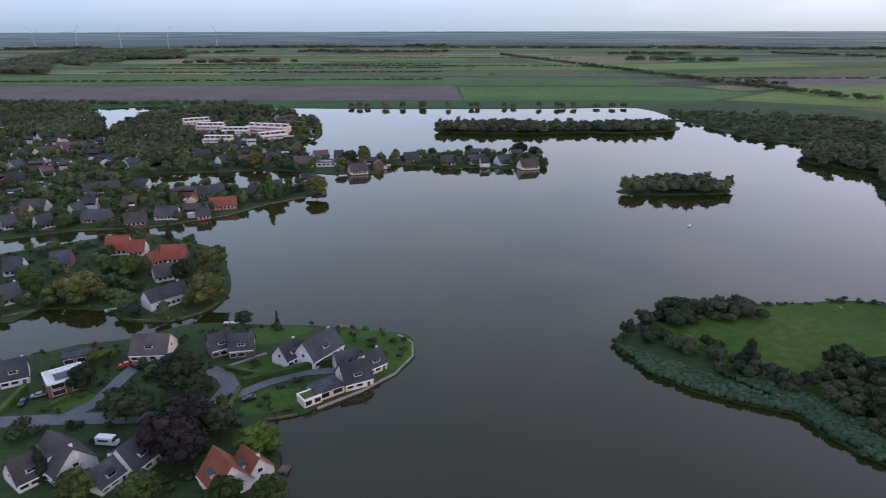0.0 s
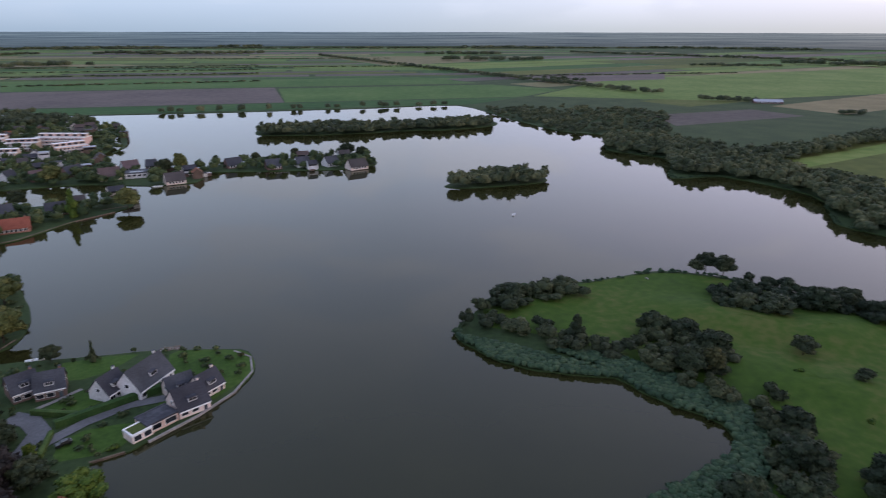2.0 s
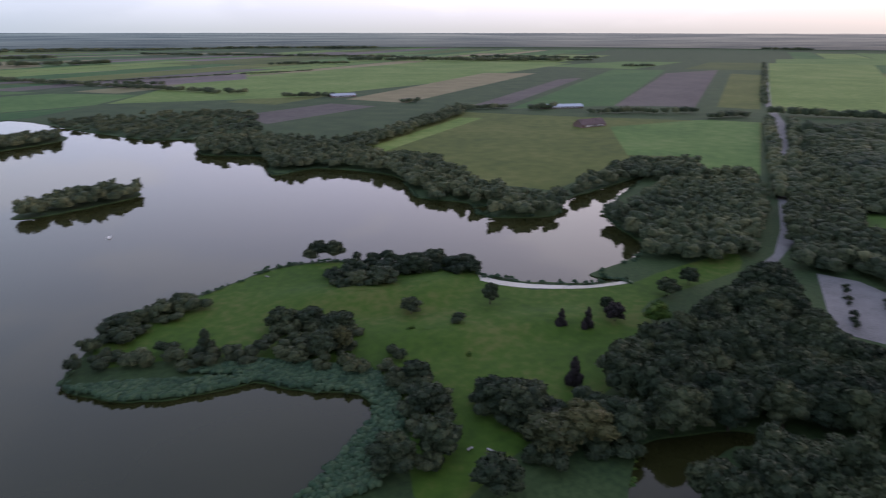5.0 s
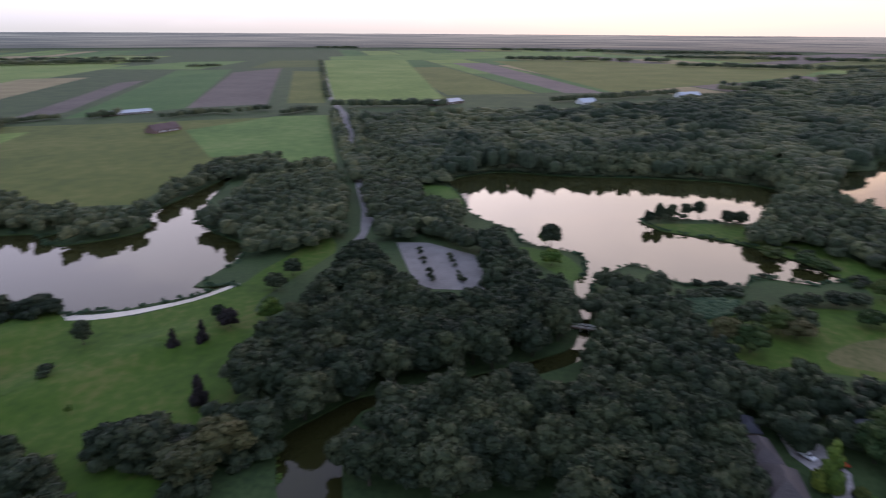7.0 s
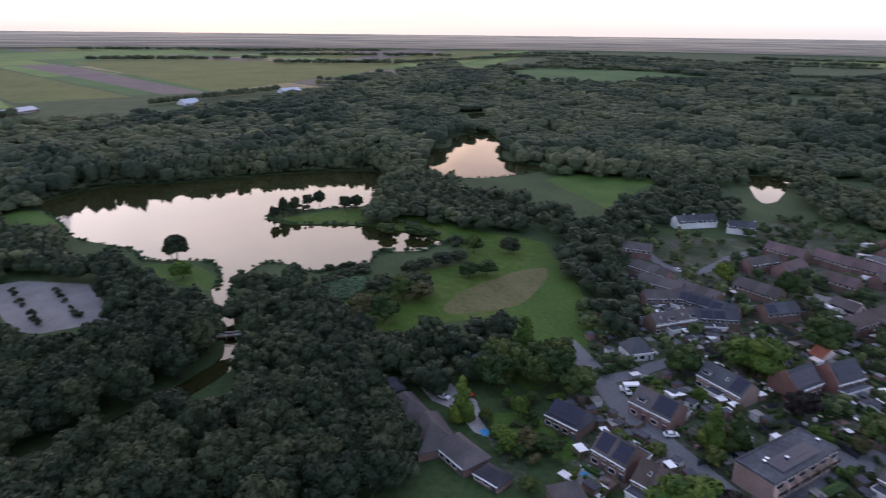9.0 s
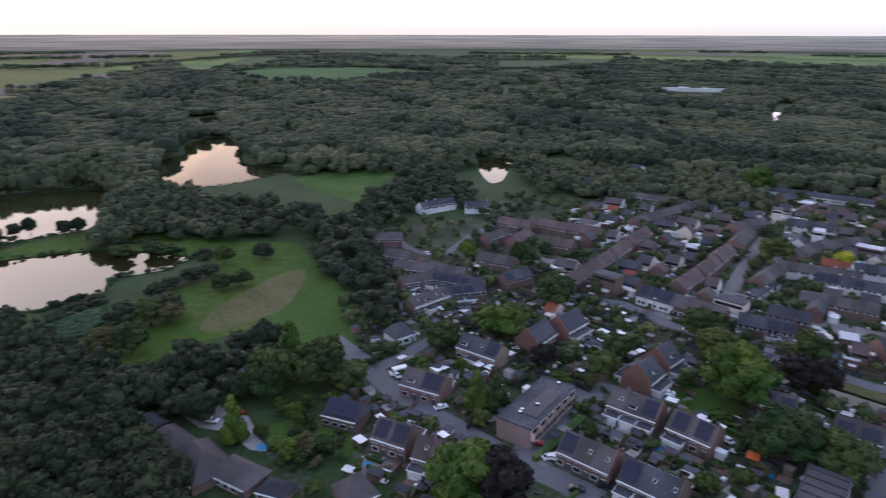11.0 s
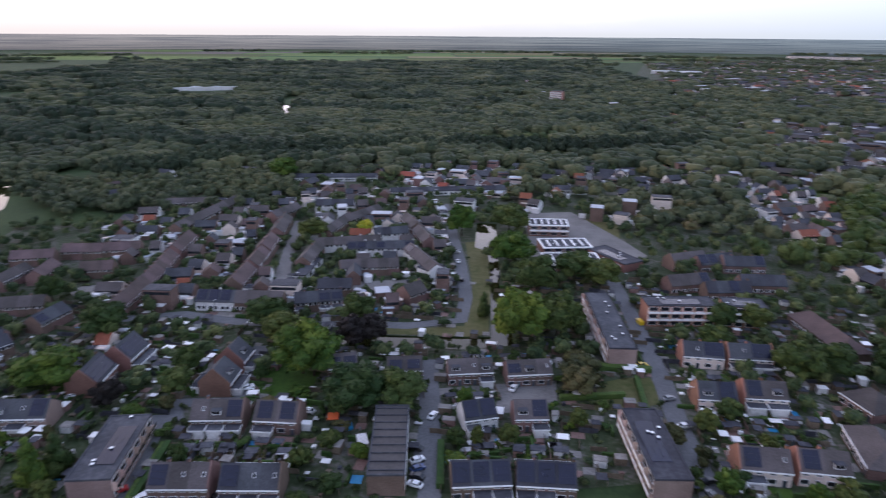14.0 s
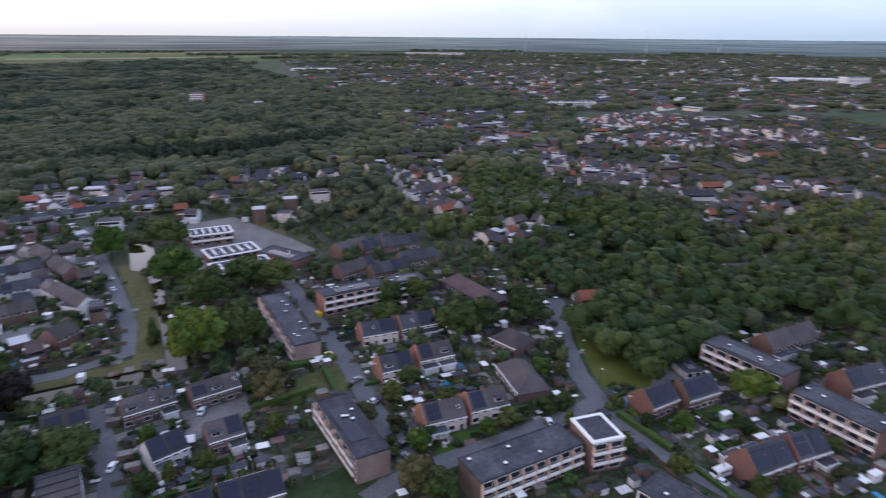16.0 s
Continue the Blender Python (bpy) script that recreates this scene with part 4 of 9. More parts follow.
# ---- materials of buildings ----
M.update(
    brown=material("brown_roof_tiles", [(0.054, 0.046, 0.046), (0.076, 0.066, 0.066), (0.102, 0.088, 0.087)], rough=0.8, grain=2.5, patch=0.15, bump=0.06, vary=0.28),
    dark=material("anthracite_roof_tiles", [(0.032, 0.034, 0.041), (0.048, 0.050, 0.060), (0.070, 0.072, 0.084)], rough=0.7, grain=2.5, patch=0.15, bump=0.06, vary=0.28),
    black=material("black_roof_tiles", [(0.018, 0.019, 0.023), (0.030, 0.031, 0.036)], rough=0.55, grain=2.5, patch=0.15, bump=0.05, vary=0.2),
    red=material("orange_red_roof_tiles", [(0.155, 0.050, 0.030), (0.205, 0.068, 0.040), (0.25, 0.088, 0.052)], rough=0.75, grain=2.0, patch=0.2, bump=0.06, vary=0.12),
    redbrown=material("red_brown_roof_tiles", [(0.070, 0.050, 0.050), (0.096, 0.068, 0.066), (0.120, 0.086, 0.082)], rough=0.8, grain=2.0, patch=0.2, bump=0.06, vary=0.25),
    flat=material("bitumen_roof", [(0.032, 0.034, 0.043), (0.050, 0.052, 0.064), (0.082, 0.084, 0.098)], rough=0.75, grain=0.8, patch=0.12, vary=0.2),
    ribbed=material("dark_sheet_roof", [(0.050, 0.047, 0.048), (0.078, 0.072, 0.072)], rough=0.6, grain=0.9, patch=0.12, vary=0.1),
    barn=material("pale_sheet_roof", [(0.30, 0.33, 0.38), (0.40, 0.43, 0.48)], rough=0.5, grain=0.6, patch=0.05, vary=0.15),
    green=material("sedum_roof", [(0.045, 0.070, 0.016), (0.085, 0.105, 0.028)], grain=1.5, patch=0.3, bump=0.1),
    brick=material("brown_brick", [(0.115, 0.075, 0.063), (0.155, 0.102, 0.086), (0.195, 0.130, 0.112)], rough=0.9, grain=3.0, patch=0.2, bump=0.02, vary=0.25),
    redbrick=material("red_brick", [(0.125, 0.068, 0.054), (0.165, 0.090, 0.072), (0.198, 0.112, 0.090)], rough=0.9, grain=3.0, patch=0.2, bump=0.02, vary=0.15),
    orange=material("orange_brick", [(0.23, 0.110, 0.080), (0.295, 0.145, 0.105), (0.345, 0.178, 0.130)], rough=0.9, grain=3.0, patch=0.2, bump=0.02, vary=0.12),
    pinkbrick=material("pale_pink_brick", [(0.19, 0.135, 0.118), (0.24, 0.175, 0.152), (0.29, 0.215, 0.19)], rough=0.9, grain=3.0, patch=0.2, bump=0.02, vary=0.12),
    pink=material("pink_render", [(0.48, 0.33, 0.27), (0.58, 0.41, 0.34), (0.64, 0.47, 0.40)], rough=0.9, grain=1.0, patch=0.1, vary=0.15),
    white=material("white_render", [(0.46, 0.45, 0.45), (0.60, 0.59, 0.59), (0.72, 0.71, 0.71)], rough=0.85, grain=1.2, patch=0.15, vary=0.12),
    pinkwhite=material("cream_render", [(0.52, 0.43, 0.38), (0.64, 0.54, 0.48), (0.70, 0.60, 0.54)], rough=0.85, grain=1.2, patch=0.15, vary=0.12),
    trim=material("white_paint", [(0.70, 0.70, 0.70), (0.82, 0.82, 0.82)], rough=0.5, grain=2.0, patch=0.3),
    glass=material("window_glass", [(0.012, 0.014, 0.018), (0.030, 0.034, 0.042)], rough=0.06, grain=0.6, patch=0.3, vary=0.3),
    solar=material("solar_glass", [(0.006, 0.007, 0.020), (0.012, 0.013, 0.034)], rough=0.12, grain=1.0, patch=0.2),
    timber=material("weathered_timber", [(0.085, 0.062, 0.045), (0.14, 0.105, 0.078), (0.19, 0.15, 0.115)], rough=0.85, grain=3.0, patch=0.3, vary=0.3),
    door=material("painted_door", [(0.030, 0.045, 0.060), (0.060, 0.075, 0.090)], rough=0.4, grain=2.0, patch=0.3, vary=0.5),
    yard=material("town_yards", [(0.020, 0.036, 0.012), (0.046, 0.058, 0.030), (0.120, 0.110, 0.100)], grain=0.6, patch=0.07, bump=0.05, detail=6.0),
    tiles=material("patio_tiles", [(0.16, 0.15, 0.14), (0.22, 0.205, 0.195), (0.29, 0.27, 0.26)], rough=0.85, grain=1.2, patch=0.15, vary=0.3),
    pave_red=material("red_pavers", [(0.16, 0.10, 0.085), (0.21, 0.13, 0.115), (0.25, 0.16, 0.14)], rough=0.85, grain=1.4, patch=0.1),
    lime=material("bright_leaves", [(0.032, 0.060, 0.008), (0.055, 0.092, 0.012), (0.086, 0.130, 0.018)], rough=0.7, grain=1.0, patch=0.06, bump=0.6, vary=0.2, island=0.28, relief=1.0, detail=6.0),
    autumn=material("yellowing_leaves", [(0.036, 0.040, 0.014), (0.060, 0.062, 0.022), (0.092, 0.084, 0.032)], rough=0.7, grain=1.0, patch=0.06, bump=0.6, vary=0.25, island=0.28, relief=1.0, detail=6.0),
    willow=material("willow_leaves", [(0.050, 0.065, 0.018), (0.085, 0.095, 0.028), (0.125, 0.125, 0.040)], rough=0.7, grain=1.0, patch=0.06, bump=0.6, vary=0.15, island=0.28, relief=1.0, detail=6.0),
    yellow=material("yellow_leaves", [(0.17, 0.19, 0.012), (0.27, 0.28, 0.020), (0.36, 0.35, 0.035)], rough=0.7, grain=0.8, patch=0.06, bump=0.25, island=0.3),
    copper=material("copper_leaves", [(0.010, 0.008, 0.008), (0.018, 0.014, 0.013), (0.030, 0.022, 0.019)], rough=0.7, grain=1.0, patch=0.06, bump=0.6, vary=0.2, island=0.28, relief=1.0, detail=6.0),
    garden=material("garden_leaves", [(0.018, 0.032, 0.011), (0.040, 0.060, 0.021), (0.080, 0.102, 0.036)], rough=0.75, grain=0.8, patch=0.03, bump=0.7, island=0.45, relief=1.0, detail=6.0),
    hedge=material("clipped_hedge", [(0.024, 0.052, 0.012), (0.042, 0.080, 0.018), (0.065, 0.105, 0.026)], rough=0.8, grain=2.0, patch=0.2, bump=0.15, vary=0.25),
    rubber=material("tyre", [(0.015, 0.015, 0.015), (0.025, 0.025, 0.025)], rough=0.8),
    canvas_blue=material("blue_cover", [(0.02, 0.18, 0.36), (0.03, 0.24, 0.44)], rough=0.5),
    canvas_orange=material("orange_awning", [(0.55, 0.10, 0.03), (0.62, 0.14, 0.05)], rough=0.7),
)
for key, col in (("white", (0.75, 0.75, 0.76)), ("black", (0.012, 0.012, 0.014)), ("grey", (0.20, 0.21, 0.22)), ("red", (0.45, 0.02, 0.02)), ("blue", (0.03, 0.06, 0.16)), ("yellow", (0.62, 0.42, 0.02))):
    M["car_" + key] = material("car_paint_" + key, [col, tuple(c * 1.1 for c in col)], rough=0.3, coat=0.6)

# ---- buildings ----
MESHES = {}


def cached(key, make, mats):
    if key not in MESHES:
        v, f, idx = make()
        me = bpy.data.meshes.new(str(key[0]))
        me.from_pydata([tuple(p) for p in v], [], [tuple(q) for q in f])
        for m in mats:
            me.materials.append(M[m])
        if idx is not None:
            me.polygons.foreach_set("material_index", idx)
        me.update()
        MESHES[key] = me
    return MESHES[key]


def boxes(*specs):
    """Corners and faces of boxes, each x0, y0, z0, x1, y1, z1 and a material slot."""
    v, f, idx = [], [], []
    for x0, y0, z0, x1, y1, z1, slot in specs:
        n = len(v)
        v += [(x0, y0, z0), (x1, y0, z0), (x1, y1, z0), (x0, y1, z0), (x0, y0, z1), (x1, y0, z1), (x1, y1, z1), (x0, y1, z1)]
        f += [tuple(n + i for i in q) for q in ((3, 2, 1, 0), (4, 5, 6, 7), (0, 1, 5, 4), (1, 2, 6, 5), (2, 3, 7, 6), (3, 0, 4, 7))]
        idx += [slot] * 6
    return v, f, idx


def prism(profile, x0, x1):
    """A profile in (y, z), running round, drawn out along x."""
    n = len(profile)
    v = [(x0, y, z) for y, z in profile] + [(x1, y, z) for y, z in profile]
    f = [tuple(range(n)), tuple(range(2 * n - 1, n - 1, -1))] + [(k, k + n, (k + 1) % n + n, (k + 1) % n) for k in range(n)]
    return v, f, None


def hung(name, me, root, loc=(0, 0, 0), rot=0.0, label=""):
    ob = new(name, me)
    ob.parent = root
    ob.location = loc
    if rot:
        ob.rotation_euler = (0, 0, rot)
    if label:
        ob["label"] = label
    return ob


def window_mesh(w, h):
    """A frame with a recessed pane, facing -y, its middle at the origin."""
    def make():
        t = 0.1
        v, f, idx = [], [], []
        for inset, y in ((0, 0.04), (0, -0.07), (t, -0.07), (t, -0.01)):
            a, b = w / 2 - inset, h / 2 - inset
            v += [(-a, y, -b), (a, y, -b), (a, y, b), (-a, y, b)]
        for ring in range(3):
            for k in range(4):
                f.append((ring * 4 + k, ring * 4 + (k + 1) % 4, ring * 4 + 4 + (k + 1) % 4, ring * 4 + 4 + k))
                idx.append(0)
        f.append((12, 13, 14, 15))
        idx.append(1)
        return v, f, idx
    return cached(("window", w, h), make, ("trim", "glass"))


def band_mesh(L, count, h=1.4):
    """A run of windows in one long white frame, too far off to pick apart."""
    return cached(("window_band", L, count, h), lambda: boxes((-L / 2, -0.05, -h / 2, L / 2, 0.03, h / 2, 0), *[((k + 0.12) / count * L - L / 2, -0.07, -h / 2 + 0.1, (k + 0.88) / count * L - L / 2, -0.04, h / 2 - 0.1, 1) for k in range(count)]), ("trim", "glass"))


def solar_mesh(cols, rows):
    """A field of panels in the plane z = 0, with gaps between them."""
    return cached(("solar_panels", cols, rows), lambda: boxes(*[(c * 1.04 - cols * 0.52, r * 1.68, 0.08, c * 1.04 - cols * 0.52 + 1.0, r * 1.68 + 1.62, 0.13, 0) for c in range(cols) for r in range(rows)]), ("solar",))


PROTOS = {}
LABELS = dict(brown="brown tiled", dark="dark grey tiled", black="black tiled", red="orange-red tiled", redbrown="red-brown tiled", barn="pale sheet")
WALLS = dict(brick="brown brick", redbrick="red brick", orange="orange brick", pinkbrick="pale pink brick", pink="pink rendered", white="white rendered", pinkwhite="cream rendered")


def house(kind, L, w, eave, ridge, roof, wall, near, solar=False, ends="", variant=0):
    """One house along x, its foot at z = 0 and its front to -y."""
    key = (kind, L, w, eave, ridge, roof, wall, near, solar, ends, variant)
    if key in PROTOS:
        return copy_thing(PROTOS[key], Matrix())
    root = new("row_house" if kind == "T" else "detached_house")
    tagged(root, WALLS[wall] + " house, " + LABELS[roof] + " roof" + (" with solar panels" if solar else " with plain eaves"), "house", "terraced houses of the town" if kind == "T" else "detached houses")
    o, ox = 0.4, 0.0 if kind == "T" else 0.35
    slope = (ridge - eave) / (w / 2)
    th = 0.22
    front = "pinkwhite" if wall == "orange" and kind == "T" else wall
    if kind == "H":
        hw, hl, in_ = w / 2 + o, L / 2 + o, min(w / 2, L / 2 - 0.5)
        z0 = eave - o * slope
        hung("wall", cached(("wall", kind, L, w, eave, wall), lambda: boxes((-L / 2, -w / 2, 0, L / 2, w / 2, eave, 0)), (wall,)), root)
        rv = [(-hl, -hw, z0), (hl, -hw, z0), (hl, hw, z0), (-hl, hw, z0), (-hl + in_, 0, ridge), (hl - in_, 0, ridge)] + [(-hl, -hw, z0 - th), (hl, -hw, z0 - th), (hl, hw, z0 - th), (-hl, hw, z0 - th)]
        rf = [(0, 1, 5, 4), (1, 2, 5), (2, 3, 4, 5), (3, 0, 4), (6, 7, 1, 0), (7, 8, 2, 1), (8, 9, 3, 2), (9, 6, 0, 3), (9, 8, 7, 6)]
        hung("roof", cached(("roof", kind, L, w, eave, ridge, roof), lambda: (rv, rf, None), (roof,)), root)
    else:
        hung("wall", cached(("wall", kind, L, w, eave, ridge, front), lambda: prism([(-w / 2, 0), (-w / 2, eave), (0, ridge - 0.05), (w / 2, eave), (w / 2, 0)], -L / 2, L / 2), (front,)), root)
        ze = eave - o * slope
        prof = [(-w / 2 - o, ze), (-w / 2 - o, ze + th), (0, ridge + th), (w / 2 + o, ze + th), (w / 2 + o, ze), (0, ridge)]
        hung("roof", cached(("roof", kind, L, w, eave, ridge, roof), lambda: prism(prof, -L / 2 - ox, L / 2 + ox), (roof,)), root)
        for e in ends:
            x = -L / 2 if e == "0" else L / 2
            gp = [(-w / 2 - 0.2, 0), (-w / 2 - 0.2, eave + 0.45), (0, ridge + 0.75), (w / 2 + 0.2, eave + 0.45), (w / 2 + 0.2, 0)]
            hung("end_wall", cached(("end_wall", w, eave, ridge, wall), lambda: prism(gp, -0.2, 0.2), (wall,)), root, (x, 0, 0), 0, "brick end wall rising above the roof")
    # gutters in white along both eaves
    if near:
        gz = eave - o * slope
        hung("gutter", cached(("gutter", L), lambda: boxes((-L / 2, -0.09, -0.10, L / 2, 0.09, 0.26, 0)), ("trim",)), root, (0, -w / 2 - o - 0.05, gz))
    two = eave > 4.3
    count = max(1, round(L / 2.9))
    for side in (-1, 1):
        y, r = side * (w / 2 + 0.03), 0.0 if side < 0 else math.pi
        if not near:
            if side > 0:
                continue
            for z in (4.0 if two else 1.6,):
                tagged(hung("window_band", band_mesh(round(L * 0.8, 1), count), root, (0, y, z), r), kind="stuff")
            continue
        for k in range(count):
            x = (k + 0.5) / count * L - L / 2
            if near:
                if k == count - 1:
                    hung("door", cached(("door",), lambda: boxes((-0.5, -0.05, 0, 0.5, 0.06, 2.1, 0), (-0.58, -0.08, 2.1, 0.58, 0.06, 2.2, 1)), ("door", "trim")), root, (x, y, 0), r)
                else:
                    hung("window", window_mesh(2.2, 1.5), root, (x, y, 1.5), r)
            if two:
                hung("window", window_mesh(1.7, 1.3), root, (x, y, 4.0), r)
    if kind == "V" and near:
        for e in (-1, 1):
            hung("window", window_mesh(1.6, 1.3), root, (e * (L / 2 + 0.03), 0, eave + 0.9), e * math.pi / 2)
    if kind != "H" and variant % 2 == 0:
        hung("chimney", cached(("chimney", wall), lambda: boxes((-0.35, -0.35, -0.9, 0.35, 0.35, 0.8, 0), (-0.42, -0.42, 0.8, 0.42, 0.42, 0.9, 1)), (wall, "flat")), root, (L * 0.38, 0.3, ridge + 0.2))
    if kind != "H" and near and (kind == "V" or variant in (1, 3)) and not solar:
        dz = eave + (ridge - eave) * 0.42
        lid = hung("dormer", cached(("dormer",), lambda: boxes((-1.3, -1.5, -0.7, 1.3, 1.0, 0.55, 0), (-1.45, -1.65, 0.55, 1.45, 1.1, 0.72, 1)), ("white", "flat")), root, (0, -w / 4, dz), 0, "white flat-roofed dormer window")
        hung("window", cached(("dormer_window",), lambda: boxes((-1.1, -1.54, -0.45, -0.04, -1.48, 0.4, 0), (0.04, -1.54, -0.45, 1.1, -1.48, 0.4, 0)), ("glass",)), lid)
    elif kind != "H" and near:
        for k in range(1 + variant % 2):
            rw = hung("roof_window", cached(("roof_window",), lambda: boxes((-0.42, -0.6, 0, 0.42, 0.6, 0.10, 0), (-0.34, -0.52, 0.10, 0.34, 0.52, 0.12, 1)), ("trim", "glass")), root, (L * (0.22 - 0.35 * k), -w / 4, 0))
            rw.location.z = eave + (ridge - eave) / 2 + th
            rw.rotation_euler = (math.atan(slope), 0, 0)
    if solar:
        cols = max(3, int((L - 0.7) / 1.04))
        run = math.hypot(w / 2, ridge - eave)
        tilt = math.atan(slope)
        for k in range(cols // 2):
            for q in range(2 if run < 5.6 else 3):
                up = 0.35 + q * 1.68 * math.cos(tilt)
                s = hung("solar_panel", cached(("solar_panel",), lambda: boxes((-1.02, 0, 0.08, -0.01, 1.62, 0.13, 0), (0.01, 0, 0.08, 1.02, 1.62, 0.13, 0)), ("solar",)), root, ((k - (cols // 2 - 1) / 2) * 2.08, up - w / 2, eave + th + 0.03 + up * slope))
                s.rotation_euler = (tilt, 0, 0)
    PROTOS[key] = root
    return root


ROWS_BUILT = []
TAKEN = {}  # oriented footprints by 60 m cells: middle, direction, half length, half width


def take(mid, d, a, b):
    n = int((a + b + 8) / 60) + 1
    for i in range(-n, n + 1):
        for j in range(-n, n + 1):
            TAKEN.setdefault((int(mid.x // 60) + i, int(mid.y // 60) + j), []).append((mid, d, a, b))


def terrace(x1, y1, x2, y2, kind, n, roof, wall, w, eave, ridge, solar="", ends=""):
    """A row of n houses whose ridge runs from one point to the other."""
    d = Vector((x2 - x1, y2 - y1))
    mid = Vector((x1 + x2, y1 + y2)) / 2
    ang = math.atan2(d.y, d.x)
    side = Vector((-math.sin(ang), math.cos(ang)))
    flip = side.dot(-mid) > 0  # the front looks back at the middle of the plan
    far = mid.length
    near = far < 252
    length = max(d.length, 5.0 * n if kind == "T" else 8.0)
    L = round(length / n * 2) / 2
    for k in range(n):
        c = mid + d.normalized() * (k - (n - 1) / 2) * L
        kk = str(k)
        e = "".join(q for q in ends if (q == "0" and k == 0) or (q == "1" and k == n - 1))
        if flip and e:
            e = e.translate(str.maketrans("01", "10"))
        ob = house(kind, L, w, eave, ridge, roof, wall, near, kk in solar, e, rng.randrange(4))
        ob.matrix_basis = pose(c.x, c.y, 0, 0, 0, math.degrees(ang) + (180 if flip else 0))
    take(mid, d.normalized(), L * n / 2, w / 2)
    if kind == "T":
        ROWS_BUILT.append((mid, d.normalized(), L * n / 2, w / 2, n))


def block(x1, y1, x2, y2, n, roof, wall, w, h, opts=""):
    """A flat-roofed building of n bays, its long axis from one point to the other."""
    d = Vector((x2 - x1, y2 - y1))
    mid = Vector((x1 + x2, y1 + y2)) / 2
    ang = math.atan2(d.y, d.x)
    side = Vector((-math.sin(ang), math.cos(ang)))
    flip = side.dot(-mid) > 0
    L = max(d.length, 6.0)
    big = h > 4.6 and n > 1
    names = {"barn": "barn", "terrace": "apartment_building", "solar": "modern_house", "green": "garden_house"}
    root = new(names.get(roof, "apartment_building" if big else "low_building"))
    what = {"barn": "pale sheet-roofed farm shed", "solar": "white flat-roofed house with solar panels", "green": "low white pavilion with a planted roof"}.get(roof)
    tagged(root, what or WALLS[wall] + (" flat-roofed apartment block with rows of windows" if big else " low flat-roofed building"), "building" if not big else "apartments")
    roof_mat = {"rim": "flat", "terrace": "white", "solar": "white"}.get(roof, roof)
    hung("wall", cached(("block_wall", L, w, h, wall), lambda: boxes((-L / 2, -w / 2, 0, L / 2, w / 2, h, 0)), (wall,)), root)
    hung("roof", cached(("block_roof", L, w, h, roof), lambda: boxes((-L / 2 + 0.1, -w / 2 + 0.1, h, L / 2 - 0.1, w / 2 - 0.1, h + 0.12, 0)), (roof_mat,)), root)
    r = 0.9 if roof == "rim" else 0.35
    rim = "trim" if roof in ("rim", "green", "solar", "terrace", "barn") else "flat"
    hung("parapet", cached(("parapet", L, w, h, rim), lambda: boxes((-L / 2 - 0.1, -w / 2 - 0.1, h - 0.25, L / 2 + 0.1, -w / 2 + r, h + 0.32, 0), (-L / 2 - 0.1, w / 2 - r, h - 0.25, L / 2 + 0.1, w / 2 + 0.1, h + 0.32, 0),
        (-L / 2 - 0.1, -w / 2 + r, h - 0.25, -L / 2 + r, w / 2 - r, h + 0.32, 0), (L / 2 - r, -w / 2 + r, h - 0.25, L / 2 + 0.1, w / 2 - r, h + 0.32, 0)), (rim,)), root)
    floors = max(1, round(h / 2.95))
    fh = h / floors
    if roof != "barn":
        bays = max(n, 2)
        for s in (-1, 1):
            if mid.length > 420:
                if s > 0:
                    continue
                for q in range(floors):
                    tagged(hung("window_band", band_mesh(round(L * 0.9, 1), max(2, round(L / 4))), root, (0, s * (w / 2 + 0.03), q * fh + fh * 0.55), 0 if s < 0 else math.pi), kind="stuff")
                continue
            for k in range(bays):
                x = ((k + 0.5) / bays - 0.5) * L
                for q in range(floors):
                    hung("window", window_mesh(round(min(3.8, L / bays * 0.76), 1), 1.8), root, (x, s * (w / 2 + 0.03), q * fh + fh * 0.55), 0 if s < 0 else math.pi)
    if opts in ("b", "g", "w"):
        for q in range(1, floors):
            for k in range(n):
                x0, bl = (k / n - 0.5) * L, L / n
                gl = "glass" if opts == "g" else "trim"
                bal = cached(("balcony", round(bl, 1), gl), lambda: boxes((0.1, -1.1, -0.15, bl - 0.1, 0, 0.02, 0), (0.1, -1.1, 0.02, bl - 0.1, -1.02, 0.95, 1), (0.02, -1.2, -0.15, 0.14, 0, 2.4, 0)), ("pink", gl))
                hung("balcony", bal, root, (x0, -w / 2, q * fh if q < floors else h - 0.1), 0, "white balcony front")
    if roof == "ribbed":
        for k in range(9):
            hung("roof_batten", cached(("batten", w), lambda: boxes((-0.12, -w / 2 + 0.2, 0, 0.12, w / 2 - 0.2, 0.3, 0)), ("flat",)), root, (((k + 0.5) / 9 - 0.5) * L, 0, h + 0.12))
    if roof in ("flat", "rim") and L > 12 and mid.length < 420:
        for k in range(int(L / 7)):
            hung("roof_vent", cached(("roof_vent",), lambda: boxes((-0.35, -0.35, 0, 0.35, 0.35, 0.55, 0), (-0.45, -0.45, 0.55, 0.45, 0.45, 0.63, 1)), ("flat", "trim")), root, (rng.uniform(-0.45, 0.45) * L, rng.uniform(-0.3, 0.3) * w, h + 0.12))
    if roof == "rim" and mid.length > 300:
        for k in range(5):
            hung("roof_light", cached(("roof_light", round(w * 0.62, 1)), lambda: boxes((-0.5, -w * 0.31, 0, 0.5, w * 0.31, 0.4, 0)), ("trim",)), root, (((k + 0.5) / 5 - 0.5) * L * 0.84, 0, h + 0.12))
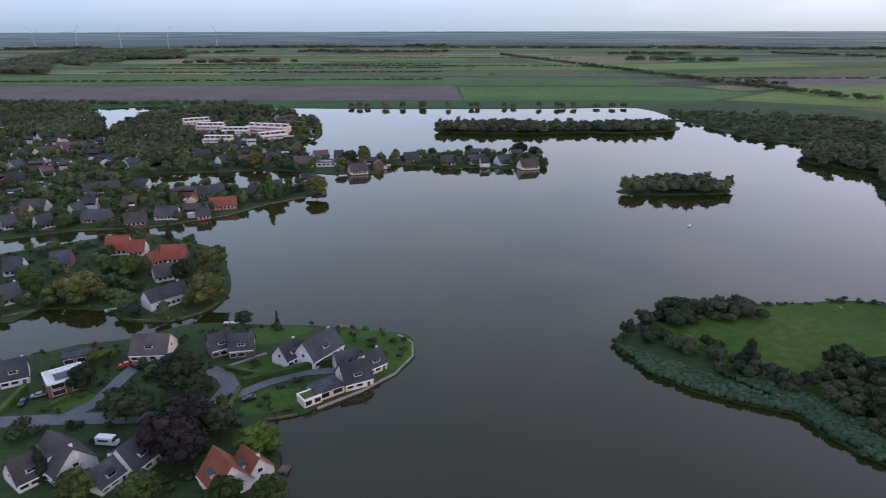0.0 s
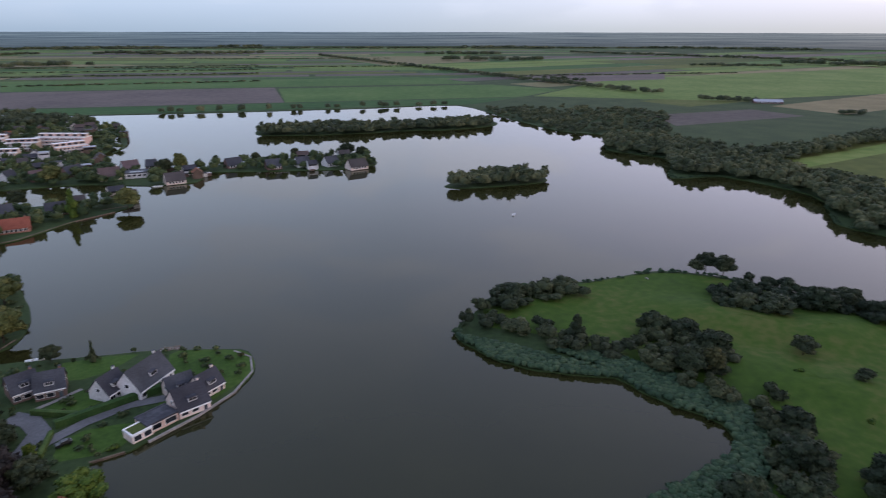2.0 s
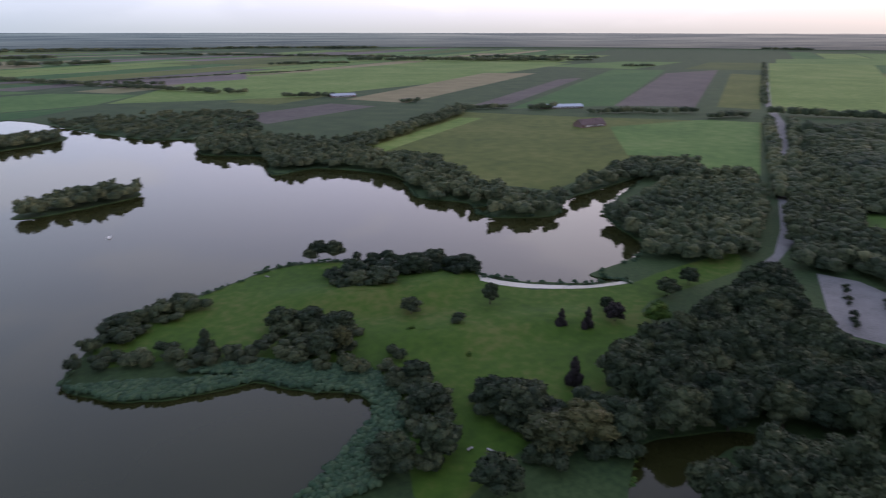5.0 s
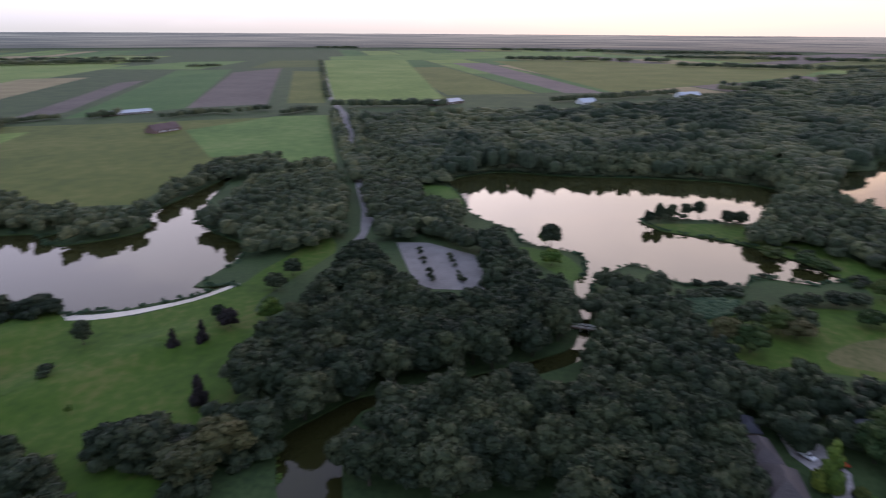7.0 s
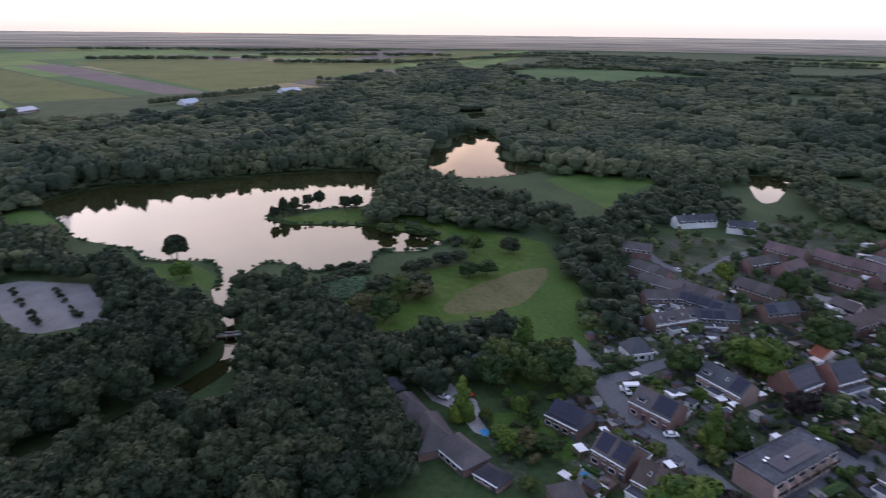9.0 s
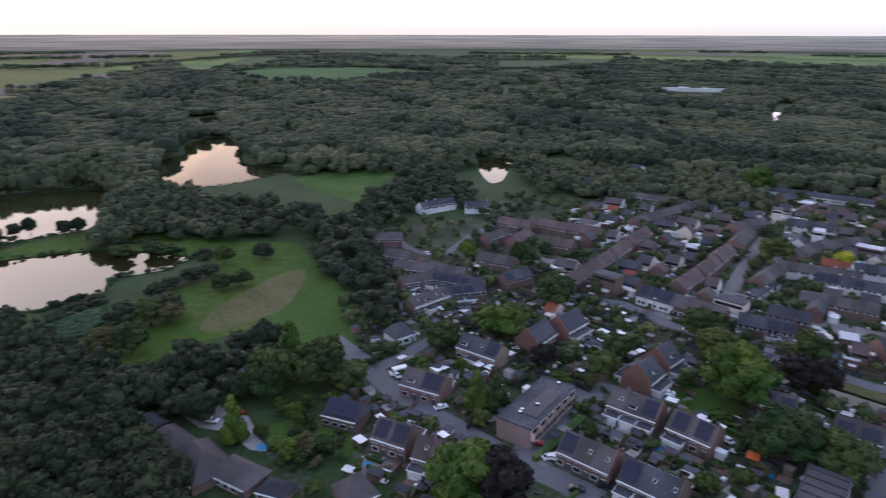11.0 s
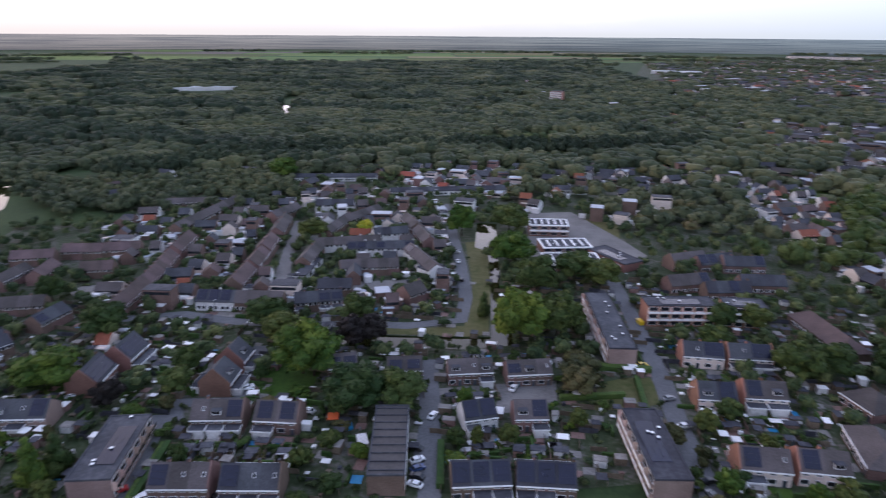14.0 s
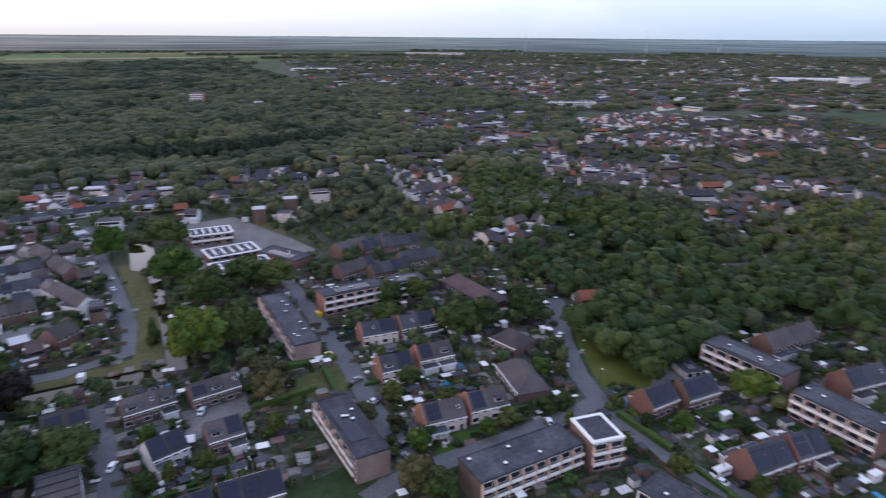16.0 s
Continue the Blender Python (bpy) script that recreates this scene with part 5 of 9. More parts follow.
    if roof in ("solar", "flat") and (roof == "solar" or rng.random() < 0.35):
        cols = max(3, int(L * 0.6 / 1.04))
        tagged(hung("solar_array", solar_mesh(cols, 3 if w > 7 else 2), root, (0, -w * 0.36, h + 0.2), 0, "dark solar panels on a flat roof"), kind="stuff")
    if roof == "terrace":
        for k in range(n):
            hung("roof_house", cached(("roof_house", wall), lambda: boxes((-3, -2.5, 0, 3, 2.5, 2.6, 0), (-3.2, -2.7, 2.6, 3.2, 2.7, 2.8, 1), (-2, -2.56, 0.4, 2, -2.48, 2.1, 2)), (wall, "trim", "glass")), root, (((k + 0.5) / n - 0.5) * L, 2, h + 0.12))
    root.matrix_basis = pose(mid.x, mid.y, 0, 0, 0, math.degrees(ang) + (180 if flip else 0))
    take(mid, d.normalized(), L / 2, w / 2)
    return root


def free(x, y, margin=2.0):
    p = Vector((x, y))
    for mid, d, a, b in TAKEN.get((int(x // 60), int(y // 60)), ()):
        q = p - mid
        if abs(q.dot(d)) < a + margin and abs(q.x * -d.y + q.y * d.x) < b + margin:
            return False
    return True


def strip(points, width):
    """The outline of a road along a line of points."""
    left, right = [], []
    pts = [Vector(p) for p in points]
    for k, p in enumerate(pts):
        d = (pts[min(k + 1, len(pts) - 1)] - pts[max(k - 1, 0)]).normalized()
        n = Vector((-d.y, d.x)) * width / 2
        left.append(tuple(p + n))
        right.append(tuple(p - n))
    return left + right[::-1]


# ---- town ground and roads ----
structure(sheet("ground_town", rounded(TOWN, 1), 0.03, M["yard"], 0.0, True), "mixed paved yards and gardens of the town", "ground")
for k, o in enumerate((TOWNF, TOWNB, TOWNC, TOWND)):
    structure(sheet("ground_town", rounded(o, 2, 4.0), 0.012 + 0.004 * k, M["yard"]), "mixed yards and gardens of the far town", "ground")
for o, mat, label in ((strip(DYKE, 13), "lawn", "long green bank between the trees of the town"), (VERGE, "dry", "yellowish grass verge along the canal"), (LAWNA, "lawn", "green lawn among houses"), (LAWNB, "dry", "worn school lawn"), (LAWNC, "dry", "dry grass plot beside a block of flats"),
                      (LAWND, "crop", "rough grass verge by the road"), (LAWNE, "lawn", "mown park meadow by the wood"), (LAWNF, "lawn", "green lawn of a garden"),
                      (LAWNV, "lawn", "green lawn on the tip of the spit"), (LAWNW, "lawn", "green waterside garden lawn"), (LAWNX, "lawn", "green front lawn between hedges"), (LAWNY, "lawn", "green lawn by the water"), (LAWNZ, "lawn", "green roadside lawn")):
    structure(sheet("lawn", rounded(o, 2, 0.6), 0.07, M[mat], 0.0, True), label, "lawn")
structure(sheet("pavement", rounded(PAVEG, 1), 0.08, M["tiles"]), "pale gravel court before a villa", "pavement")
structure(sheet("lawn", rounded(LAWNG, 2, 0.6), 0.075, M["lawn"], 0.0, True), "green garden lawn of a villa", "lawn")
for o in (PAVEA, PAVEB, PAVEC, PAVED, PAVEE, PAVEF):
    structure(sheet("pavement", o, 0.08, M["paving"]), "grey paved parking court", "pavement")
ROADS = [strip(p, w) for p, w in ((ROADB, 8), (ROADC, 5.5), (ROADD, 9), (ROADE, 6), (ROADF, 6.5), (ROADG, 6.5), (ROADH, 7), (ROADI, 6), (ROADJ, 5), (ROADK, 6), (ROADL, 4), (ROADM, 6), (ROADN, 6), (ROADO, 5), (ROADP, 4), (ROADQ, 6))]
for k, o in enumerate(ROADS):
    structure(sheet("road", o, 0.12 + 0.006 * k, M["asphalt"]), "grey asphalt street between houses", "road")
structure(sheet("path", strip(WALKA, 1.6), 0.12, M["tiles"]), "pale garden path to a house", "path")

# ---- the houses, row by row ----
terrace(84.1, -159.4, 68.9, -161.1, "T", 3, "brown", "brick", 9.1, 4.6, 8.4, "2", "1")
terrace(65.2, -160.9, 52.5, -160.9, "T", 2, "brown", "brick", 9.1, 4.6, 8.4, "01", "1")
terrace(81.1, -130.3, 66.7, -131.5, "T", 3, "brown", "brick", 9.3, 4.6, 8.6, "0", "1")
terrace(63.0, -131.5, 49.7, -132.5, "T", 3, "dark", "brick", 9.3, 4.6, 8.6, "0", "1")
terrace(84.5, -174.8, 84.6, -184.6, "T", 1, "dark", "redbrick", 10, 4.7, 9.4, "", "0")
terrace(85.5, -189.2, 85.2, -198.9, "T", 1, "dark", "redbrick", 10, 4.7, 9.4, "", "0")
terrace(125.7, -170.4, 127.0, -184.0, "T", 1, "dark", "redbrick", 10, 4.7, 9.4, "0", "0")
terrace(124.0, -186.9, 124.0, -200.1, "T", 1, "dark", "redbrick", 10, 4.7, 9.4, "0", "0")
terrace(51.4, -191.6, 43.5, -194.1, "T", 2, "brown", "brick", 8.6, 4.6, 7.6, "01", "")
terrace(31.9, -191.9, 20.1, -193.5, "T", 2, "brown", "brick", 8.6, 4.6, 7.6, "01", "")
terrace(11.0, -191.8, -2.7, -194.2, "T", 3, "brown", "brick", 8.6, 4.6, 7.6, "", "")
terrace(-8.6, -192.7, -21.8, -195.0, "T", 3, "brown", "brick", 8.6, 4.6, 7.6, "0", "")
terrace(5.1, -165.6, -3.2, -168.2, "T", 2, "black", "white", 9.1, 4.6, 8.2, "01", "")
terrace(-9.7, -167.7, -19.3, -168.7, "T", 2, "brown", "brick", 9.1, 4.6, 8.2, "1", "")
terrace(4.7, -137.5, -5.5, -138.9, "T", 3, "dark", "brick", 9.3, 4.6, 8.4, "012", "")
terrace(-11.0, -139.1, -22.9, -139.1, "T", 3, "dark", "brick", 9.3, 4.6, 8.4, "012", "")
terrace(-70.0, -211.6, -84.2, -210.5, "T", 2, "dark", "orange", 8.9, 4.6, 8.2, "1", "0")
terrace(-85.4, -211.1, -100.2, -210.7, "T", 2, "dark", "orange", 8.9, 4.6, 8.2, "1", "01")
terrace(-66.8, -183.5, -78.8, -183.2, "T", 2, "dark", "orange", 8.9, 4.6, 8.2, "1", "0")
terrace(-81.4, -185.3, -94.5, -185.0, "T", 2, "brown", "orange", 8.9, 4.6, 8.2, "0", "0")
terrace(-67.9, -150.0, -80.4, -149.2, "T", 2, "brown", "orange", 9.1, 4.6, 8.4, "0", "0")
terrace(-82.8, -150.2, -95.3, -149.4, "T", 2, "brown", "orange", 9.1, 4.6, 8.4, "0", "0")
terrace(-132.1, -128.2, -144.2, -129.2, "T", 1, "dark", "redbrick", 9.5, 4.7, 8.8, "0", "0")
terrace(-146.1, -126.8, -159.4, -126.8, "T", 1, "dark", "redbrick", 9.5, 4.7, 8.8, "0", "0")
terrace(-135.1, -93.1, -148.7, -92.7, "T", 2, "dark", "redbrick", 9.5, 4.7, 9.2, "01", "0")
terrace(-150.7, -92.6, -162.4, -91.7, "T", 2, "dark", "redbrick", 9.5, 4.7, 9.2, "01", "0")
terrace(-199.0, -109.3, -217.0, -107.5, "T", 2, "dark", "redbrick", 9.5, 4.7, 9, "0", "0")
terrace(-198.6, -138.7, -225.9, -139.3, "T", 2, "brown", "redbrick", 9.5, 4.7, 9, "", "0")
terrace(-118.7, -190.1, -122.5, -177.7, "H", 1, "brown", "brick", 11, 3.6, 7.6, "", "")
terrace(-110.4, -168.7, -107.2, -149.0, "H", 1, "brown", "brick", 11, 3.6, 7.6, "", "")
terrace(-128.6, -250.0, -132.9, -216.2, "H", 1, "redbrown", "brick", 11, 3.6, 7.4, "", "")
terrace(137.7, -123.5, 124.4, -127.6, "T", 2, "brown", "brick", 9.1, 4.6, 8.4, "1", "")
terrace(141.6, -154.8, 125.9, -156.8, "T", 3, "dark", "pinkbrick", 9.1, 4.6, 8.2, "2", "")
terrace(122.2, -98.8, 111.4, -102.2, "T", 2, "brown", "brick", 9.5, 4.8, 8.6, "01", "")
terrace(108.1, -100.7, 98.9, -104.3, "T", 2, "redbrown", "brick", 9.5, 4.8, 8.6, "", "")
terrace(142.3, -96.4, 131.8, -100.8, "H", 1, "dark", "brick", 9.5, 4, 7.8, "0", "")
terrace(108.7, -75.5, 107.2, -83.0, "H", 1, "brown", "brick", 9.5, 3.6, 8, "", "")
terrace(166.8, -141.3, 165.4, -149.7, "H", 1, "dark", "white", 9, 3.4, 7.4, "", "")
terrace(154.7, -57.5, 137.9, -57.2, "H", 1, "brown", "brick", 12, 3.2, 8, "", "")
terrace(141.7, -60.9, 128.7, -64.2, "H", 1, "brown", "brick", 9, 3, 6.6, "", "")
terrace(167.7, -55.5, 154.8, -57.0, "H", 1, "brown", "brick", 9, 3, 6.4, "", "")
terrace(178.3, -55.8, 171.8, -56.4, "H", 1, "dark", "brick", 6, 2.6, 4.6, "", "")
terrace(125.8, -65.3, 121.3, -67.4, "H", 1, "dark", "brick", 6, 2.4, 4.2, "", "")
terrace(177.4, -84.9, 176.6, -93.7, "H", 1, "dark", "brick", 9, 3.2, 7, "", "")
terrace(259.3, -213.0, 251.3, -221.0, "T", 3, "brown", "brick", 8, 4.4, 7.4, "", "")
terrace(235.1, -199.1, 217.8, -204.2, "T", 4, "brown", "brick", 8, 4.4, 7.4, "", "")
terrace(217.3, -190.9, 203.4, -198.0, "T", 4, "brown", "brick", 8, 4.4, 7.4, "", "")
terrace(204.2, -200.6, 190.0, -205.0, "T", 4, "brown", "brick", 8, 4.4, 7.4, "", "")
terrace(200.9, -179.7, 195.2, -193.6, "T", 4, "brown", "brick", 8, 4.4, 7.4, "", "")
terrace(193.2, -193.4, 177.1, -199.6, "T", 5, "dark", "brick", 8, 4.4, 7.4, "0123", "")
terrace(180.2, -165.7, 179.3, -180.6, "T", 4, "brown", "brick", 8, 4.4, 7.4, "", "")
terrace(178.6, -184.0, 172.2, -194.9, "T", 4, "dark", "brick", 8, 4.4, 7.4, "12", "")
terrace(216.1, -250.4, 215.5, -270.2, "T", 3, "brown", "brick", 8, 4.4, 7.4, "", "")
terrace(231.4, -284.4, 215.2, -288.8, "T", 4, "redbrown", "brick", 8, 4.6, 7.6, "", "")
terrace(213.4, -297.2, 196.2, -299.6, "T", 4, "redbrown", "brick", 8, 4.6, 7.6, "", "")
terrace(195.6, -300.3, 179.5, -305.3, "T", 4, "redbrown", "brick", 8, 4.6, 7.6, "", "")
terrace(203.7, -259.0, 206.9, -276.4, "T", 3, "redbrown", "brick", 8, 4.6, 7.6, "", "")
terrace(188.8, -272.5, 176.4, -275.2, "T", 3, "redbrown", "brick", 8, 4.6, 7.6, "", "")
terrace(196.6, -228.2, 182.0, -232.1, "T", 4, "brown", "brick", 8, 4.6, 7.6, "", "")
terrace(171.1, -213.8, 169.0, -225.2, "T", 3, "dark", "brick", 8, 4.6, 7.6, "0", "")
terrace(149.1, -222.7, 150.0, -241.8, "T", 4, "redbrown", "brick", 8.9, 4.5, 8.2, "", "")
terrace(150.3, -243.6, 152.0, -264.3, "T", 5, "redbrown", "brick", 8.9, 4.5, 8.2, "", "")
terrace(152.3, -266.4, 156.8, -293.5, "T", 5, "redbrown", "brick", 8.9, 4.5, 8.2, "", "")
terrace(158.5, -298.7, 161.5, -325.1, "T", 4, "redbrown", "brick", 8.9, 4.5, 8.2, "", "")
terrace(289.6, -271.8, 284.6, -297.6, "T", 4, "dark", "white", 8, 4.4, 7.4, "", "")
terrace(271.0, -296.5, 262.0, -305.5, "T", 3, "dark", "white", 8, 4.4, 7.4, "", "")
terrace(175.8, -337.2, 165.7, -410.2, "T", 7, "brown", "brick", 8.4, 4.8, 7.8, "", "")
terrace(111.0, -257.5, 111.6, -278.1, "T", 3, "redbrown", "brick", 8.9, 4.5, 8.2, "", "")
terrace(112.0, -281.4, 113.2, -302.4, "T", 3, "redbrown", "brick", 8.9, 4.5, 8.2, "", "")
terrace(114.0, -305.3, 116.1, -325.9, "T", 3, "redbrown", "brick", 8.9, 4.5, 8.2, "", "")
terrace(117.1, -243.6, 102.7, -243.9, "T", 4, "dark", "white", 8.9, 4.3, 7.8, "012", "")
terrace(100.3, -243.8, 87.0, -244.5, "T", 4, "brown", "brick", 8.9, 4.3, 7.8, "", "")
terrace(130.1, -367.4, 121.5, -392.7, "T", 4, "brown", "brick", 8, 4.6, 7.6, "", "")
terrace(116.9, -335.9, 120.8, -366.7, "T", 3, "brown", "brick", 8, 4.6, 7.6, "", "")
terrace(108.5, -401.1, 89.2, -403.7, "T", 5, "dark", "white", 8, 4.6, 7.4, "", "")
terrace(84.7, -364.6, 69.1, -392.9, "T", 5, "brown", "brick", 8, 4.6, 7.4, "", "")
terrace(90.2, -338.8, 83.8, -372.8, "T", 4, "brown", "brick", 8, 4.6, 7.4, "", "")
terrace(86.7, -319.8, 60.4, -327.5, "T", 7, "brown", "white", 8, 4.6, 7.4, "", "")
terrace(60.3, -340.7, 47.0, -345.8, "T", 4, "dark", "white", 8, 4.6, 7.4, "", "")
terrace(68.7, -315.5, 40.8, -319.5, "T", 7, "dark", "white", 8, 4.6, 7.4, "0136", "")
terrace(67.9, -286.3, 56.6, -289.6, "T", 3, "brown", "brick", 8, 4.6, 7.4, "", "")
terrace(55.4, -289.0, 43.0, -291.6, "T", 3, "brown", "brick", 8, 4.6, 7.4, "", "")
terrace(88.5, -288.8, 88.0, -315.4, "T", 4, "brown", "brick", 8, 4.6, 7.4, "", "")
block(86.0, -275.4, 84.7, -300.9, 1, "flat", "white", 6, 3, "")
terrace(71.1, -261.4, 61.0, -262.8, "T", 3, "dark", "brick", 8, 4.6, 7.4, "", "")
terrace(77.5, -243.9, 61.4, -248.6, "T", 4, "dark", "brick", 8.4, 4.8, 7.8, "23", "")
terrace(48.5, -375.1, 39.6, -353.2, "T", 3, "brown", "brick", 8, 4.6, 7.4, "", "")
terrace(38.5, -350.0, 29.8, -327.9, "T", 3, "brown", "brick", 8, 4.6, 7.4, "", "")
terrace(38.9, -316.0, 22.7, -284.5, "T", 4, "brown", "white", 8, 4.6, 7.4, "0", "")
terrace(34.4, -255.1, 28.4, -261.7, "T", 2, "brown", "brick", 9, 4.6, 8, "", "")
block(29.4, -286.2, 22.1, -294.1, 1, "flat", "white", 9, 4, "")
terrace(-92.2, -309.3, -107.7, -315.8, "T", 4, "brown", "brick", 8.9, 4.3, 7.8, "", "0")
terrace(-107.0, -309.2, -119.3, -313.4, "T", 4, "dark", "brick", 8.9, 4.3, 7.8, "01", "")
terrace(-119.5, -308.7, -132.4, -309.2, "T", 4, "dark", "brick", 8.9, 4.3, 7.8, "3", "0")
terrace(-83.6, -279.0, -99.6, -283.7, "T", 4, "brown", "brick", 8.9, 4.3, 7.8, "3", "")
terrace(-99.7, -272.7, -113.2, -274.3, "T", 4, "dark", "brick", 8.9, 4.3, 7.8, "2", "")
terrace(-119.1, -283.2, -131.6, -283.2, "T", 4, "dark", "brick", 8.9, 4.3, 7.8, "", "")
terrace(154.5, -486.1, 87.4, -494.5, "T", 8, "dark", "white", 8, 3.4, 5.6, "", "")
terrace(70.4, -446.0, -13.1, -462.6, "T", 12, "dark", "white", 8, 3.4, 5.6, "", "")
terrace(209.7, -394.3, 179.9, -400.9, "T", 5, "brown", "brick", 8, 4.4, 7.2, "", "")
terrace(-48.7, -466.9, -71.8, -466.6, "T", 4, "dark", "white", 8, 3.4, 5.6, "", "")
block(95.0, -124.9, 99.2, -152.7, 6, "flat", "pinkbrick", 11, 6.6, "g")
block(25.9, -164.6, 23.0, -133.2, 5, "ribbed", "brick", 9.5, 6.2, "")
block(-45.6, -166.0, -47.6, -134.9, 6, "flat", "pinkbrick", 9.5, 8.0, "w")
block(-46.7, -254.0, -48.4, -203.8, 6, "flat", "pinkbrick", 9.5, 8.0, "w")
block(-64.4, -244.6, -91.6, -246.5, 6, "flat", "orange", 9.5, 9, "b")
block(-95.6, -246.8, -111.4, -245.4, 4, "flat", "orange", 9.5, 9, "b")
block(-66.8, -118.1, -99.1, -120.1, 8, "flat", "brick", 11, 8.0, "b")
block(-101.1, -117.8, -110.7, -116.5, 2, "rim", "brick", 12, 9.6, "b")
block(-106.9, -97.7, -112.0, -77.9, 5, "flat", "white", 10, 6, "")
block(-179.6, -144.1, -183.3, -115.5, 6, "flat", "brick", 10, 8.8, "b")
block(-177.9, -108.0, -180.3, -83.2, 6, "flat", "redbrick", 10, 8.8, "b")
block(-24.6, -364.4, -47.0, -364.6, 4, "rim", "redbrick", 14, 6.5, "b")
block(-29.0, -329.9, -54.8, -333.5, 5, "rim", "redbrick", 16, 4.5, "")
block(-28.9, -305.2, -56.8, -307.8, 5, "rim", "redbrick", 18, 4.5, "")
block(-58.3, -327.8, -72.8, -304.1, 3, "flat", "redbrick", 12, 4.2, "")
block(-162.4, -142.0, -168.1, -140.6, 1, "flat", "white", 9, 3, "")
terrace(-57.7, 178.0, -49.9, 183.5, "V", 1, "dark", "pinkwhite", 10, 2.56, 7.6, "", "")
terrace(-60.0, 188.2, -57.0, 190.1, "V", 1, "dark", "pinkwhite", 8, 2.56, 6.8, "", "")
terrace(-51.9, 187.9, -48.9, 191.6, "V", 1, "dark", "pinkwhite", 8, 2.56, 6.8, "", "")
terrace(-73.5, 188.4, -67.1, 202.0, "V", 1, "dark", "white", 10, 3.2, 9, "", "")
terrace(-81.6, 188.3, -78.4, 194.6, "V", 1, "dark", "white", 8, 2.8, 7.5, "", "")
terrace(-109.1, 193.4, -104.5, 197.1, "V", 1, "dark", "brick", 9, 3.2, 7.6, "", "")
terrace(-102.5, 194.2, -94.7, 196.9, "V", 1, "dark", "brick", 9, 3.2, 7.6, "", "")
terrace(-135.8, 189.7, -123.6, 192.1, "V", 1, "brown", "pinkwhite", 12, 2.56, 7.8, "", "")
terrace(-124.8, 132.4, -113.0, 125.7, "V", 1, "brown", "white", 11, 2.72, 8.4, "", "")
terrace(-126.5, 120.8, -123.6, 125.8, "V", 1, "brown", "white", 9, 2.56, 7.4, "", "")
terrace(-102.1, 127.3, -99.8, 136.2, "V", 1, "dark", "white", 10, 2.72, 8.2, "", "")
terrace(-105.5, 121.4, -103.9, 127.0, "V", 1, "dark", "white", 8, 2.24, 6, "", "")
terrace(-77.2, 130.5, -69.2, 123.5, "V", 1, "red", "white", 10, 2.88, 9, "", "")
terrace(-70.8, 134.0, -65.8, 130.4, "V", 1, "red", "white", 8, 2.4, 7, "", "")
terrace(-167.9, 166.4, -163.2, 170.1, "V", 1, "dark", "white", 10, 2.56, 7.6, "", "")
block(-149.8, 162.3, -142.0, 170.5, 1, "solar", "redbrick", 10, 4.6, "")
block(-157.1, 180.2, -150.5, 184.3, 1, "flat", "redbrick", 6, 3, "")
block(-64.3, 169.7, -57.6, 176.3, 1, "flat", "pink", 7, 2.8, "")
block(-65.9, 165.7, -63.1, 168.6, 1, "green", "pinkwhite", 5, 2.5, "")
terrace(-213.1, 291.2, -202.7, 294.4, "V", 1, "red", "white", 11, 2.88, 9, "", "")
terrace(-200.0, 290.8, -193.6, 292.5, "V", 1, "red", "white", 9, 2.56, 7.5, "", "")
terrace(-178.2, 282.5, -167.1, 285.6, "V", 1, "red", "brick", 11, 2.72, 8.4, "", "")
terrace(-181.5, 275.9, -178.8, 281.3, "V", 1, "red", "brick", 8, 2.4, 6.4, "", "")
terrace(-167.5, 258.4, -163.6, 261.9, "V", 1, "brown", "white", 9, 2.4, 7, "", "")
terrace(-153.8, 226.6, -144.7, 240.3, "V", 1, "dark", "white", 9, 4.2, 8, "", "")
terrace(-227.5, 268.2, -219.1, 271.8, "V", 1, "dark", "brick", 10, 2.72, 8, "", "")
terrace(-243.3, 257.3, -235.8, 260.7, "V", 1, "dark", "white", 10, 2.72, 8, "", "")
terrace(-217.9, 225.6, -215.1, 229.1, "V", 1, "dark", "white", 9, 2.72, 8, "", "")
terrace(-223.1, 354.7, -210.1, 357.6, "V", 1, "dark", "pinkwhite", 10, 2.56, 7.6, "", "")
terrace(-200.6, 379.1, -185.2, 385.4, "V", 1, "red", "orange", 11, 2.72, 7.4, "", "")
terrace(-198.3, 355.9, -191.6, 360.7, "V", 1, "dark", "orange", 9, 2.56, 7, "", "")
terrace(-233.4, 337.6, -223.0, 343.8, "V", 1, "brown", "brick", 10, 2.56, 7.4, "", "")
terrace(-262.4, 341.6, -247.1, 346.0, "V", 1, "dark", "brick", 10, 2.56, 7.4, "", "")
terrace(-277.4, 350.8, -276.7, 360.5, "V", 1, "dark", "white", 9, 2.56, 8, "", "")
terrace(-316.0, 360.1, -301.0, 361.9, "V", 1, "brown", "white", 10, 2.56, 8, "", "")
terrace(-280.6, 325.0, -276.5, 332.8, "V", 1, "dark", "white", 9, 2.56, 8, "", "")
terrace(-300.1, 322.7, -296.5, 327.9, "V", 1, "dark", "white", 9, 2.56, 8, "", "")
terrace(-308.0, 406.4, -289.8, 421.1, "V", 1, "brown", "white", 11, 2.56, 7.4, "", "")
terrace(-237.5, 397.1, -231.9, 409.4, "V", 1, "redbrown", "brick", 10, 2.56, 7.6, "", "")
terrace(-224.9, 407.7, -209.3, 418.1, "V", 1, "dark", "brick", 11, 2.56, 7.4, "", "")
terrace(-189.5, 415.2, -175.8, 422.0, "V", 1, "dark", "brick", 11, 2.56, 7.4, "", "")
terrace(-328.0, 490.2, -322.9, 500.8, "V", 1, "dark", "white", 10, 2.56, 8, "", "")
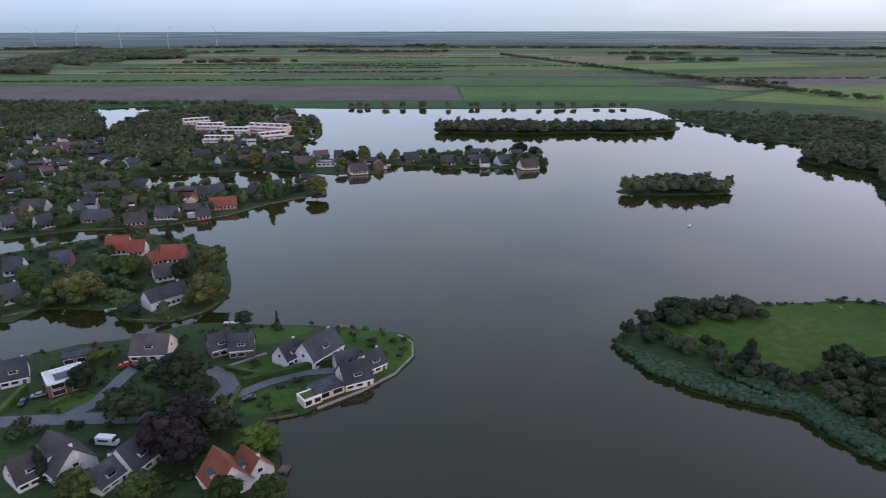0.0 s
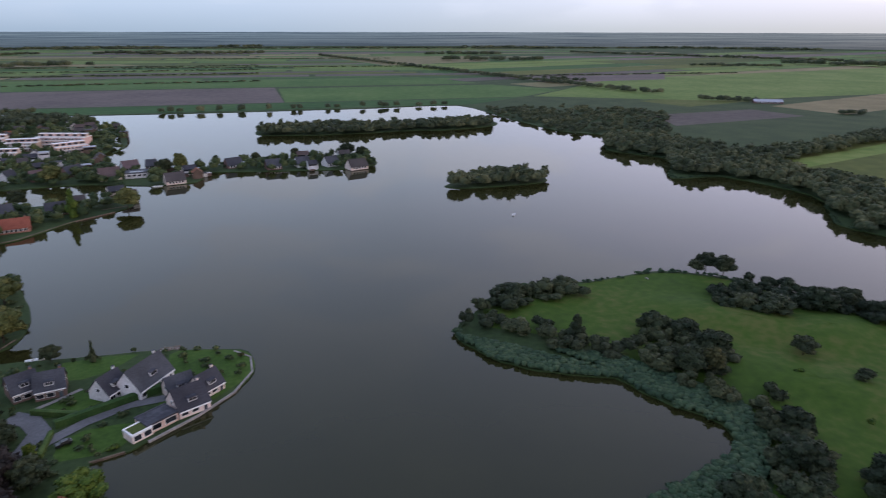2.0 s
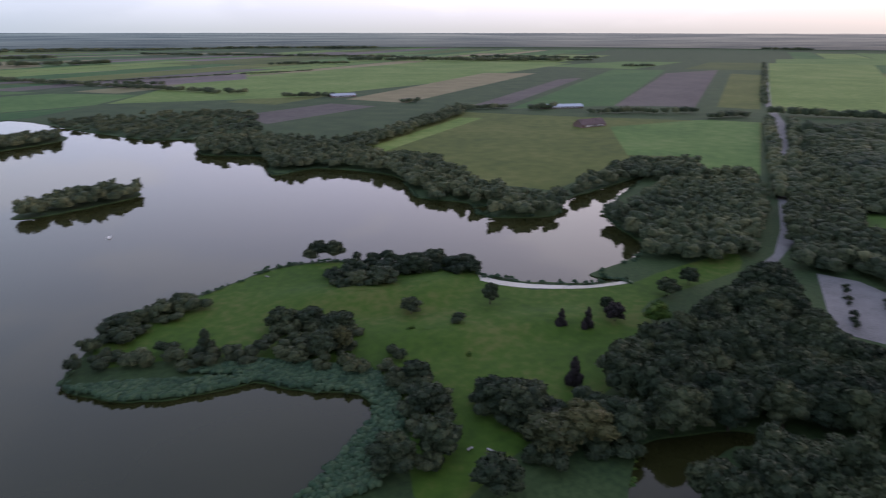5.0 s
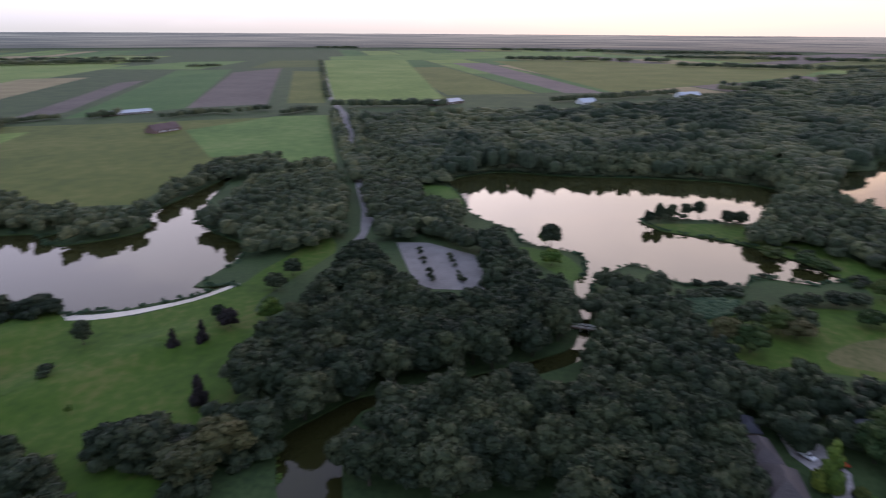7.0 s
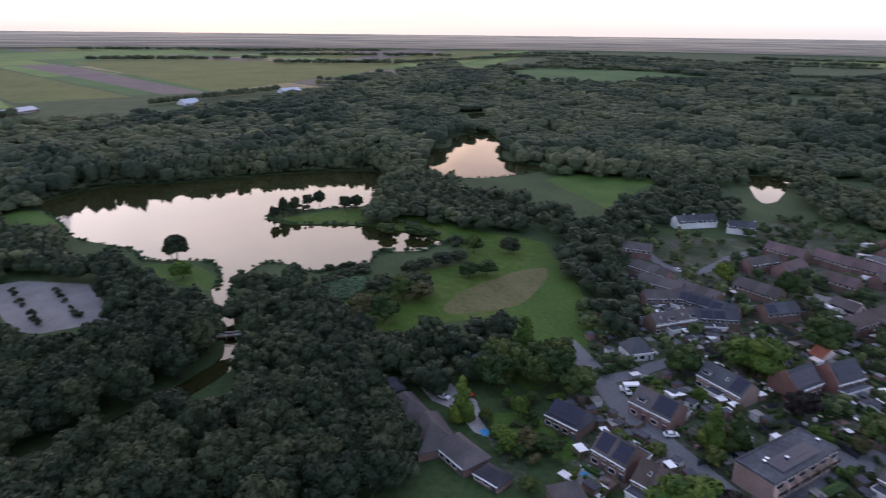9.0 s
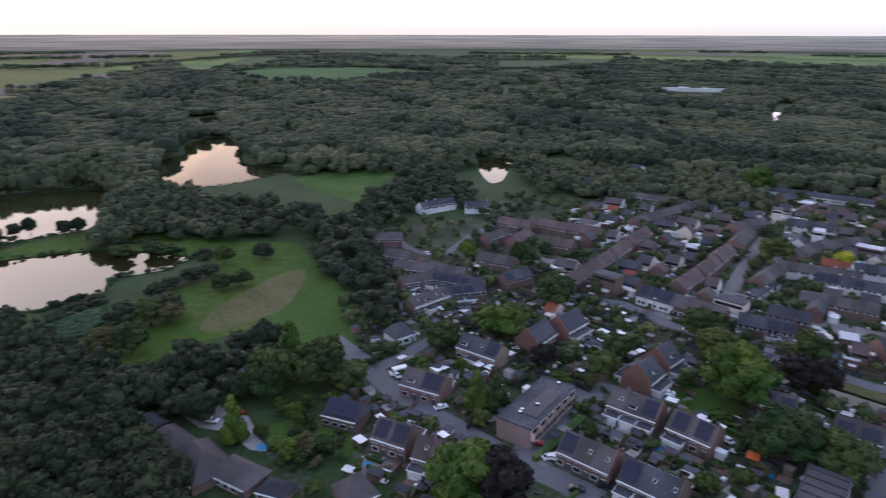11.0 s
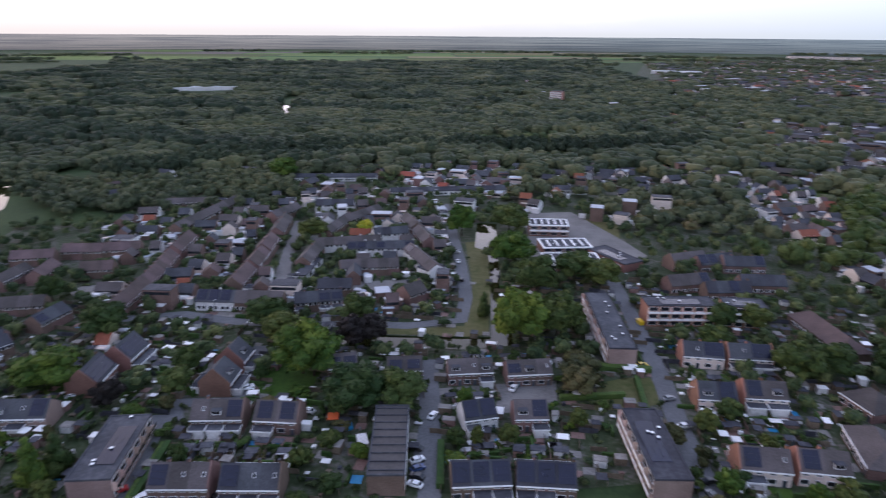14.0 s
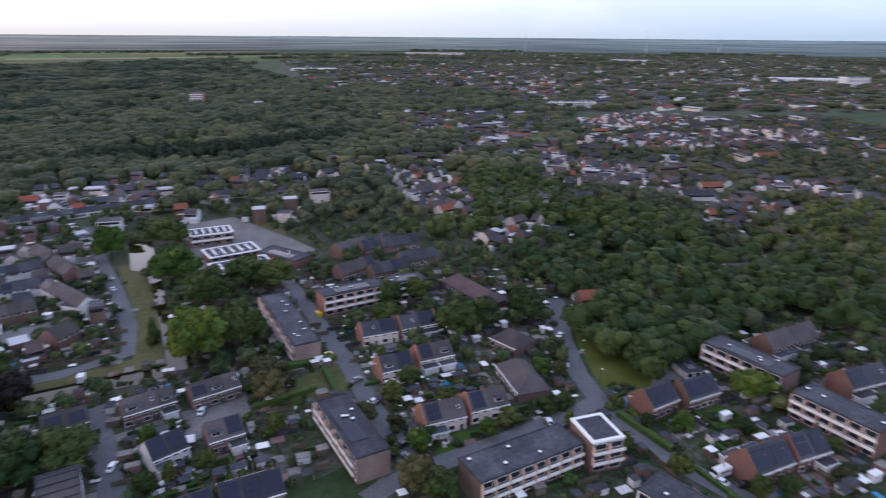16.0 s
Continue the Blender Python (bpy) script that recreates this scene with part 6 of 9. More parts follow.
terrace(-328.6, 532.2, -316.5, 539.3, "V", 1, "dark", "white", 10, 2.56, 8, "", "")
terrace(-289.7, 531.1, -279.7, 540.8, "V", 1, "dark", "white", 10, 3.36, 9, "", "")
terrace(-260.0, 515.8, -256.3, 524.1, "V", 1, "dark", "white", 10, 2.56, 8, "", "")
terrace(-241.2, 515.4, -232.3, 521.6, "V", 1, "redbrown", "brick", 10, 2.56, 8, "", "")
terrace(-222.2, 528.1, -214.0, 539.9, "V", 1, "dark", "brick", 10, 2.56, 8, "", "")
terrace(-191.6, 513.3, -178.2, 519.9, "V", 1, "redbrown", "pinkwhite", 12, 3.2, 9, "", "")
terrace(-185.2, 546.0, -174.5, 552.9, "V", 1, "redbrown", "white", 11, 2.72, 8, "", "")
block(-175.0, 521.3, -159.1, 525.6, 1, "flat", "white", 14, 4, "")
terrace(-167.8, 556.4, -162.7, 557.0, "V", 1, "dark", "brick", 10, 2.56, 7, "", "")
terrace(-138.9, 493.4, -126.5, 499.5, "V", 1, "brown", "pinkwhite", 12, 2.72, 8, "", "")
terrace(-104.4, 547.2, -93.1, 553.9, "V", 1, "dark", "brick", 11, 2.72, 8, "", "")
terrace(-71.0, 537.8, -59.4, 541.7, "V", 1, "dark", "brick", 11, 2.72, 8, "", "")
terrace(-47.6, 545.7, -37.2, 549.6, "V", 1, "dark", "white", 11, 2.88, 8, "", "")
terrace(-23.3, 543.3, -14.0, 549.7, "V", 1, "dark", "white", 11, 2.88, 8, "", "")
terrace(-4.1, 528.0, 9.8, 534.5, "V", 1, "brown", "pinkwhite", 12, 2.72, 8, "", "")
terrace(-445.7, 507.5, -452.5, 529.3, "V", 1, "dark", "white", 10, 2.88, 8, "", "")
terrace(-436.9, 525.4, -437.8, 543.3, "V", 1, "brown", "pinkwhite", 11, 2.88, 9, "", "")
terrace(-504.9, 614.2, -498.4, 626.8, "V", 1, "dark", "white", 10, 2.88, 8, "", "")
terrace(-443.0, 561.3, -420.3, 570.4, "V", 1, "redbrown", "white", 10, 2.88, 8, "", "")
terrace(-419.1, 472.3, -419.0, 484.5, "V", 1, "dark", "white", 10, 2.88, 8, "", "")
terrace(-385.5, 426.3, -378.2, 437.2, "V", 1, "dark", "white", 10, 2.88, 8, "", "")
terrace(-377.5, 454.3, -373.2, 461.5, "V", 1, "redbrown", "white", 10, 2.88, 8, "", "")
block(-376.4, 678.2, -354.8, 694.7, 5, "terrace", "pink", 16, 13, "b")
block(-356.5, 670.9, -328.7, 674.0, 5, "terrace", "pink", 14, 10, "b")
block(-320.1, 655.2, -293.1, 658.3, 5, "terrace", "pink", 14, 8, "b")
block(-319.5, 611.4, -292.4, 614.5, 5, "terrace", "pink", 14, 6, "b")
block(-300.9, 677.2, -253.3, 669.7, 6, "terrace", "pink", 14, 10, "b")
block(-268.6, 629.0, -248.1, 646.4, 5, "terrace", "pink", 14, 7, "b")
terrace(767.7, 609.1, 819.0, 573.1, "V", 1, "barn", "brick", 16, 3, 6, "", "")
terrace(645.4, 455.3, 681.2, 446.3, "V", 1, "redbrown", "brick", 16, 3.2, 9, "", "")
terrace(997.3, 207.8, 1051.4, 175.9, "V", 1, "barn", "brick", 20, 4, 8, "", "")
terrace(632.3, 957.9, 671.5, 942.3, "V", 1, "barn", "brick", 16, 3, 6, "", "")
terrace(1077.7, -16.4, 1093.0, -39.0, "V", 1, "barn", "white", 18, 3.2, 9, "", "")
terrace(1238.2, -191.4, 1259.8, -228.7, "V", 1, "barn", "white", 18, 3.2, 9, "", "")
block(618.7, -1248.0, 512.9, -1303.2, 1, "barn", "white", 30, 7, "")
block(-1547.3, -1190.4, -1676.0, -1098.1, 1, "barn", "white", 50, 9, "")
block(-1531.3, -986.6, -1584.9, -968.3, 1, "flat", "white", 30, 24, "")
block(-1241.7, -1143.0, -1328.7, -1072.3, 1, "flat", "redbrick", 40, 9, "")
block(-613.3, -875.7, -692.7, -854.1, 4, "rim", "white", 22, 9, "b")
block(-100.3, -1097.5, -117.9, -1090.7, 3, "flat", "orange", 15, 22, "b")
block(-485.6, -2058.6, -617.6, -2018.1, 1, "barn", "white", 40, 8, "")
block(-1414.3, -3329.2, -1676.6, -3175.6, 1, "flat", "pinkwhite", 60, 20, "")
block(-1871.9, -2451.6, -2121.7, -2253.7, 1, "barn", "white", 60, 9, "")
block(-54.7, -1533.5, -92.5, -1520.0, 3, "flat", "orange", 15, 10, "")
block(-700.3, -1196.7, -739.7, -1182.2, 1, "flat", "redbrick", 20, 10, "")

# ---- cars ----


def car_mesh(col):
    def make():
        prof = [(-2.1, 0.35), (-2.15, 0.75), (-1.9, 0.95), (-1.05, 1.02), (-0.45, 1.45), (1.05, 1.48), (1.85, 1.0), (2.12, 0.9), (2.15, 0.35)]
        v, f = [], []
        for x, z in prof:
            wd = 0.88 if z < 1.1 else 0.72
            v += [(x, -wd, z), (x, wd, z)]
        n = len(prof)
        f = [(2 * k, 2 * k + 1, 2 * k + 3, 2 * k + 2) for k in range(n - 1)] + [(2 * n - 2, 2 * n - 1, 1, 0)]
        f += [tuple(2 * k for k in range(n)), tuple(2 * k + 1 for k in range(n - 1, -1, -1))]
        return v, f, None
    return cached(("car_body", col), make, ("car_" + col,))


def car(x, y, deg, col):
    key = ("car", col)
    if key in PROTOS:
        ob = copy_thing(PROTOS[key], Matrix())
    else:
        ob = new("car")
        tagged(ob, {"white": "white", "black": "black", "grey": "grey", "red": "red", "blue": "dark blue", "yellow": "yellow"}[col] + " parked car on the street", "car", "parked cars")
        hung("body", car_mesh(col), ob)
        hung("windscreen", cached(("windscreen",), lambda: ([(-1.08, -0.74, 1.06), (-1.08, 0.74, 1.06), (-0.50, 0.64, 1.45), (-0.50, -0.64, 1.45)], [(0, 3, 2, 1)], None), ("glass",)), ob, (-0.02, 0, 0.02))
        hung("rear_window", cached(("rear_window",), lambda: ([(1.80, -0.70, 1.06), (1.80, 0.70, 1.06), (1.12, 0.64, 1.46), (1.12, -0.64, 1.46)], [(0, 1, 2, 3)], None), ("glass",)), ob, (0.02, 0, 0.02))
        for s in (-1, 1):
            hung("side_window", cached(("side_window",), lambda: boxes((-0.75, -0.02, 1.08, 1.35, 0.02, 1.38, 0)), ("glass",)), ob, (0, s * 0.82, 0))
        bm = bmesh.new()
        bmesh.ops.create_cone(bm, cap_ends=True, segments=12, radius1=0.32, radius2=0.32, depth=0.22, matrix=pose(0, 0, 0, 90))
        me = bpy.data.meshes.new("wheel")
        bm.to_mesh(me)
        bm.free()
        me.materials.append(M["rubber"])
        for wx in (-1.35, 1.35):
            for wy in (-0.8, 0.8):
                hung("wheel", me, ob, (wx, wy, 0.32))
        PROTOS[key] = ob
    ob.matrix_basis = pose(x, y, 0.22, 0, 0, deg)


car(121.8, -123.0, 70, "white")
car(129.1, -170.4, 35, "white")
car(98.9, -127.9, 35, "black")
car(100.0, -132.8, 70, "grey")
car(100.6, -137.2, 110, "black")
car(100.8, -142.1, 35, "black")
car(101.3, -151.1, 160, "grey")
car(90.2, -128.9, 35, "red")
car(82.4, -127.0, 20, "white")
car(71.0, -120.7, 35, "black")
car(77.2, -178.8, 20, "white")
car(52.5, -168.2, 160, "white")
car(162.3, -77.1, 110, "red")
car(75.9, -180.2, 35, "white")
car(78.8, -188.7, 70, "grey")
car(83.5, -126.5, 70, "white")
car(17.7, -152.6, 160, "black")
car(16.7, -147.2, 35, "white")
car(16.2, -143.6, 35, "blue")
car(16.0, -140.4, 160, "black")
car(16.2, -137.2, 160, "white")
car(14.3, -168.9, 70, "white")
car(-10.5, -187.0, 70, "white")
car(-5.6, -171.7, 70, "white")
car(66.6, -127.0, 35, "black")
car(64.7, -128.1, 160, "black")
car(-60.4, -169.6, 20, "white")
car(-59.7, -184.7, 20, "grey")
car(-104.0, -136.0, 70, "white")
car(-142.3, -183.4, 35, "white")
car(-60.1, -144.8, 20, "black")
car(-58.9, -139.1, 110, "grey")
car(-55.9, -206.2, 20, "yellow")
car(-128.7, -94.2, 110, "white")
car(-133.4, -90.5, 160, "black")
car(-121.8, -169.4, 35, "grey")
car(-135.5, -176.5, 160, "grey")
car(229.4, -221.2, 160, "white")
car(211.9, -234.8, 160, "white")
car(200.0, -225.1, 35, "white")
car(184.4, -256.2, 160, "white")
car(171.6, -262.8, 70, "grey")
car(166.5, -247.3, 110, "white")
car(178.1, -293.7, 20, "white")
car(171.7, -294.7, 20, "white")
car(132.8, -243.5, 70, "white")
car(176.9, -215.9, 160, "white")
car(150.6, -283.0, 70, "white")
car(113.8, -333.8, 110, "white")
car(15.7, -323.3, 160, "white")
car(13.9, -308.5, 110, "white")
car(11.7, -282.1, 160, "black")
car(-134.4, 180.8, 35, "red")
car(-129.9, 180.1, 160, "black")
car(-83.6, 165.4, 35, "black")
car(-152.1, 154.8, 110, "black")
car(-150.3, 159.2, 35, "grey")
car(165.0, -69.8, 35, "white")
car(146.2, -126.4, 160, "white")

# ---- single trees ----
TREE_LABELS = dict(linden="leafy green town tree with a full crown", leaf="leafy dark green broadleaf tree", lime="fresh green broadleaf tree with a full crown", copper="dark copper-leaved tree", autumn="tree with yellowing leaves", willow="yellow-green willow by the water", yellow="bright yellow-leaved tree")


def one_tree(x, y, h, w, style, mat):
    if style == "bush":
        bush(x, y, h, w, mat)
    else:
        tree(x, y, h * 1.15, w * 1.1, style, mat, label=TREE_LABELS[mat] + (", narrow and pointed" if style == "cone" else " in the open"))
    PLANTED.append((x, y))


def bush(x, y, h, w, mat="leaf"):
    ob = new("bush", crown_mesh("bush", mat, rng.randrange(5)))
    ob.location, ob.scale = (x, y, 0), (w, w, h)
    ob.rotation_euler = (0, 0, rng.uniform(0, 6.28))
    tagged(ob, "rounded green leafy garden bush" if mat != "autumn" else "rounded yellowing leafy garden bush", "bush", "bushes")


PLANTED = []
one_tree(60.9, -191.9, 17, 17, "round", "lime")
one_tree(38.9, -172.7, 13, 20, "round", "linden")
one_tree(24.5, -173.7, 12, 15, "round", "linden")
one_tree(84.7, -226.0, 12, 15, "round", "linden")
one_tree(49.3, -229.6, 13, 13, "round", "linden")
one_tree(41.5, -215.2, 11, 11, "round", "copper")
one_tree(-14.0, -222.4, 19, 19, "round", "lime")
one_tree(-28.6, -226.8, 17, 17, "round", "linden")
one_tree(-22.9, -267.1, 18, 18, "round", "linden")
one_tree(-13.0, -304.5, 17, 19, "round", "lime")
one_tree(14.2, -354.7, 17, 17, "round", "lime")
one_tree(-13.7, -362.9, 16, 19, "round", "linden")
one_tree(68.8, -348.8, 9, 10, "round", "yellow")
one_tree(97.3, -339.5, 11, 15, "round", "linden")
one_tree(158.8, -484.1, 18, 22, "round", "lime")
one_tree(-31.3, -184.7, 10, 11, "round", "autumn")
one_tree(-33.1, -203.8, 9, 10, "bush", "autumn")
one_tree(-84.5, -219.8, 10, 11, "round", "linden")
one_tree(-106.1, -201.0, 13, 15, "round", "linden")
one_tree(-141.7, -208.4, 11, 12, "round", "linden")
one_tree(-0.0, -243.6, 9, 7, "cone", "linden")
one_tree(-46.7, -216.5, 8, 6, "bush", "lime")
one_tree(-42.2, -287.7, 14, 18, "round", "linden")
one_tree(-53.2, -280.0, 13, 15, "round", "linden")
one_tree(-117.9, -203.8, 12, 15, "round", "linden")
one_tree(-108.4, -202.6, 10, 11, "round", "linden")
one_tree(-137.3, -200.6, 12, 14, "round", "linden")
one_tree(-93.5, -240.2, 10, 11, "round", "linden")
one_tree(-106.0, -241.3, 10, 11, "round", "linden")
one_tree(-55.9, -125.5, 10, 9, "round", "autumn")
one_tree(-59.3, -119.3, 8, 9, "round", "linden")
one_tree(-128.5, -134.9, 5, 7, "bush", "linden")
one_tree(-152.4, -149.6, 11, 12, "round", "linden")
one_tree(-171.9, -119.9, 9, 13, "round", "lime")
one_tree(-61.0, -153.4, 7, 6, "bush", "autumn")
one_tree(-55.4, -144.0, 7, 7, "bush", "linden")
one_tree(-93.7, -142.8, 6, 9, "bush", "linden")
one_tree(-105.6, -142.2, 6, 9, "bush", "linden")
one_tree(-109.9, -133.4, 5, 5, "bush", "lime")
one_tree(-68.9, -146.5, 6, 8, "bush", "linden")
one_tree(-149.3, -126.9, 7, 7, "round", "copper")
one_tree(-32.5, -191.7, 10, 13, "round", "autumn")
one_tree(138.9, -174.2, 13, 19, "round", "lime")
one_tree(142.3, -211.8, 13, 16, "round", "linden")
one_tree(88.4, -97.9, 15, 18, "round", "lime")
one_tree(80.6, -101.5, 15, 16, "round", "copper")
one_tree(113.2, -129.6, 12, 9, "cone", "lime")
one_tree(148.5, -151.8, 9, 10, "round", "linden")
one_tree(130.4, -157.7, 9, 8, "bush", "lime")
one_tree(114.1, -165.5, 9, 9, "round", "copper")
one_tree(158.9, -107.7, 12, 11, "round", "linden")
one_tree(180.0, -108.4, 13, 7, "cone", "lime")
one_tree(169.0, -92.6, 12, 9, "cone", "linden")
one_tree(150.7, -110.8, 9, 12, "round", "linden")
one_tree(150.9, -70.0, 13, 8, "cone", "lime")
one_tree(160.5, -101.1, 11, 10, "round", "linden")
one_tree(209.6, -230.1, 9, 9, "round", "lime")
one_tree(184.9, -242.9, 11, 12, "round", "linden")
one_tree(56.6, -190.3, 16, 18, "round", "lime")
one_tree(47.4, -213.5, 11, 13, "round", "copper")
one_tree(75.1, -212.8, 12, 14, "round", "linden")
one_tree(99.2, -188.7, 9, 10, "round", "linden")
one_tree(182.6, -108.2, 12, 8, "cone", "lime")
one_tree(149.4, -150.9, 10, 10, "round", "linden")
one_tree(109.9, -135.0, 10, 9, "cone", "linden")
one_tree(97.0, -175.3, 9, 10, "round", "linden")
one_tree(184.6, 169.3, 9, 7, "round", "leaf")
one_tree(194.3, 127.1, 8, 6, "cone", "copper")
one_tree(187.9, 134.9, 7, 5, "cone", "copper")
one_tree(207.5, 123.6, 8, 7, "round", "copper")
one_tree(217.7, 111.2, 9, 9, "round", "lime")
one_tree(156.0, 105.8, 9, 6, "cone", "copper")
one_tree(128.6, 115.3, 9, 13, "round", "leaf")
one_tree(130.5, 105.7, 11, 14, "round", "leaf")
one_tree(123.6, 90.0, 10, 14, "round", "autumn")
one_tree(134.0, 85.6, 11, 15, "round", "autumn")
one_tree(142.6, 79.5, 11, 14, "round", "leaf")
one_tree(154.0, 184.4, 7, 9, "round", "leaf")
one_tree(160.7, 164.0, 6, 9, "bush", "leaf")
one_tree(114.9, 177.0, 9, 7, "round", "autumn")
one_tree(108.7, 208.3, 8, 11, "round", "leaf")
one_tree(117.4, 201.4, 8, 11, "round", "leaf")
one_tree(123.4, 190.5, 8, 10, "round", "leaf")
one_tree(108.2, 178.9, 9, 12, "round", "leaf")
one_tree(77.8, 206.9, 9, 8, "cone", "leaf")
one_tree(142.3, 171.1, 4, 3, "bush", "lime")
one_tree(143.8, 141.8, 4, 3, "bush", "lime")
one_tree(111.1, 127.0, 9, 11, "round", "leaf")
one_tree(100.1, 110.7, 10, 13, "round", "leaf")
one_tree(86.3, 113.0, 10, 12, "round", "leaf")
one_tree(119.8, 141.6, 8, 9, "round", "leaf")
one_tree(100.6, 88.8, 9, 12, "round", "leaf")
one_tree(265.8, 122.4, 8, 8, "round", "leaf")
one_tree(247.2, 122.9, 8, 8, "round", "leaf")
one_tree(214.9, 132.4, 6, 5, "round", "leaf")
one_tree(68.2, 218.6, 7, 9, "bush", "leaf")
one_tree(56.3, 218.9, 6, 11, "bush", "leaf")
one_tree(90.8, 194.0, 7, 11, "bush", "leaf")
one_tree(99.4, 180.5, 7, 11, "bush", "leaf")
one_tree(126.1, 160.1, 7, 9, "bush", "leaf")
one_tree(155.8, 223.6, 7, 12, "round", "leaf")
one_tree(165.0, 217.5, 8, 14, "round", "leaf")
one_tree(186.2, 219.0, 9, 14, "round", "leaf")
one_tree(200.0, 220.2, 8, 12, "round", "leaf")
one_tree(205.1, 207.9, 7, 12, "round", "leaf")
one_tree(205.8, 201.0, 6, 8, "round", "leaf")
one_tree(149.2, 226.7, 6, 10, "bush", "leaf")
one_tree(164.7, 269.3, 8, 9, "round", "leaf")
one_tree(169.1, 261.5, 9, 10, "round", "leaf")
one_tree(158.5, 266.9, 6, 7, "round", "leaf")
one_tree(335.7, 7.4, 10, 8, "round", "lime")
one_tree(304.9, 3.4, 8, 9, "round", "lime")
one_tree(-108.0, 169.0, 12, 14, "round", "leaf")
one_tree(-115.1, 150.6, 10, 12, "round", "leaf")
one_tree(-93.3, 146.3, 11, 13, "round", "copper")
one_tree(-94.2, 137.1, 12, 14, "round", "copper")
one_tree(-86.5, 132.5, 11, 11, "round", "copper")
one_tree(-84.4, 147.3, 8, 9, "round", "leaf")
one_tree(-70.2, 141.3, 7, 11, "round", "lime")
one_tree(-90.7, 117.6, 8, 10, "round", "linden")
one_tree(-99.3, 165.0, 8, 8, "round", "leaf")
one_tree(-138.8, 165.2, 8, 8, "round", "leaf")
one_tree(-107.1, 216.4, 6, 6, "round", "leaf")
one_tree(-92.6, 214.1, 7, 2.6, "cone", "leaf")
one_tree(-144.0, 183.3, 6, 10, "bush", "lime")
one_tree(-130.3, 233.8, 13, 14, "round", "willow")
one_tree(-147.6, 271.9, 11, 12, "round", "willow")
one_tree(-152.4, 256.7, 10, 10, "round", "leaf")
one_tree(-181.0, 260.4, 10, 13, "round", "linden")
one_tree(-187.4, 232.9, 11, 18, "round", "willow")
one_tree(-212.4, 236.1, 10, 13, "round", "linden")
one_tree(-156.8, 219.3, 7, 12, "bush", "leaf")
one_tree(-137.4, 232.9, 8, 9, "bush", "willow")
one_tree(-143.9, 422.9, 12, 15, "round", "willow")
one_tree(-171.2, 408.5, 15, 9, "cone", "lime")
one_tree(-212.2, 431.6, 12, 10, "round", "leaf")
one_tree(-221.1, 504.8, 13, 13, "round", "willow")
one_tree(-136.6, 533.7, 15, 12, "round", "willow")
one_tree(-147.5, 527.5, 12, 12, "round", "leaf")
one_tree(-115.0, 561.9, 8, 5, "round", "leaf")
one_tree(-83.0, 571.0, 8, 7, "round", "leaf")
one_tree(-50.7, 583.0, 9, 7, "round", "leaf")
one_tree(-4.5, 588.4, 11, 12, "round", "leaf")
one_tree(8.2, 576.2, 10, 10, "round", "leaf")
one_tree(-28.8, 558.8, 7, 7, "round", "leaf")
one_tree(-105.1, 549.9, 6, 8, "bush", "leaf")
one_tree(-192.9, 314.7, 9, 5, "cone", "leaf")
one_tree(-70.1, 120.1, 7, 9, "round", "linden")
one_tree(-59.6, 122.4, 7, 8, "round", "linden")
one_tree(-107.7, 118.5, 7, 8, "round", "linden")
one_tree(-121.2, 123.2, 9, 4, "cone", "leaf")
one_tree(-139.7, 139.2, 7, 10, "bush", "leaf")
one_tree(-42.8, 210.7, 3, 3, "bush", "autumn")
one_tree(314.4, 72.8, 2.9, 4.2, "bush", "leaf")
one_tree(307.6, 70.4, 3.1, 4.5, "bush", "leaf")
one_tree(300.6, 67.7, 3.0, 4.5, "bush", "leaf")
one_tree(294.4, 65.5, 2.0, 3.7, "bush", "leaf")
one_tree(283.2, 60.8, 3.3, 4.0, "bush", "leaf")
one_tree(278.9, 59.3, 3.3, 3.2, "bush", "leaf")
one_tree(275.4, 57.9, 2.7, 3.4, "bush", "leaf")
one_tree(271.4, 56.4, 2.8, 3.9, "bush", "leaf")
one_tree(309.6, 55.7, 2.0, 3.3, "bush", "leaf")
one_tree(304.1, 53.7, 2.4, 4.5, "bush", "leaf")
one_tree(298.7, 52.0, 3.1, 3.3, "bush", "leaf")
one_tree(293.6, 50.1, 3.1, 3.2, "bush", "leaf")
one_tree(283.9, 46.6, 2.9, 3.2, "bush", "leaf")
one_tree(280.4, 45.4, 2.0, 4.4, "bush", "leaf")
one_tree(277.8, 44.2, 2.3, 3.3, "bush", "leaf")
one_tree(274.4, 43.0, 3.4, 4.4, "bush", "leaf")
one_tree(167.8, -106.6, 11, 11, "round", "linden")
one_tree(169.6, -115.9, 10, 11, "round", "linden")
one_tree(169.1, -96.7, 11, 12, "round", "linden")
one_tree(165.9, -86.9, 11, 12, "round", "linden")
one_tree(176.8, -94.6, 10, 11, "round", "linden")
one_tree(158.6, -126.5, 4, 6, "bush", "linden")

# ---- gardens, sheds and hedges of the near rows ----


def shed(x, y, deg, L, w, h, mat):
    key = ("shed", L, w, h, mat)
    if key in PROTOS:
        ob = copy_thing(PROTOS[key], Matrix())
    else:
        ob = tagged(new("garden_shed"), "small flat-roofed garden shed behind a house", "shed", "garden sheds")
        hung("wall", cached(("shed_wall", L, w, h, mat), lambda: boxes((-L / 2, -w / 2, 0, L / 2, w / 2, h, 0)), (mat,)), ob)
        hung("roof", cached(("shed_roof", L, w, h), lambda: boxes((-L / 2 - 0.15, -w / 2 - 0.15, h, L / 2 + 0.15, w / 2 + 0.15, h + 0.18, 0)), ("flat",)), ob)
        hung("door", cached(("door",), None, ()), ob, (L * 0.2, -w / 2 - 0.03, 0))
        PROTOS[key] = ob
    ob.matrix_basis = pose(x, y, 0, 0, 0, deg)


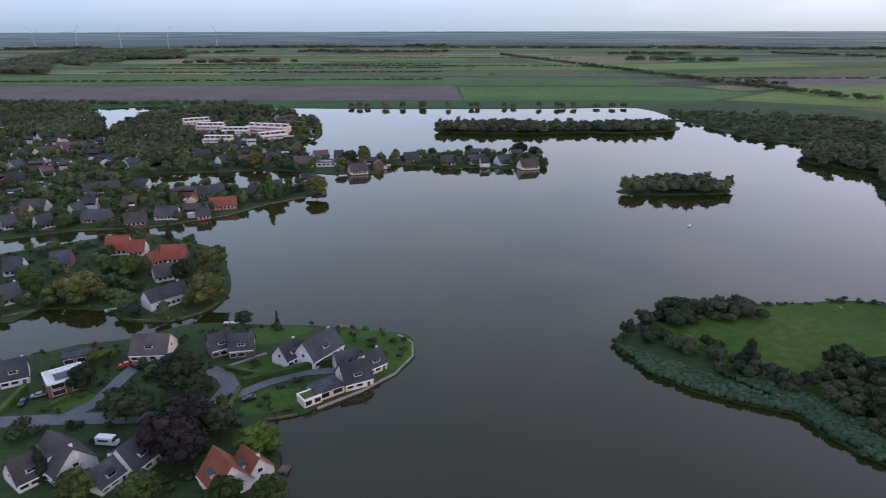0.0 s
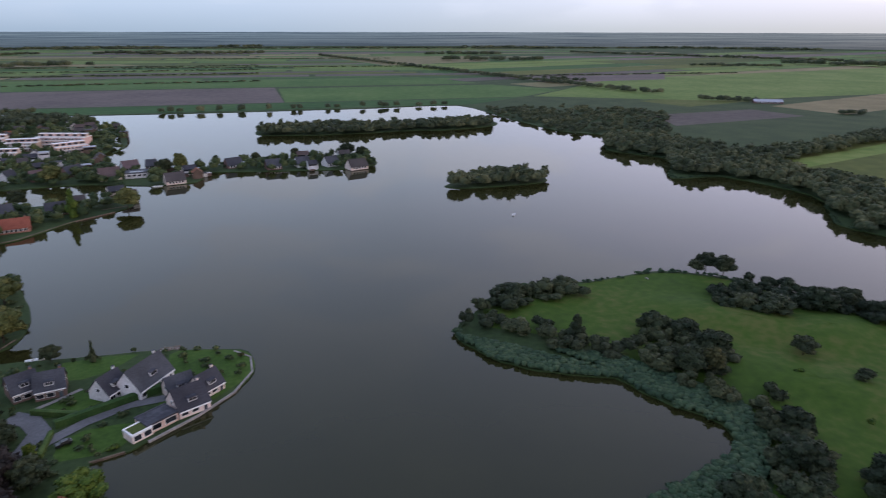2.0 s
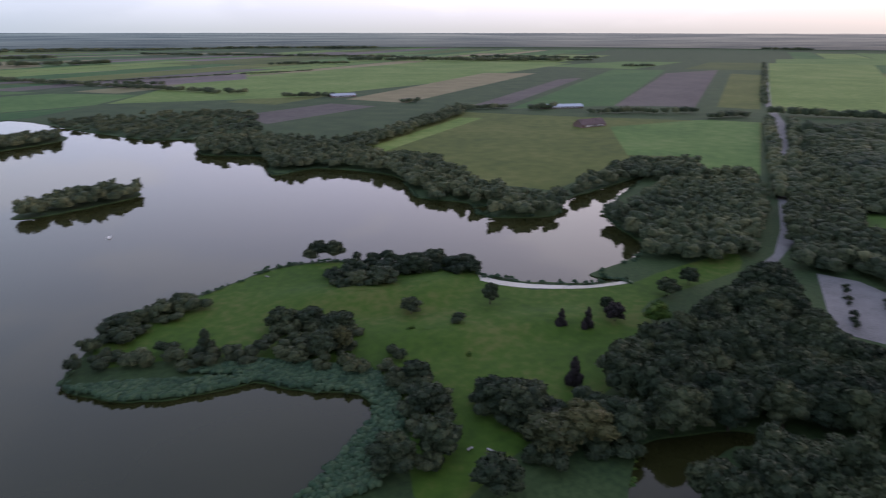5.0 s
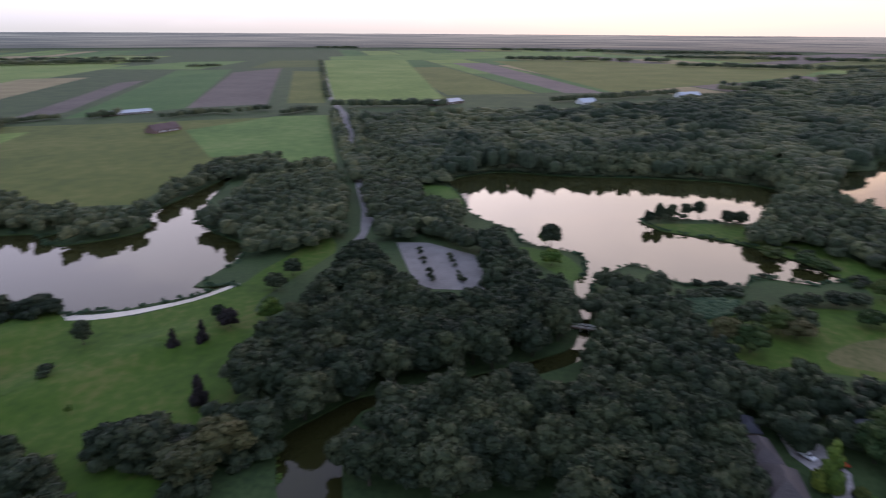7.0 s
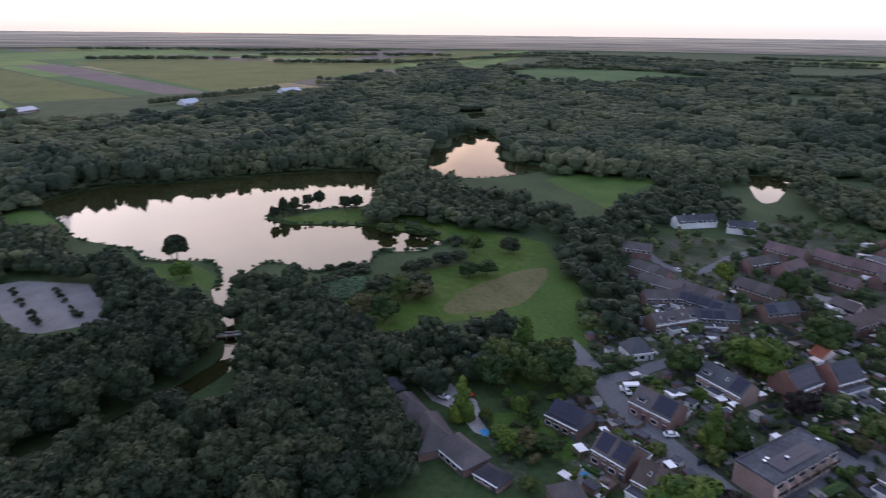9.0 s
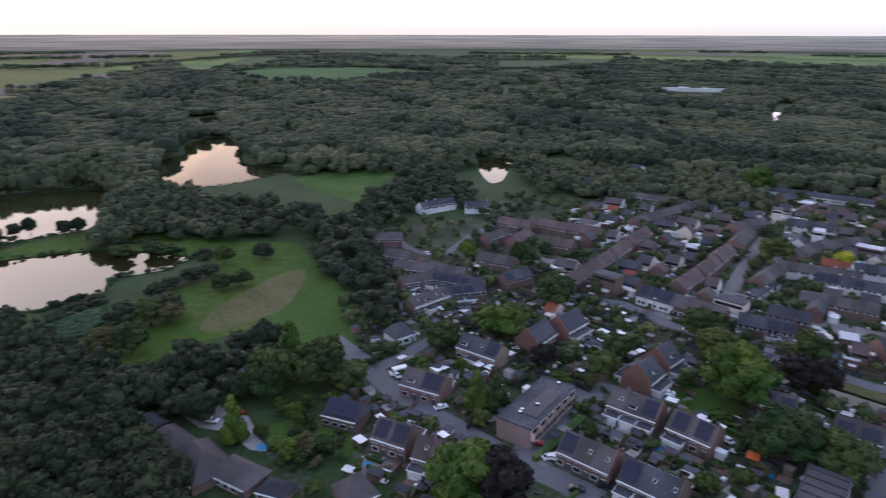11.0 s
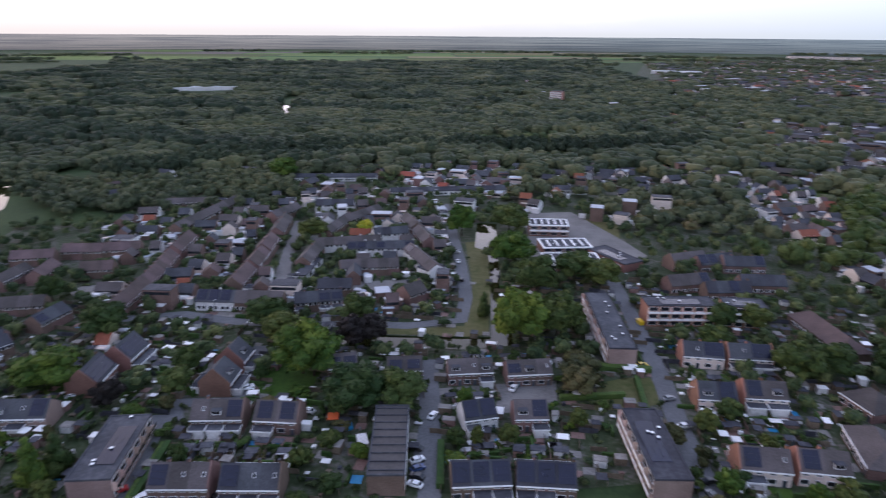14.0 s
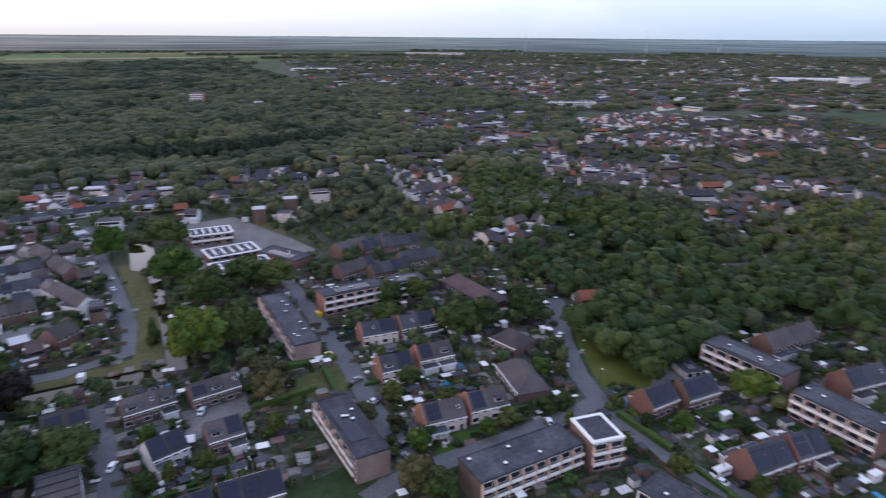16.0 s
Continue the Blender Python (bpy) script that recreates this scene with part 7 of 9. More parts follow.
def fence(x, y, deg, L):
    ob = new("garden_fence", cached(("garden_fence", L), lambda: boxes((-L / 2, -0.06, 0, L / 2, 0.06, 1.75, 0)), ("timber",)))
    ob.matrix_basis = pose(x, y, 0, 0, 0, deg)
    tagged(ob, "weathered board fence between two gardens", "fence", "garden fences")


def hedge_mesh(L, h, w):
    """A clipped hedge with an uneven skin."""
    def make():
        v, f = [], []
        n = max(2, int(L / 0.8))
        for k in range(n + 1):
            x = k / n * L - L / 2
            for y, z in ((-w / 2, 0), (-w / 2 * 0.95, h * 0.9), (0, h), (w / 2 * 0.95, h * 0.9), (w / 2, 0)):
                q = 0.14 * noise.noise((x * 1.3, y * 5 + z, L)) if z else 0
                v.append((x, y + q, z + q))
        for k in range(n):
            f += [(5 * k + j, 5 * k + 5 + j, 5 * k + 6 + j, 5 * k + 1 + j) for j in range(4)]
        f += [(0, 1, 2, 3, 4), tuple(5 * n + j for j in (4, 3, 2, 1, 0))]
        return v, f, None
    return cached(("hedge", L, h, w), make, ("hedge",))


def hedge(x1, y1, x2, y2, h=1.8, w=1.1):
    d = Vector((x2 - x1, y2 - y1))
    ob = new("hedge", hedge_mesh(round(d.length, 1), h, w))
    ob.matrix_basis = pose((x1 + x2) / 2, (y1 + y2) / 2, 0, 0, 0, math.degrees(math.atan2(d.y, d.x)))
    tagged(ob, "clipped green hedge along a garden", "hedge", "hedges")


STREETS = ROADS + [PAVEA, PAVEB, PAVEC, PAVED, PAVEE, PAVEF]


def open_ground(x, y, margin=1.0):
    if not free(x, y, margin) or wet([(x, y)])[0]:
        return False
    return not any(inside([(x, y)], o)[0] for o in STREETS)


def garden_patch(c, ang, L, w, mat):
    ob = new("garden_plot", cached(("garden_plot", L, w, mat), lambda: boxes((-L / 2, -w / 2, -0.05, L / 2, w / 2, 0.0, 0)), (mat,)))
    ob.matrix_basis = pose(c.x, c.y, 0.065 + rng.uniform(0, 0.03), 0, 0, ang)
    structure(ob, {"lawn": "small green garden lawn", "tiles": "grey tiled garden patio", "pave_red": "red paved front yard", "land": "overgrown leafy garden plot"}[mat], "garden")


CLUTTER = ([], [], [])
CLUTTER_MATS = ("timber", "white", "tiles", "flat", "trim", "canvas_blue", "canvas_orange", "hedge", "pave_red")


def clutter(x, y, deg, *specs):
    """Adds small boxes at a place to the loose garden things."""
    v, f, idx = boxes(*specs)
    c, sn, n = math.cos(radians(deg)), math.sin(radians(deg)), len(CLUTTER[0])
    CLUTTER[0].extend((a * c - b * sn + x, a * sn + b * c + y, z) for a, b, z in v)
    CLUTTER[1].extend(tuple(n + q for q in face) for face in f)
    CLUTTER[2].extend(idx)


def loose_things(x, y, deg):
    """One garden table, planter, woodpile, covered seat, raised bed or low hedge."""
    a, b, pick = rng.uniform(0.6, 1.3), rng.uniform(0.5, 1.0), rng.random()
    if pick < 0.22:
        clutter(x, y, deg, (-a, -b, 0.65, a, b, 0.74, rng.choice((0, 1, 4))), (-a * 0.8, -b * 0.8, 0.06, -a * 0.7, b * 0.8, 0.65, 0), (a * 0.7, -b * 0.8, 0.06, a * 0.8, b * 0.8, 0.65, 0))
    elif pick < 0.36:
        clutter(x, y, deg, (-a - 0.6, -b - 0.5, 2.2, a + 0.6, b + 0.5, 2.3, rng.choice((1, 3, 3, 4, 3))), (-a - 0.5, -b - 0.4, 0.06, -a - 0.38, -b - 0.28, 2.2, 0), (a + 0.38, -b - 0.4, 0.06, a + 0.5, -b - 0.28, 2.2, 0), (-a - 0.5, b + 0.28, 0.06, -a - 0.38, b + 0.4, 2.2, 0), (a + 0.38, b + 0.28, 0.06, a + 0.5, b + 0.4, 2.2, 0))
    elif pick < 0.62:
        clutter(x, y, deg + rng.choice((0, 90)), (-a * 2.2, -0.35, 0.05, a * 2.2, 0.35, rng.uniform(0.9, 1.9), 7))
    elif pick < 0.85:
        clutter(x, y, deg, (-a * 0.6, -b * 0.6, 0.05, a * 0.6, b * 0.6, rng.uniform(0.4, 1.3), rng.choice((0, 1, 2, 3, 4, 8, 4))))
    else:
        clutter(x, y, deg, (-a * 1.4, -b * 1.6, 0.05, a * 1.4, b * 1.6, 0.13, rng.choice((2, 8, 2, 5))))


def gardens(row):
    mid, d, half, hw, n = row
    nrm = Vector((-d.y, d.x))
    deg = math.degrees(math.atan2(d.y, d.x))
    L = round(2 * half / n, 1)
    for side in (-1, 1):
        for k in range(n):
            c0 = mid + d * (k - (n - 1) / 2) * L
            a, b = c0 + nrm * side * (hw + 2.9), c0 + nrm * side * (hw + 8.0)
            if open_ground(a.x, a.y):
                garden_patch(a, deg, round(L - 0.3, 1), 4.4, rng.choice(("tiles", "tiles", "lawn", "pave_red", "land")))
            if not open_ground(b.x, b.y):
                continue
            garden_patch(b, deg, round(L - 0.3, 1), 5.6, rng.choice(("lawn", "lawn", "tiles", "land")))
            if rng.random() < 0.75:
                q = c0 + nrm * side * (hw + 5.8) + d * L / 2
                fence(q.x, q.y, deg + 90, 9.0)
            if rng.random() < 0.6:
                q = c0 + nrm * side * (hw + 9.3) + d * rng.uniform(-0.2, 0.2) * L
                if open_ground(q.x, q.y, 0.5):
                    shed(q.x, q.y, deg + (0 if side > 0 else 180), rng.choice((2.6, 3.2, 4.0)), 2.4, rng.choice((2.2, 2.5)), rng.choice(("timber", "timber", "brick", "white")))
            if rng.random() < 0.6:
                q = c0 + nrm * side * (hw + 1.5)
                ob = new("extension", cached(("extension", L), lambda: boxes((-L * 0.4, -1.6, 0, L * 0.4, 1.6, 2.7, 0), (-L * 0.45 - 0.12, -1.72, 2.55, L * 0.45 + 0.12, 1.72, 2.95, 2), (-L * 0.45, -1.6, 2.95, L * 0.45, 1.6, 2.98, 1)), ("white", "flat", "trim")))
                ob.matrix_basis = pose(q.x, q.y, 0, 0, 0, deg)
                tagged(ob, "low white flat-roofed extension behind a house", "extension", "house extensions")
            for _ in range(6):
                q = c0 + nrm * side * (hw + rng.uniform(2.0, 11.5)) + d * rng.uniform(-0.48, 0.48) * L
                if open_ground(q.x, q.y, 0.8):
                    loose_things(q.x, q.y, deg)
            for _ in range(2):
                q = b + d * rng.uniform(-0.45, 0.45) * L + nrm * rng.uniform(-2.5, 2.5)
                if rng.random() < 0.7 and open_ground(q.x, q.y, 0.6):
                    bush(q.x, q.y, rng.uniform(1.4, 3.6), rng.uniform(2.0, 4.4), rng.choice(("linden", "garden", "lime", "hedge", "autumn")))


for row in list(ROWS_BUILT):
    if row[0].length < 275:
        gardens(row)
for x, y in clear_of(scatter(TOWN, 4.3, 241, 0.45, 0.8), [LAWNA, LAWNC, LAWND, LAWNE, LAWNF, VERGE, GARDA] + STREETS):
    if math.hypot(x, y) < 300 and free(x, y, 1.6):
        turn = -4 + rng.choice((0, 0, 90)) + rng.uniform(-4, 4)
        pick = rng.random()
        if pick < 0.2:
            a, b, h = rng.uniform(1.1, 1.9), rng.uniform(0.9, 1.4), rng.uniform(2.0, 2.5)
            clutter(x, y, turn, (-a, -b, 0, a, b, h, rng.choice((0, 0, 1, 8))), (-a - 0.12, -b - 0.12, h, a + 0.12, b + 0.12, h + 0.14, rng.choice((3, 3, 2, 4))))
        elif pick < 0.42:
            a = rng.uniform(2.0, 4.5)
            clutter(x, y, turn, (-a, -0.05, 0, a, 0.05, rng.uniform(1.5, 1.85), rng.choice((0, 0, 3))))
        elif pick < 0.55:
            clutter(x, y, turn, (-rng.uniform(1.2, 2.4), -1.5, 0.03, rng.uniform(1.2, 2.4), 1.5, 0.14, rng.choice((2, 2, 8))))
        else:
            loose_things(x, y, turn)
me = bpy.data.meshes.new("garden_things")
me.from_pydata(CLUTTER[0], [], CLUTTER[1])
for m in CLUTTER_MATS:
    me.materials.append(M[m])
me.polygons.foreach_set("material_index", CLUTTER[2])
me.update()
tagged(new("garden_things", me), "loose tables, planters, low hedges and shelters in back gardens", "garden things", "", "stuff")
hedge(-99.2, 182.8, -83.6, 179.1, 2.0, 1.6)
hedge(-89.6, 174.7, -62.6, 193.2, 2.4, 2.2)
hedge(-89.1, 171.3, -87.7, 160.0, 1.6, 1.4)
hedge(-154.8, 148.7, -157.8, 162.9, 2.2, 1.8)
hedge(-140.0, 160.0, -142.8, 154.8, 1.4, 1.2)
hedge(10.9, -155.8, 9.7, -136.8, 1.8, 2)
hedge(84.9, -126.0, 87.1, -148.6, 2.0, 1.8)
hedge(-40.6, -203.8, -58.3, -202.6, 2.2, 2)
hedge(-25.2, -182.1, -45.9, -185.4, 2.0, 1.8)
hedge(-52.1, -197.0, -51.0, -177.2, 1.8, 1.8)
hedge(-126.1, -130.8, -127.4, -109.7, 2.0, 2.2)
hedge(-126.9, -107.1, -127.5, -88.5, 1.4, 1.2)
hedge(-38.8, -203.3, -56.6, -201.6, 2.0, 1.8)
hedge(-126.5, -89.4, -128.7, -82.7, 1.6, 1.4)
hedge(85.7, -122.6, 88.3, -148.4, 1.8, 1.6)

# ---- trees and bushes between the houses ----


def fill(outline, gap, seed, near, keep=1.0, heights=(5, 11), widths=(6, 11), margin=2.5):
    """Trees and bushes on the open ground inside an outline: single ones up to a distance, past that one mesh."""
    far = []
    for x, y in scatter(outline, gap, seed, 0.45, keep):
        if not open_ground(x, y, margin) or inside([(x, y)], VERGE)[0] or any((x - a) ** 2 + (y - b) ** 2 < 30 for a, b in PLANTED):
            continue
        if math.hypot(x, y) > near:
            far.append((x, y))
        elif rng.random() < 0.6:
            bush(x, y, rng.uniform(1.8, 4.2), rng.uniform(3, 6), rng.choice(("linden", "garden", "lime", "hedge", "autumn")))
        else:
            tree(x, y, rng.uniform(*heights) * 0.9, rng.uniform(*widths) * 0.85, "round", rng.choice(("linden", "linden", "linden", "lime", "autumn")), label="middle-sized leafy garden tree between houses", group="garden trees")
    woods("garden_trees", far, PROTO_TOWN if near < 201 else PROTO_MID, heights, widths, "garden", "trees and shrubs between far houses", seed)


# ---- the far town ----


def suburb(outline, gap, seed, turn, keep=0.8, big=1.0, yards=0, lengths=(9.0, 14.0, 20.0, 27.0), label="brick and white houses of the far town"):
    """Rows of far houses on a skewed grid, too many and too far to count: one mesh, with walls, roofs and window bands."""
    r = random.Random(seed)
    mats = ["brick", "white", "pinkwhite", "brown", "dark", "redbrown", "flat", "barn", "glass", "red"]
    v, f, idx = [], [], []
    for x, y in scatter(outline, gap, seed, 0.3, keep):
        if not free(x, y, 5) or (yards and not open_ground(x, y, 5)):
            continue
        a = radians(turn + r.choice((0, 0, 0, 90)) + r.uniform(-9, 9))
        L, w = r.choice(lengths) * big, r.choice((8.0, 8.5, 9.5)) * big
        c, s, n = math.cos(a), math.sin(a), len(v)
        wall, roof = r.choice((0, 0, 0, 2, 1)), r.choice((3, 4, 4, 3, 5, 5, 4, 3, 6, 4, 3, 9))
        if r.random() < 0.25:
            h = r.choice((3.2, 6.0, 3.2, 8.8))
            bx = boxes((-L / 2, -w / 2, 0, L / 2, w / 2, h, wall), (-L / 2 - 0.1, -w / 2 - 0.1, h, L / 2 + 0.1, w / 2 + 0.1, h + 0.25, r.choice((6, 6, 7))), (-L * 0.46, -w / 2 - 0.05, h - 2, L * 0.46, w / 2 + 0.05, h - 0.7, 8))
            pv, pf, pi = bx
        else:
            e, t = r.choice((3.2, 4.6, 4.9)), 0.0
            t = e + 2.7
            pv, pf, pi = boxes((-L / 2, -w / 2, 0, L / 2, w / 2, e, wall), (-L * 0.46, -w / 2 - 0.05, e - 1.6, L * 0.46, w / 2 + 0.05, min(4.6, e - 0.3), 8))
            k = len(pv)
            pv += [(-L / 2, -w / 2 - 0.4, e - 0.3), (L / 2, -w / 2 - 0.4, e - 0.3), (L / 2, 0, t), (-L / 2, 0, t), (L / 2, w / 2 + 0.4, e - 0.3), (-L / 2, w / 2 + 0.4, e - 0.3)]
            pf += [(k, k + 1, k + 2, k + 3), (k + 3, k + 2, k + 4, k + 5), (k, k + 3, k + 5), (k + 1, k + 4, k + 2)]
            pi += [roof, roof, wall, wall]
        for _ in range(yards):  # sheds, extensions and covered terraces round the house
            k = len(pv)
            bx, by, h = r.uniform(-0.5, 0.5) * L, r.choice((-1, 1)) * (w / 2 + r.uniform(1.2, 5.5)), r.choice((1.4, 2.4, 2.6, 2.9))
            sx, sy = r.uniform(1.0, 2.6), r.uniform(0.9, 2.0)
            qv, qf, qi = boxes((bx - sx, by - sy, 0, bx + sx, by + sy, h, r.choice((1, 0, 1))), (bx - sx - 0.1, by - sy - 0.1, h, bx + sx + 0.1, by + sy + 0.1, h + 0.2, r.choice((6, 1, 1, 7, 2))))
            pv, pi = pv + qv, pi + qi
            pf += [tuple(k + q for q in face) for face in qf]
        v += [(p[0] * c - p[1] * s + x, p[0] * s + p[1] * c + y, p[2]) for p in pv]
        f += [tuple(n + q for q in face) for face in pf]
        idx += pi
        take(Vector((x, y)), Vector((c, s)), L / 2, w / 2)
    me = bpy.data.meshes.new("far_houses")
    me.from_pydata(v, [], f)
    for m in mats:
        me.materials.append(M[m])
    me.polygons.foreach_set("material_index", idx)
    me.update()
    tagged(new("far_houses", me), label, "houses", "", "stuff")


suburb(ESTA, 12.5, 306, 8, 0.8, 0.8, 6, (7.0, 9.0, 15.0), "close rows of houses with sheds and extensions")
suburb(VILC + [(-700, 700), (-420, 320)], 19, 307, 20, 0.36, 0.9, 2, (9.0, 12.0), "brick and white houses of the lake village")
for k, o in enumerate(CLUSTERS):
    suburb(o, 11.5 if k else 16, 310 + k, (-25, 12, -35, 20, -15, 8, 15, -30, -8, -8, 12)[k], 0.92, 0.85 if k else 1.3, 4, (6.0, 9.0, 14.0), "close rows of houses with pale walls, sheds and cars")
suburb(TOWNF, 22, 305, -15, 0.26, 0.9, 2, (9.0, 14.0))
suburb(TOWNB, 19, 302, -20, 0.42, 0.9, 2)
suburb(TOWND, 38, 303, 10, 0.6, 1.3)
suburb(TOWNE, 36, 304, 30, 0.5, 1.2)
fill(TOWN, 9.2, 201, 205, 0.72, (4, 9), (4.5, 9))
fill(VILA + [(-320, 90)], 15, 203, 210, 0.4, (3, 7), (4, 8), 4)
fill(VILB + [(-420, 300), (-420, 200)], 12, 204, 250, 0.7, (5, 10), (6, 11), 3)
fill(VILC + [(-700, 700), (-420, 320)], 10, 205, 200, 0.72, (6, 11), (7, 11.5), 1.5)
for k, o in enumerate((VILW1, VILW2, VILW3)):
    woods("far_wood", [p for p in scatter(o, 8.5, 231 + k) if free(p[0], p[1], 2)], PROTO_TOWN, (11, 16), (10, 14), "wood", "dark broadleaf wood between the lakeside houses", 231 + k)
fill(ESTA, 8, 206, 100, 0.8, (3, 8), (3.5, 7.5), 1)
fill(GARDA, 6.5, 207, 400, 0.75, (3, 9), (4, 8), 1.5)

shrubs = [p for p in scatter(TOWN, 5.6, 221, 0.45, 0.65) if math.hypot(*p) < 330 and open_ground(p[0], p[1], 1.2) and not any(inside([p], o)[0] for o in (LAWNA, LAWNC, LAWND, LAWNE, VERGE))]
woods("garden_shrubs", shrubs, PROTO_SHRUB, (1.2, 3.4), (2.2, 4.6), "garden", "mixed garden shrubs and hedging between houses", 221)
for k, o in enumerate((VILA + [(-320, 90)], VILB + [(-420, 300), (-420, 200)])):
    shrubs = [p for p in scatter(o, 5.5, 222 + k, 0.45, 0.5) if open_ground(p[0], p[1], 2.0)]
    woods("garden_shrubs", shrubs, PROTO_SHRUB, (1.2, 3.2), (2.2, 4.6), "garden", "mixed garden shrubs round the lakeside houses", 222 + k)

BELT = strip(DYKE, 15)
for o, gap, k in ((TOWNF, 12, 314), (TOWNB, 12.5, 312)):
    p = clear_of(scatter(o, gap, k, 0.45, 0.88), [TOWN, TOWNC, LAWNB, LAWND, VERGE, BELT] + CLUSTERS + ROADS + ([TOWNB] if o is TOWNF else []))
    p = [q for q in p if free(q[0], q[1], 3)]
    woods("garden_trees", [q for n, q in enumerate(p) if n % 7], PROTO_TOWN, (8, 14) if o is TOWNF else (6, 10.5), (11, 16), "wood", "broad trees between the houses of the far town", k)
    woods("garden_trees", [q for n, q in enumerate(p) if n % 7 == 0], PROTO_TOWN, (7, 12) if o is TOWNF else (6, 10), (9, 14), "autumn", "yellowing trees between the houses of the far town", k + 20)
for k, o in enumerate(CLUSTERS):
    woods("garden_trees", [q for q in scatter(o, 11, 330 + k, 0.45, 0.6) if free(q[0], q[1], 1)], PROTO_TOWN, (4, 9), (4.5, 8.5), "garden", "garden trees among close rows of far houses", 330 + k)
woods("garden_trees", [p for p in scatter(TOWND, 32, 313, 0.45, 0.85) if free(p[0], p[1], 5)], PROTO_FAR, (7, 11.5), (18, 32), "wood", "trees between the houses of the far town", 313)

# ---- woods ----
CREEK = [(118, 60), (146, 63), (162, 55), (174, 41), (185, 22), (199, 1), (217, -10), (240, -12)]
KEEP_OFF = [BARK, ROADA, MEADOWB, LAWNE, STUBBLE, strip(CREEK, 15), REEDB] + ROADS
CLEARINGS = [[(367, -1078), (360, -1182), (312, -1105), (322, -996)], [(862, -380), (860, -432), (735, -368), (735, -340), (790, -345)], [(335, -1030), (312, -1035), (265, -850), (280, -850)], [(622, -1240), (505, -1300), (455, -1150), (560, -1100)]]
n = 0
for o, gap in ((WOODA, 9.5), (WOODB, 10)):
    n += 1
    for x, y in clear_of(scatter(o, gap, n), KEEP_OFF):
        if free(x, y, 3):
            tree(x, y, rng.uniform(12, 17), rng.uniform(12, 16.5), group="trees of the park wood", label="dense dark green broadleaf tree in the park wood")
for o, gap in ((WOODC, 9.5), (WOODD, 9), (WOODK, 10), (WOODE, 8.5), (WOODF, 8.5), (WOODJ, 10), (WOODL, 10), (WOODM, 10), (WOODN, 10), (WOODO, 9), (WOODQ, 9), (WOODR, 11), (WOODS, 11), (WOODT, 11), (WOODV, 11), (WOODX, 9), (WOODY, 9), (WOODZ, 9)):
    n += 1
    woods("far_wood", [p for p in clear_of(scatter(o, gap, n), KEEP_OFF) if free(p[0], p[1], 3)], PROTO_PARK if o in (WOODC, WOODD, WOODK) else PROTO_MID, (8, 14) if o not in (WOODM, WOODN, WOODR) else (9, 16), (10, 14.5) if o not in (WOODM, WOODN, WOODR) else (12, 17), "leaf" if o in (WOODC, WOODD, WOODK, WOODJ, WOODL, WOODE, WOODX) else "linden" if o in (WOODM, WOODN, WOODR, WOODS) else "wood", "dark green wood with a closed leafy canopy", n)


woods("far_wood", [p for p in clear_of(scatter(WOODP, 10.5, 17, 0.45, 0.62), KEEP_OFF)], PROTO_MID, (4, 9.5), (8, 13), "wood", "low scattered trees and scrub along the shore", 17)


def deep_wood(outline, seed, gap):
    """Woodland in stands of their own height, with darker stands, young growth and small clearings."""
    p = clear_of(scatter(outline, gap, seed), [FLDM] + CLEARINGS)
    far = np.hypot(p[:, 0], p[:, 1])
    r = np.random.RandomState(seed)
    thin = r.random_sample(len(p)) < np.clip((560 / np.maximum(far, 1)) ** 1.5, 0.075, 1)
    p, far = p[thin], far[thin]
    stand = np.array([noise.noise((x * 0.004 + y * 0.002, y * 0.009, 3.0)) + 0.3 * noise.noise((x * 0.03, y * 0.03, 7.0)) for x, y in p])
    high = np.array([1.0 + 0.55 * noise.noise((x * 0.006, y * 0.013, 13.0)) + 0.2 * noise.noise((x * 0.025, y * 0.03, 17.0)) for x, y in p])
    glade = np.array([noise.noise((x * 0.007, y * 0.012, 23.0)) for x, y in p]) > 0.5
    for lo, hi, wide in ((0, 620, 1.0), (620, 900, 1.2), (900, 1600, 1.6), (1600, 6000, 2.6)):
        k = (far >= lo) & (far < hi) & ~glade
        for pick, heights, widths, mat, label, step in (
            (k & (stand < 0.16) & (stand > -0.4), (9.5, 12.5), (10, 14.5), "wood", "broad green woodland seen from afar", 0),
            (k & (stand >= 0.16), (13, 16.5), (9, 13), "fir", "taller dark stand of woodland seen from afar", 7),
            (k & (stand <= -0.4), (5, 8), (7, 11), "garden", "young lighter growth in the woodland", 9),
        ):
            woods("far_wood", p[pick], PROTO_FAR, heights, (widths[0] * wide, widths[1] * wide), mat, label, seed + lo + step, 0.0, high[pick])


for o, gap in ((WOODG, 10.5), (WOODH, 11), (WOODI, 11)):
    n += 1
    deep_wood(o, n, gap)
woods("far_wood", [p for p in scatter(strip([(302, -475), (254, -520), (163, -597), (36, -633), (-85, -634), (-218, -682)], 34), 8.5, 158) if free(p[0], p[1], 4)], PROTO_MID, (14, 19), (10, 14), "fir", "tall dark belt of trees behind the houses", 158)
woods("far_wood", scatter(ISLA, 7, 91, 0.4), PROTO_MID, (8, 13), (9, 13), "wood", "low trees covering a small island", 91)
woods("far_wood", scatter(ISLB, 9, 92, 0.4), PROTO_MID, (8, 13), (10, 15), "wood", "low trees covering a long island", 92)

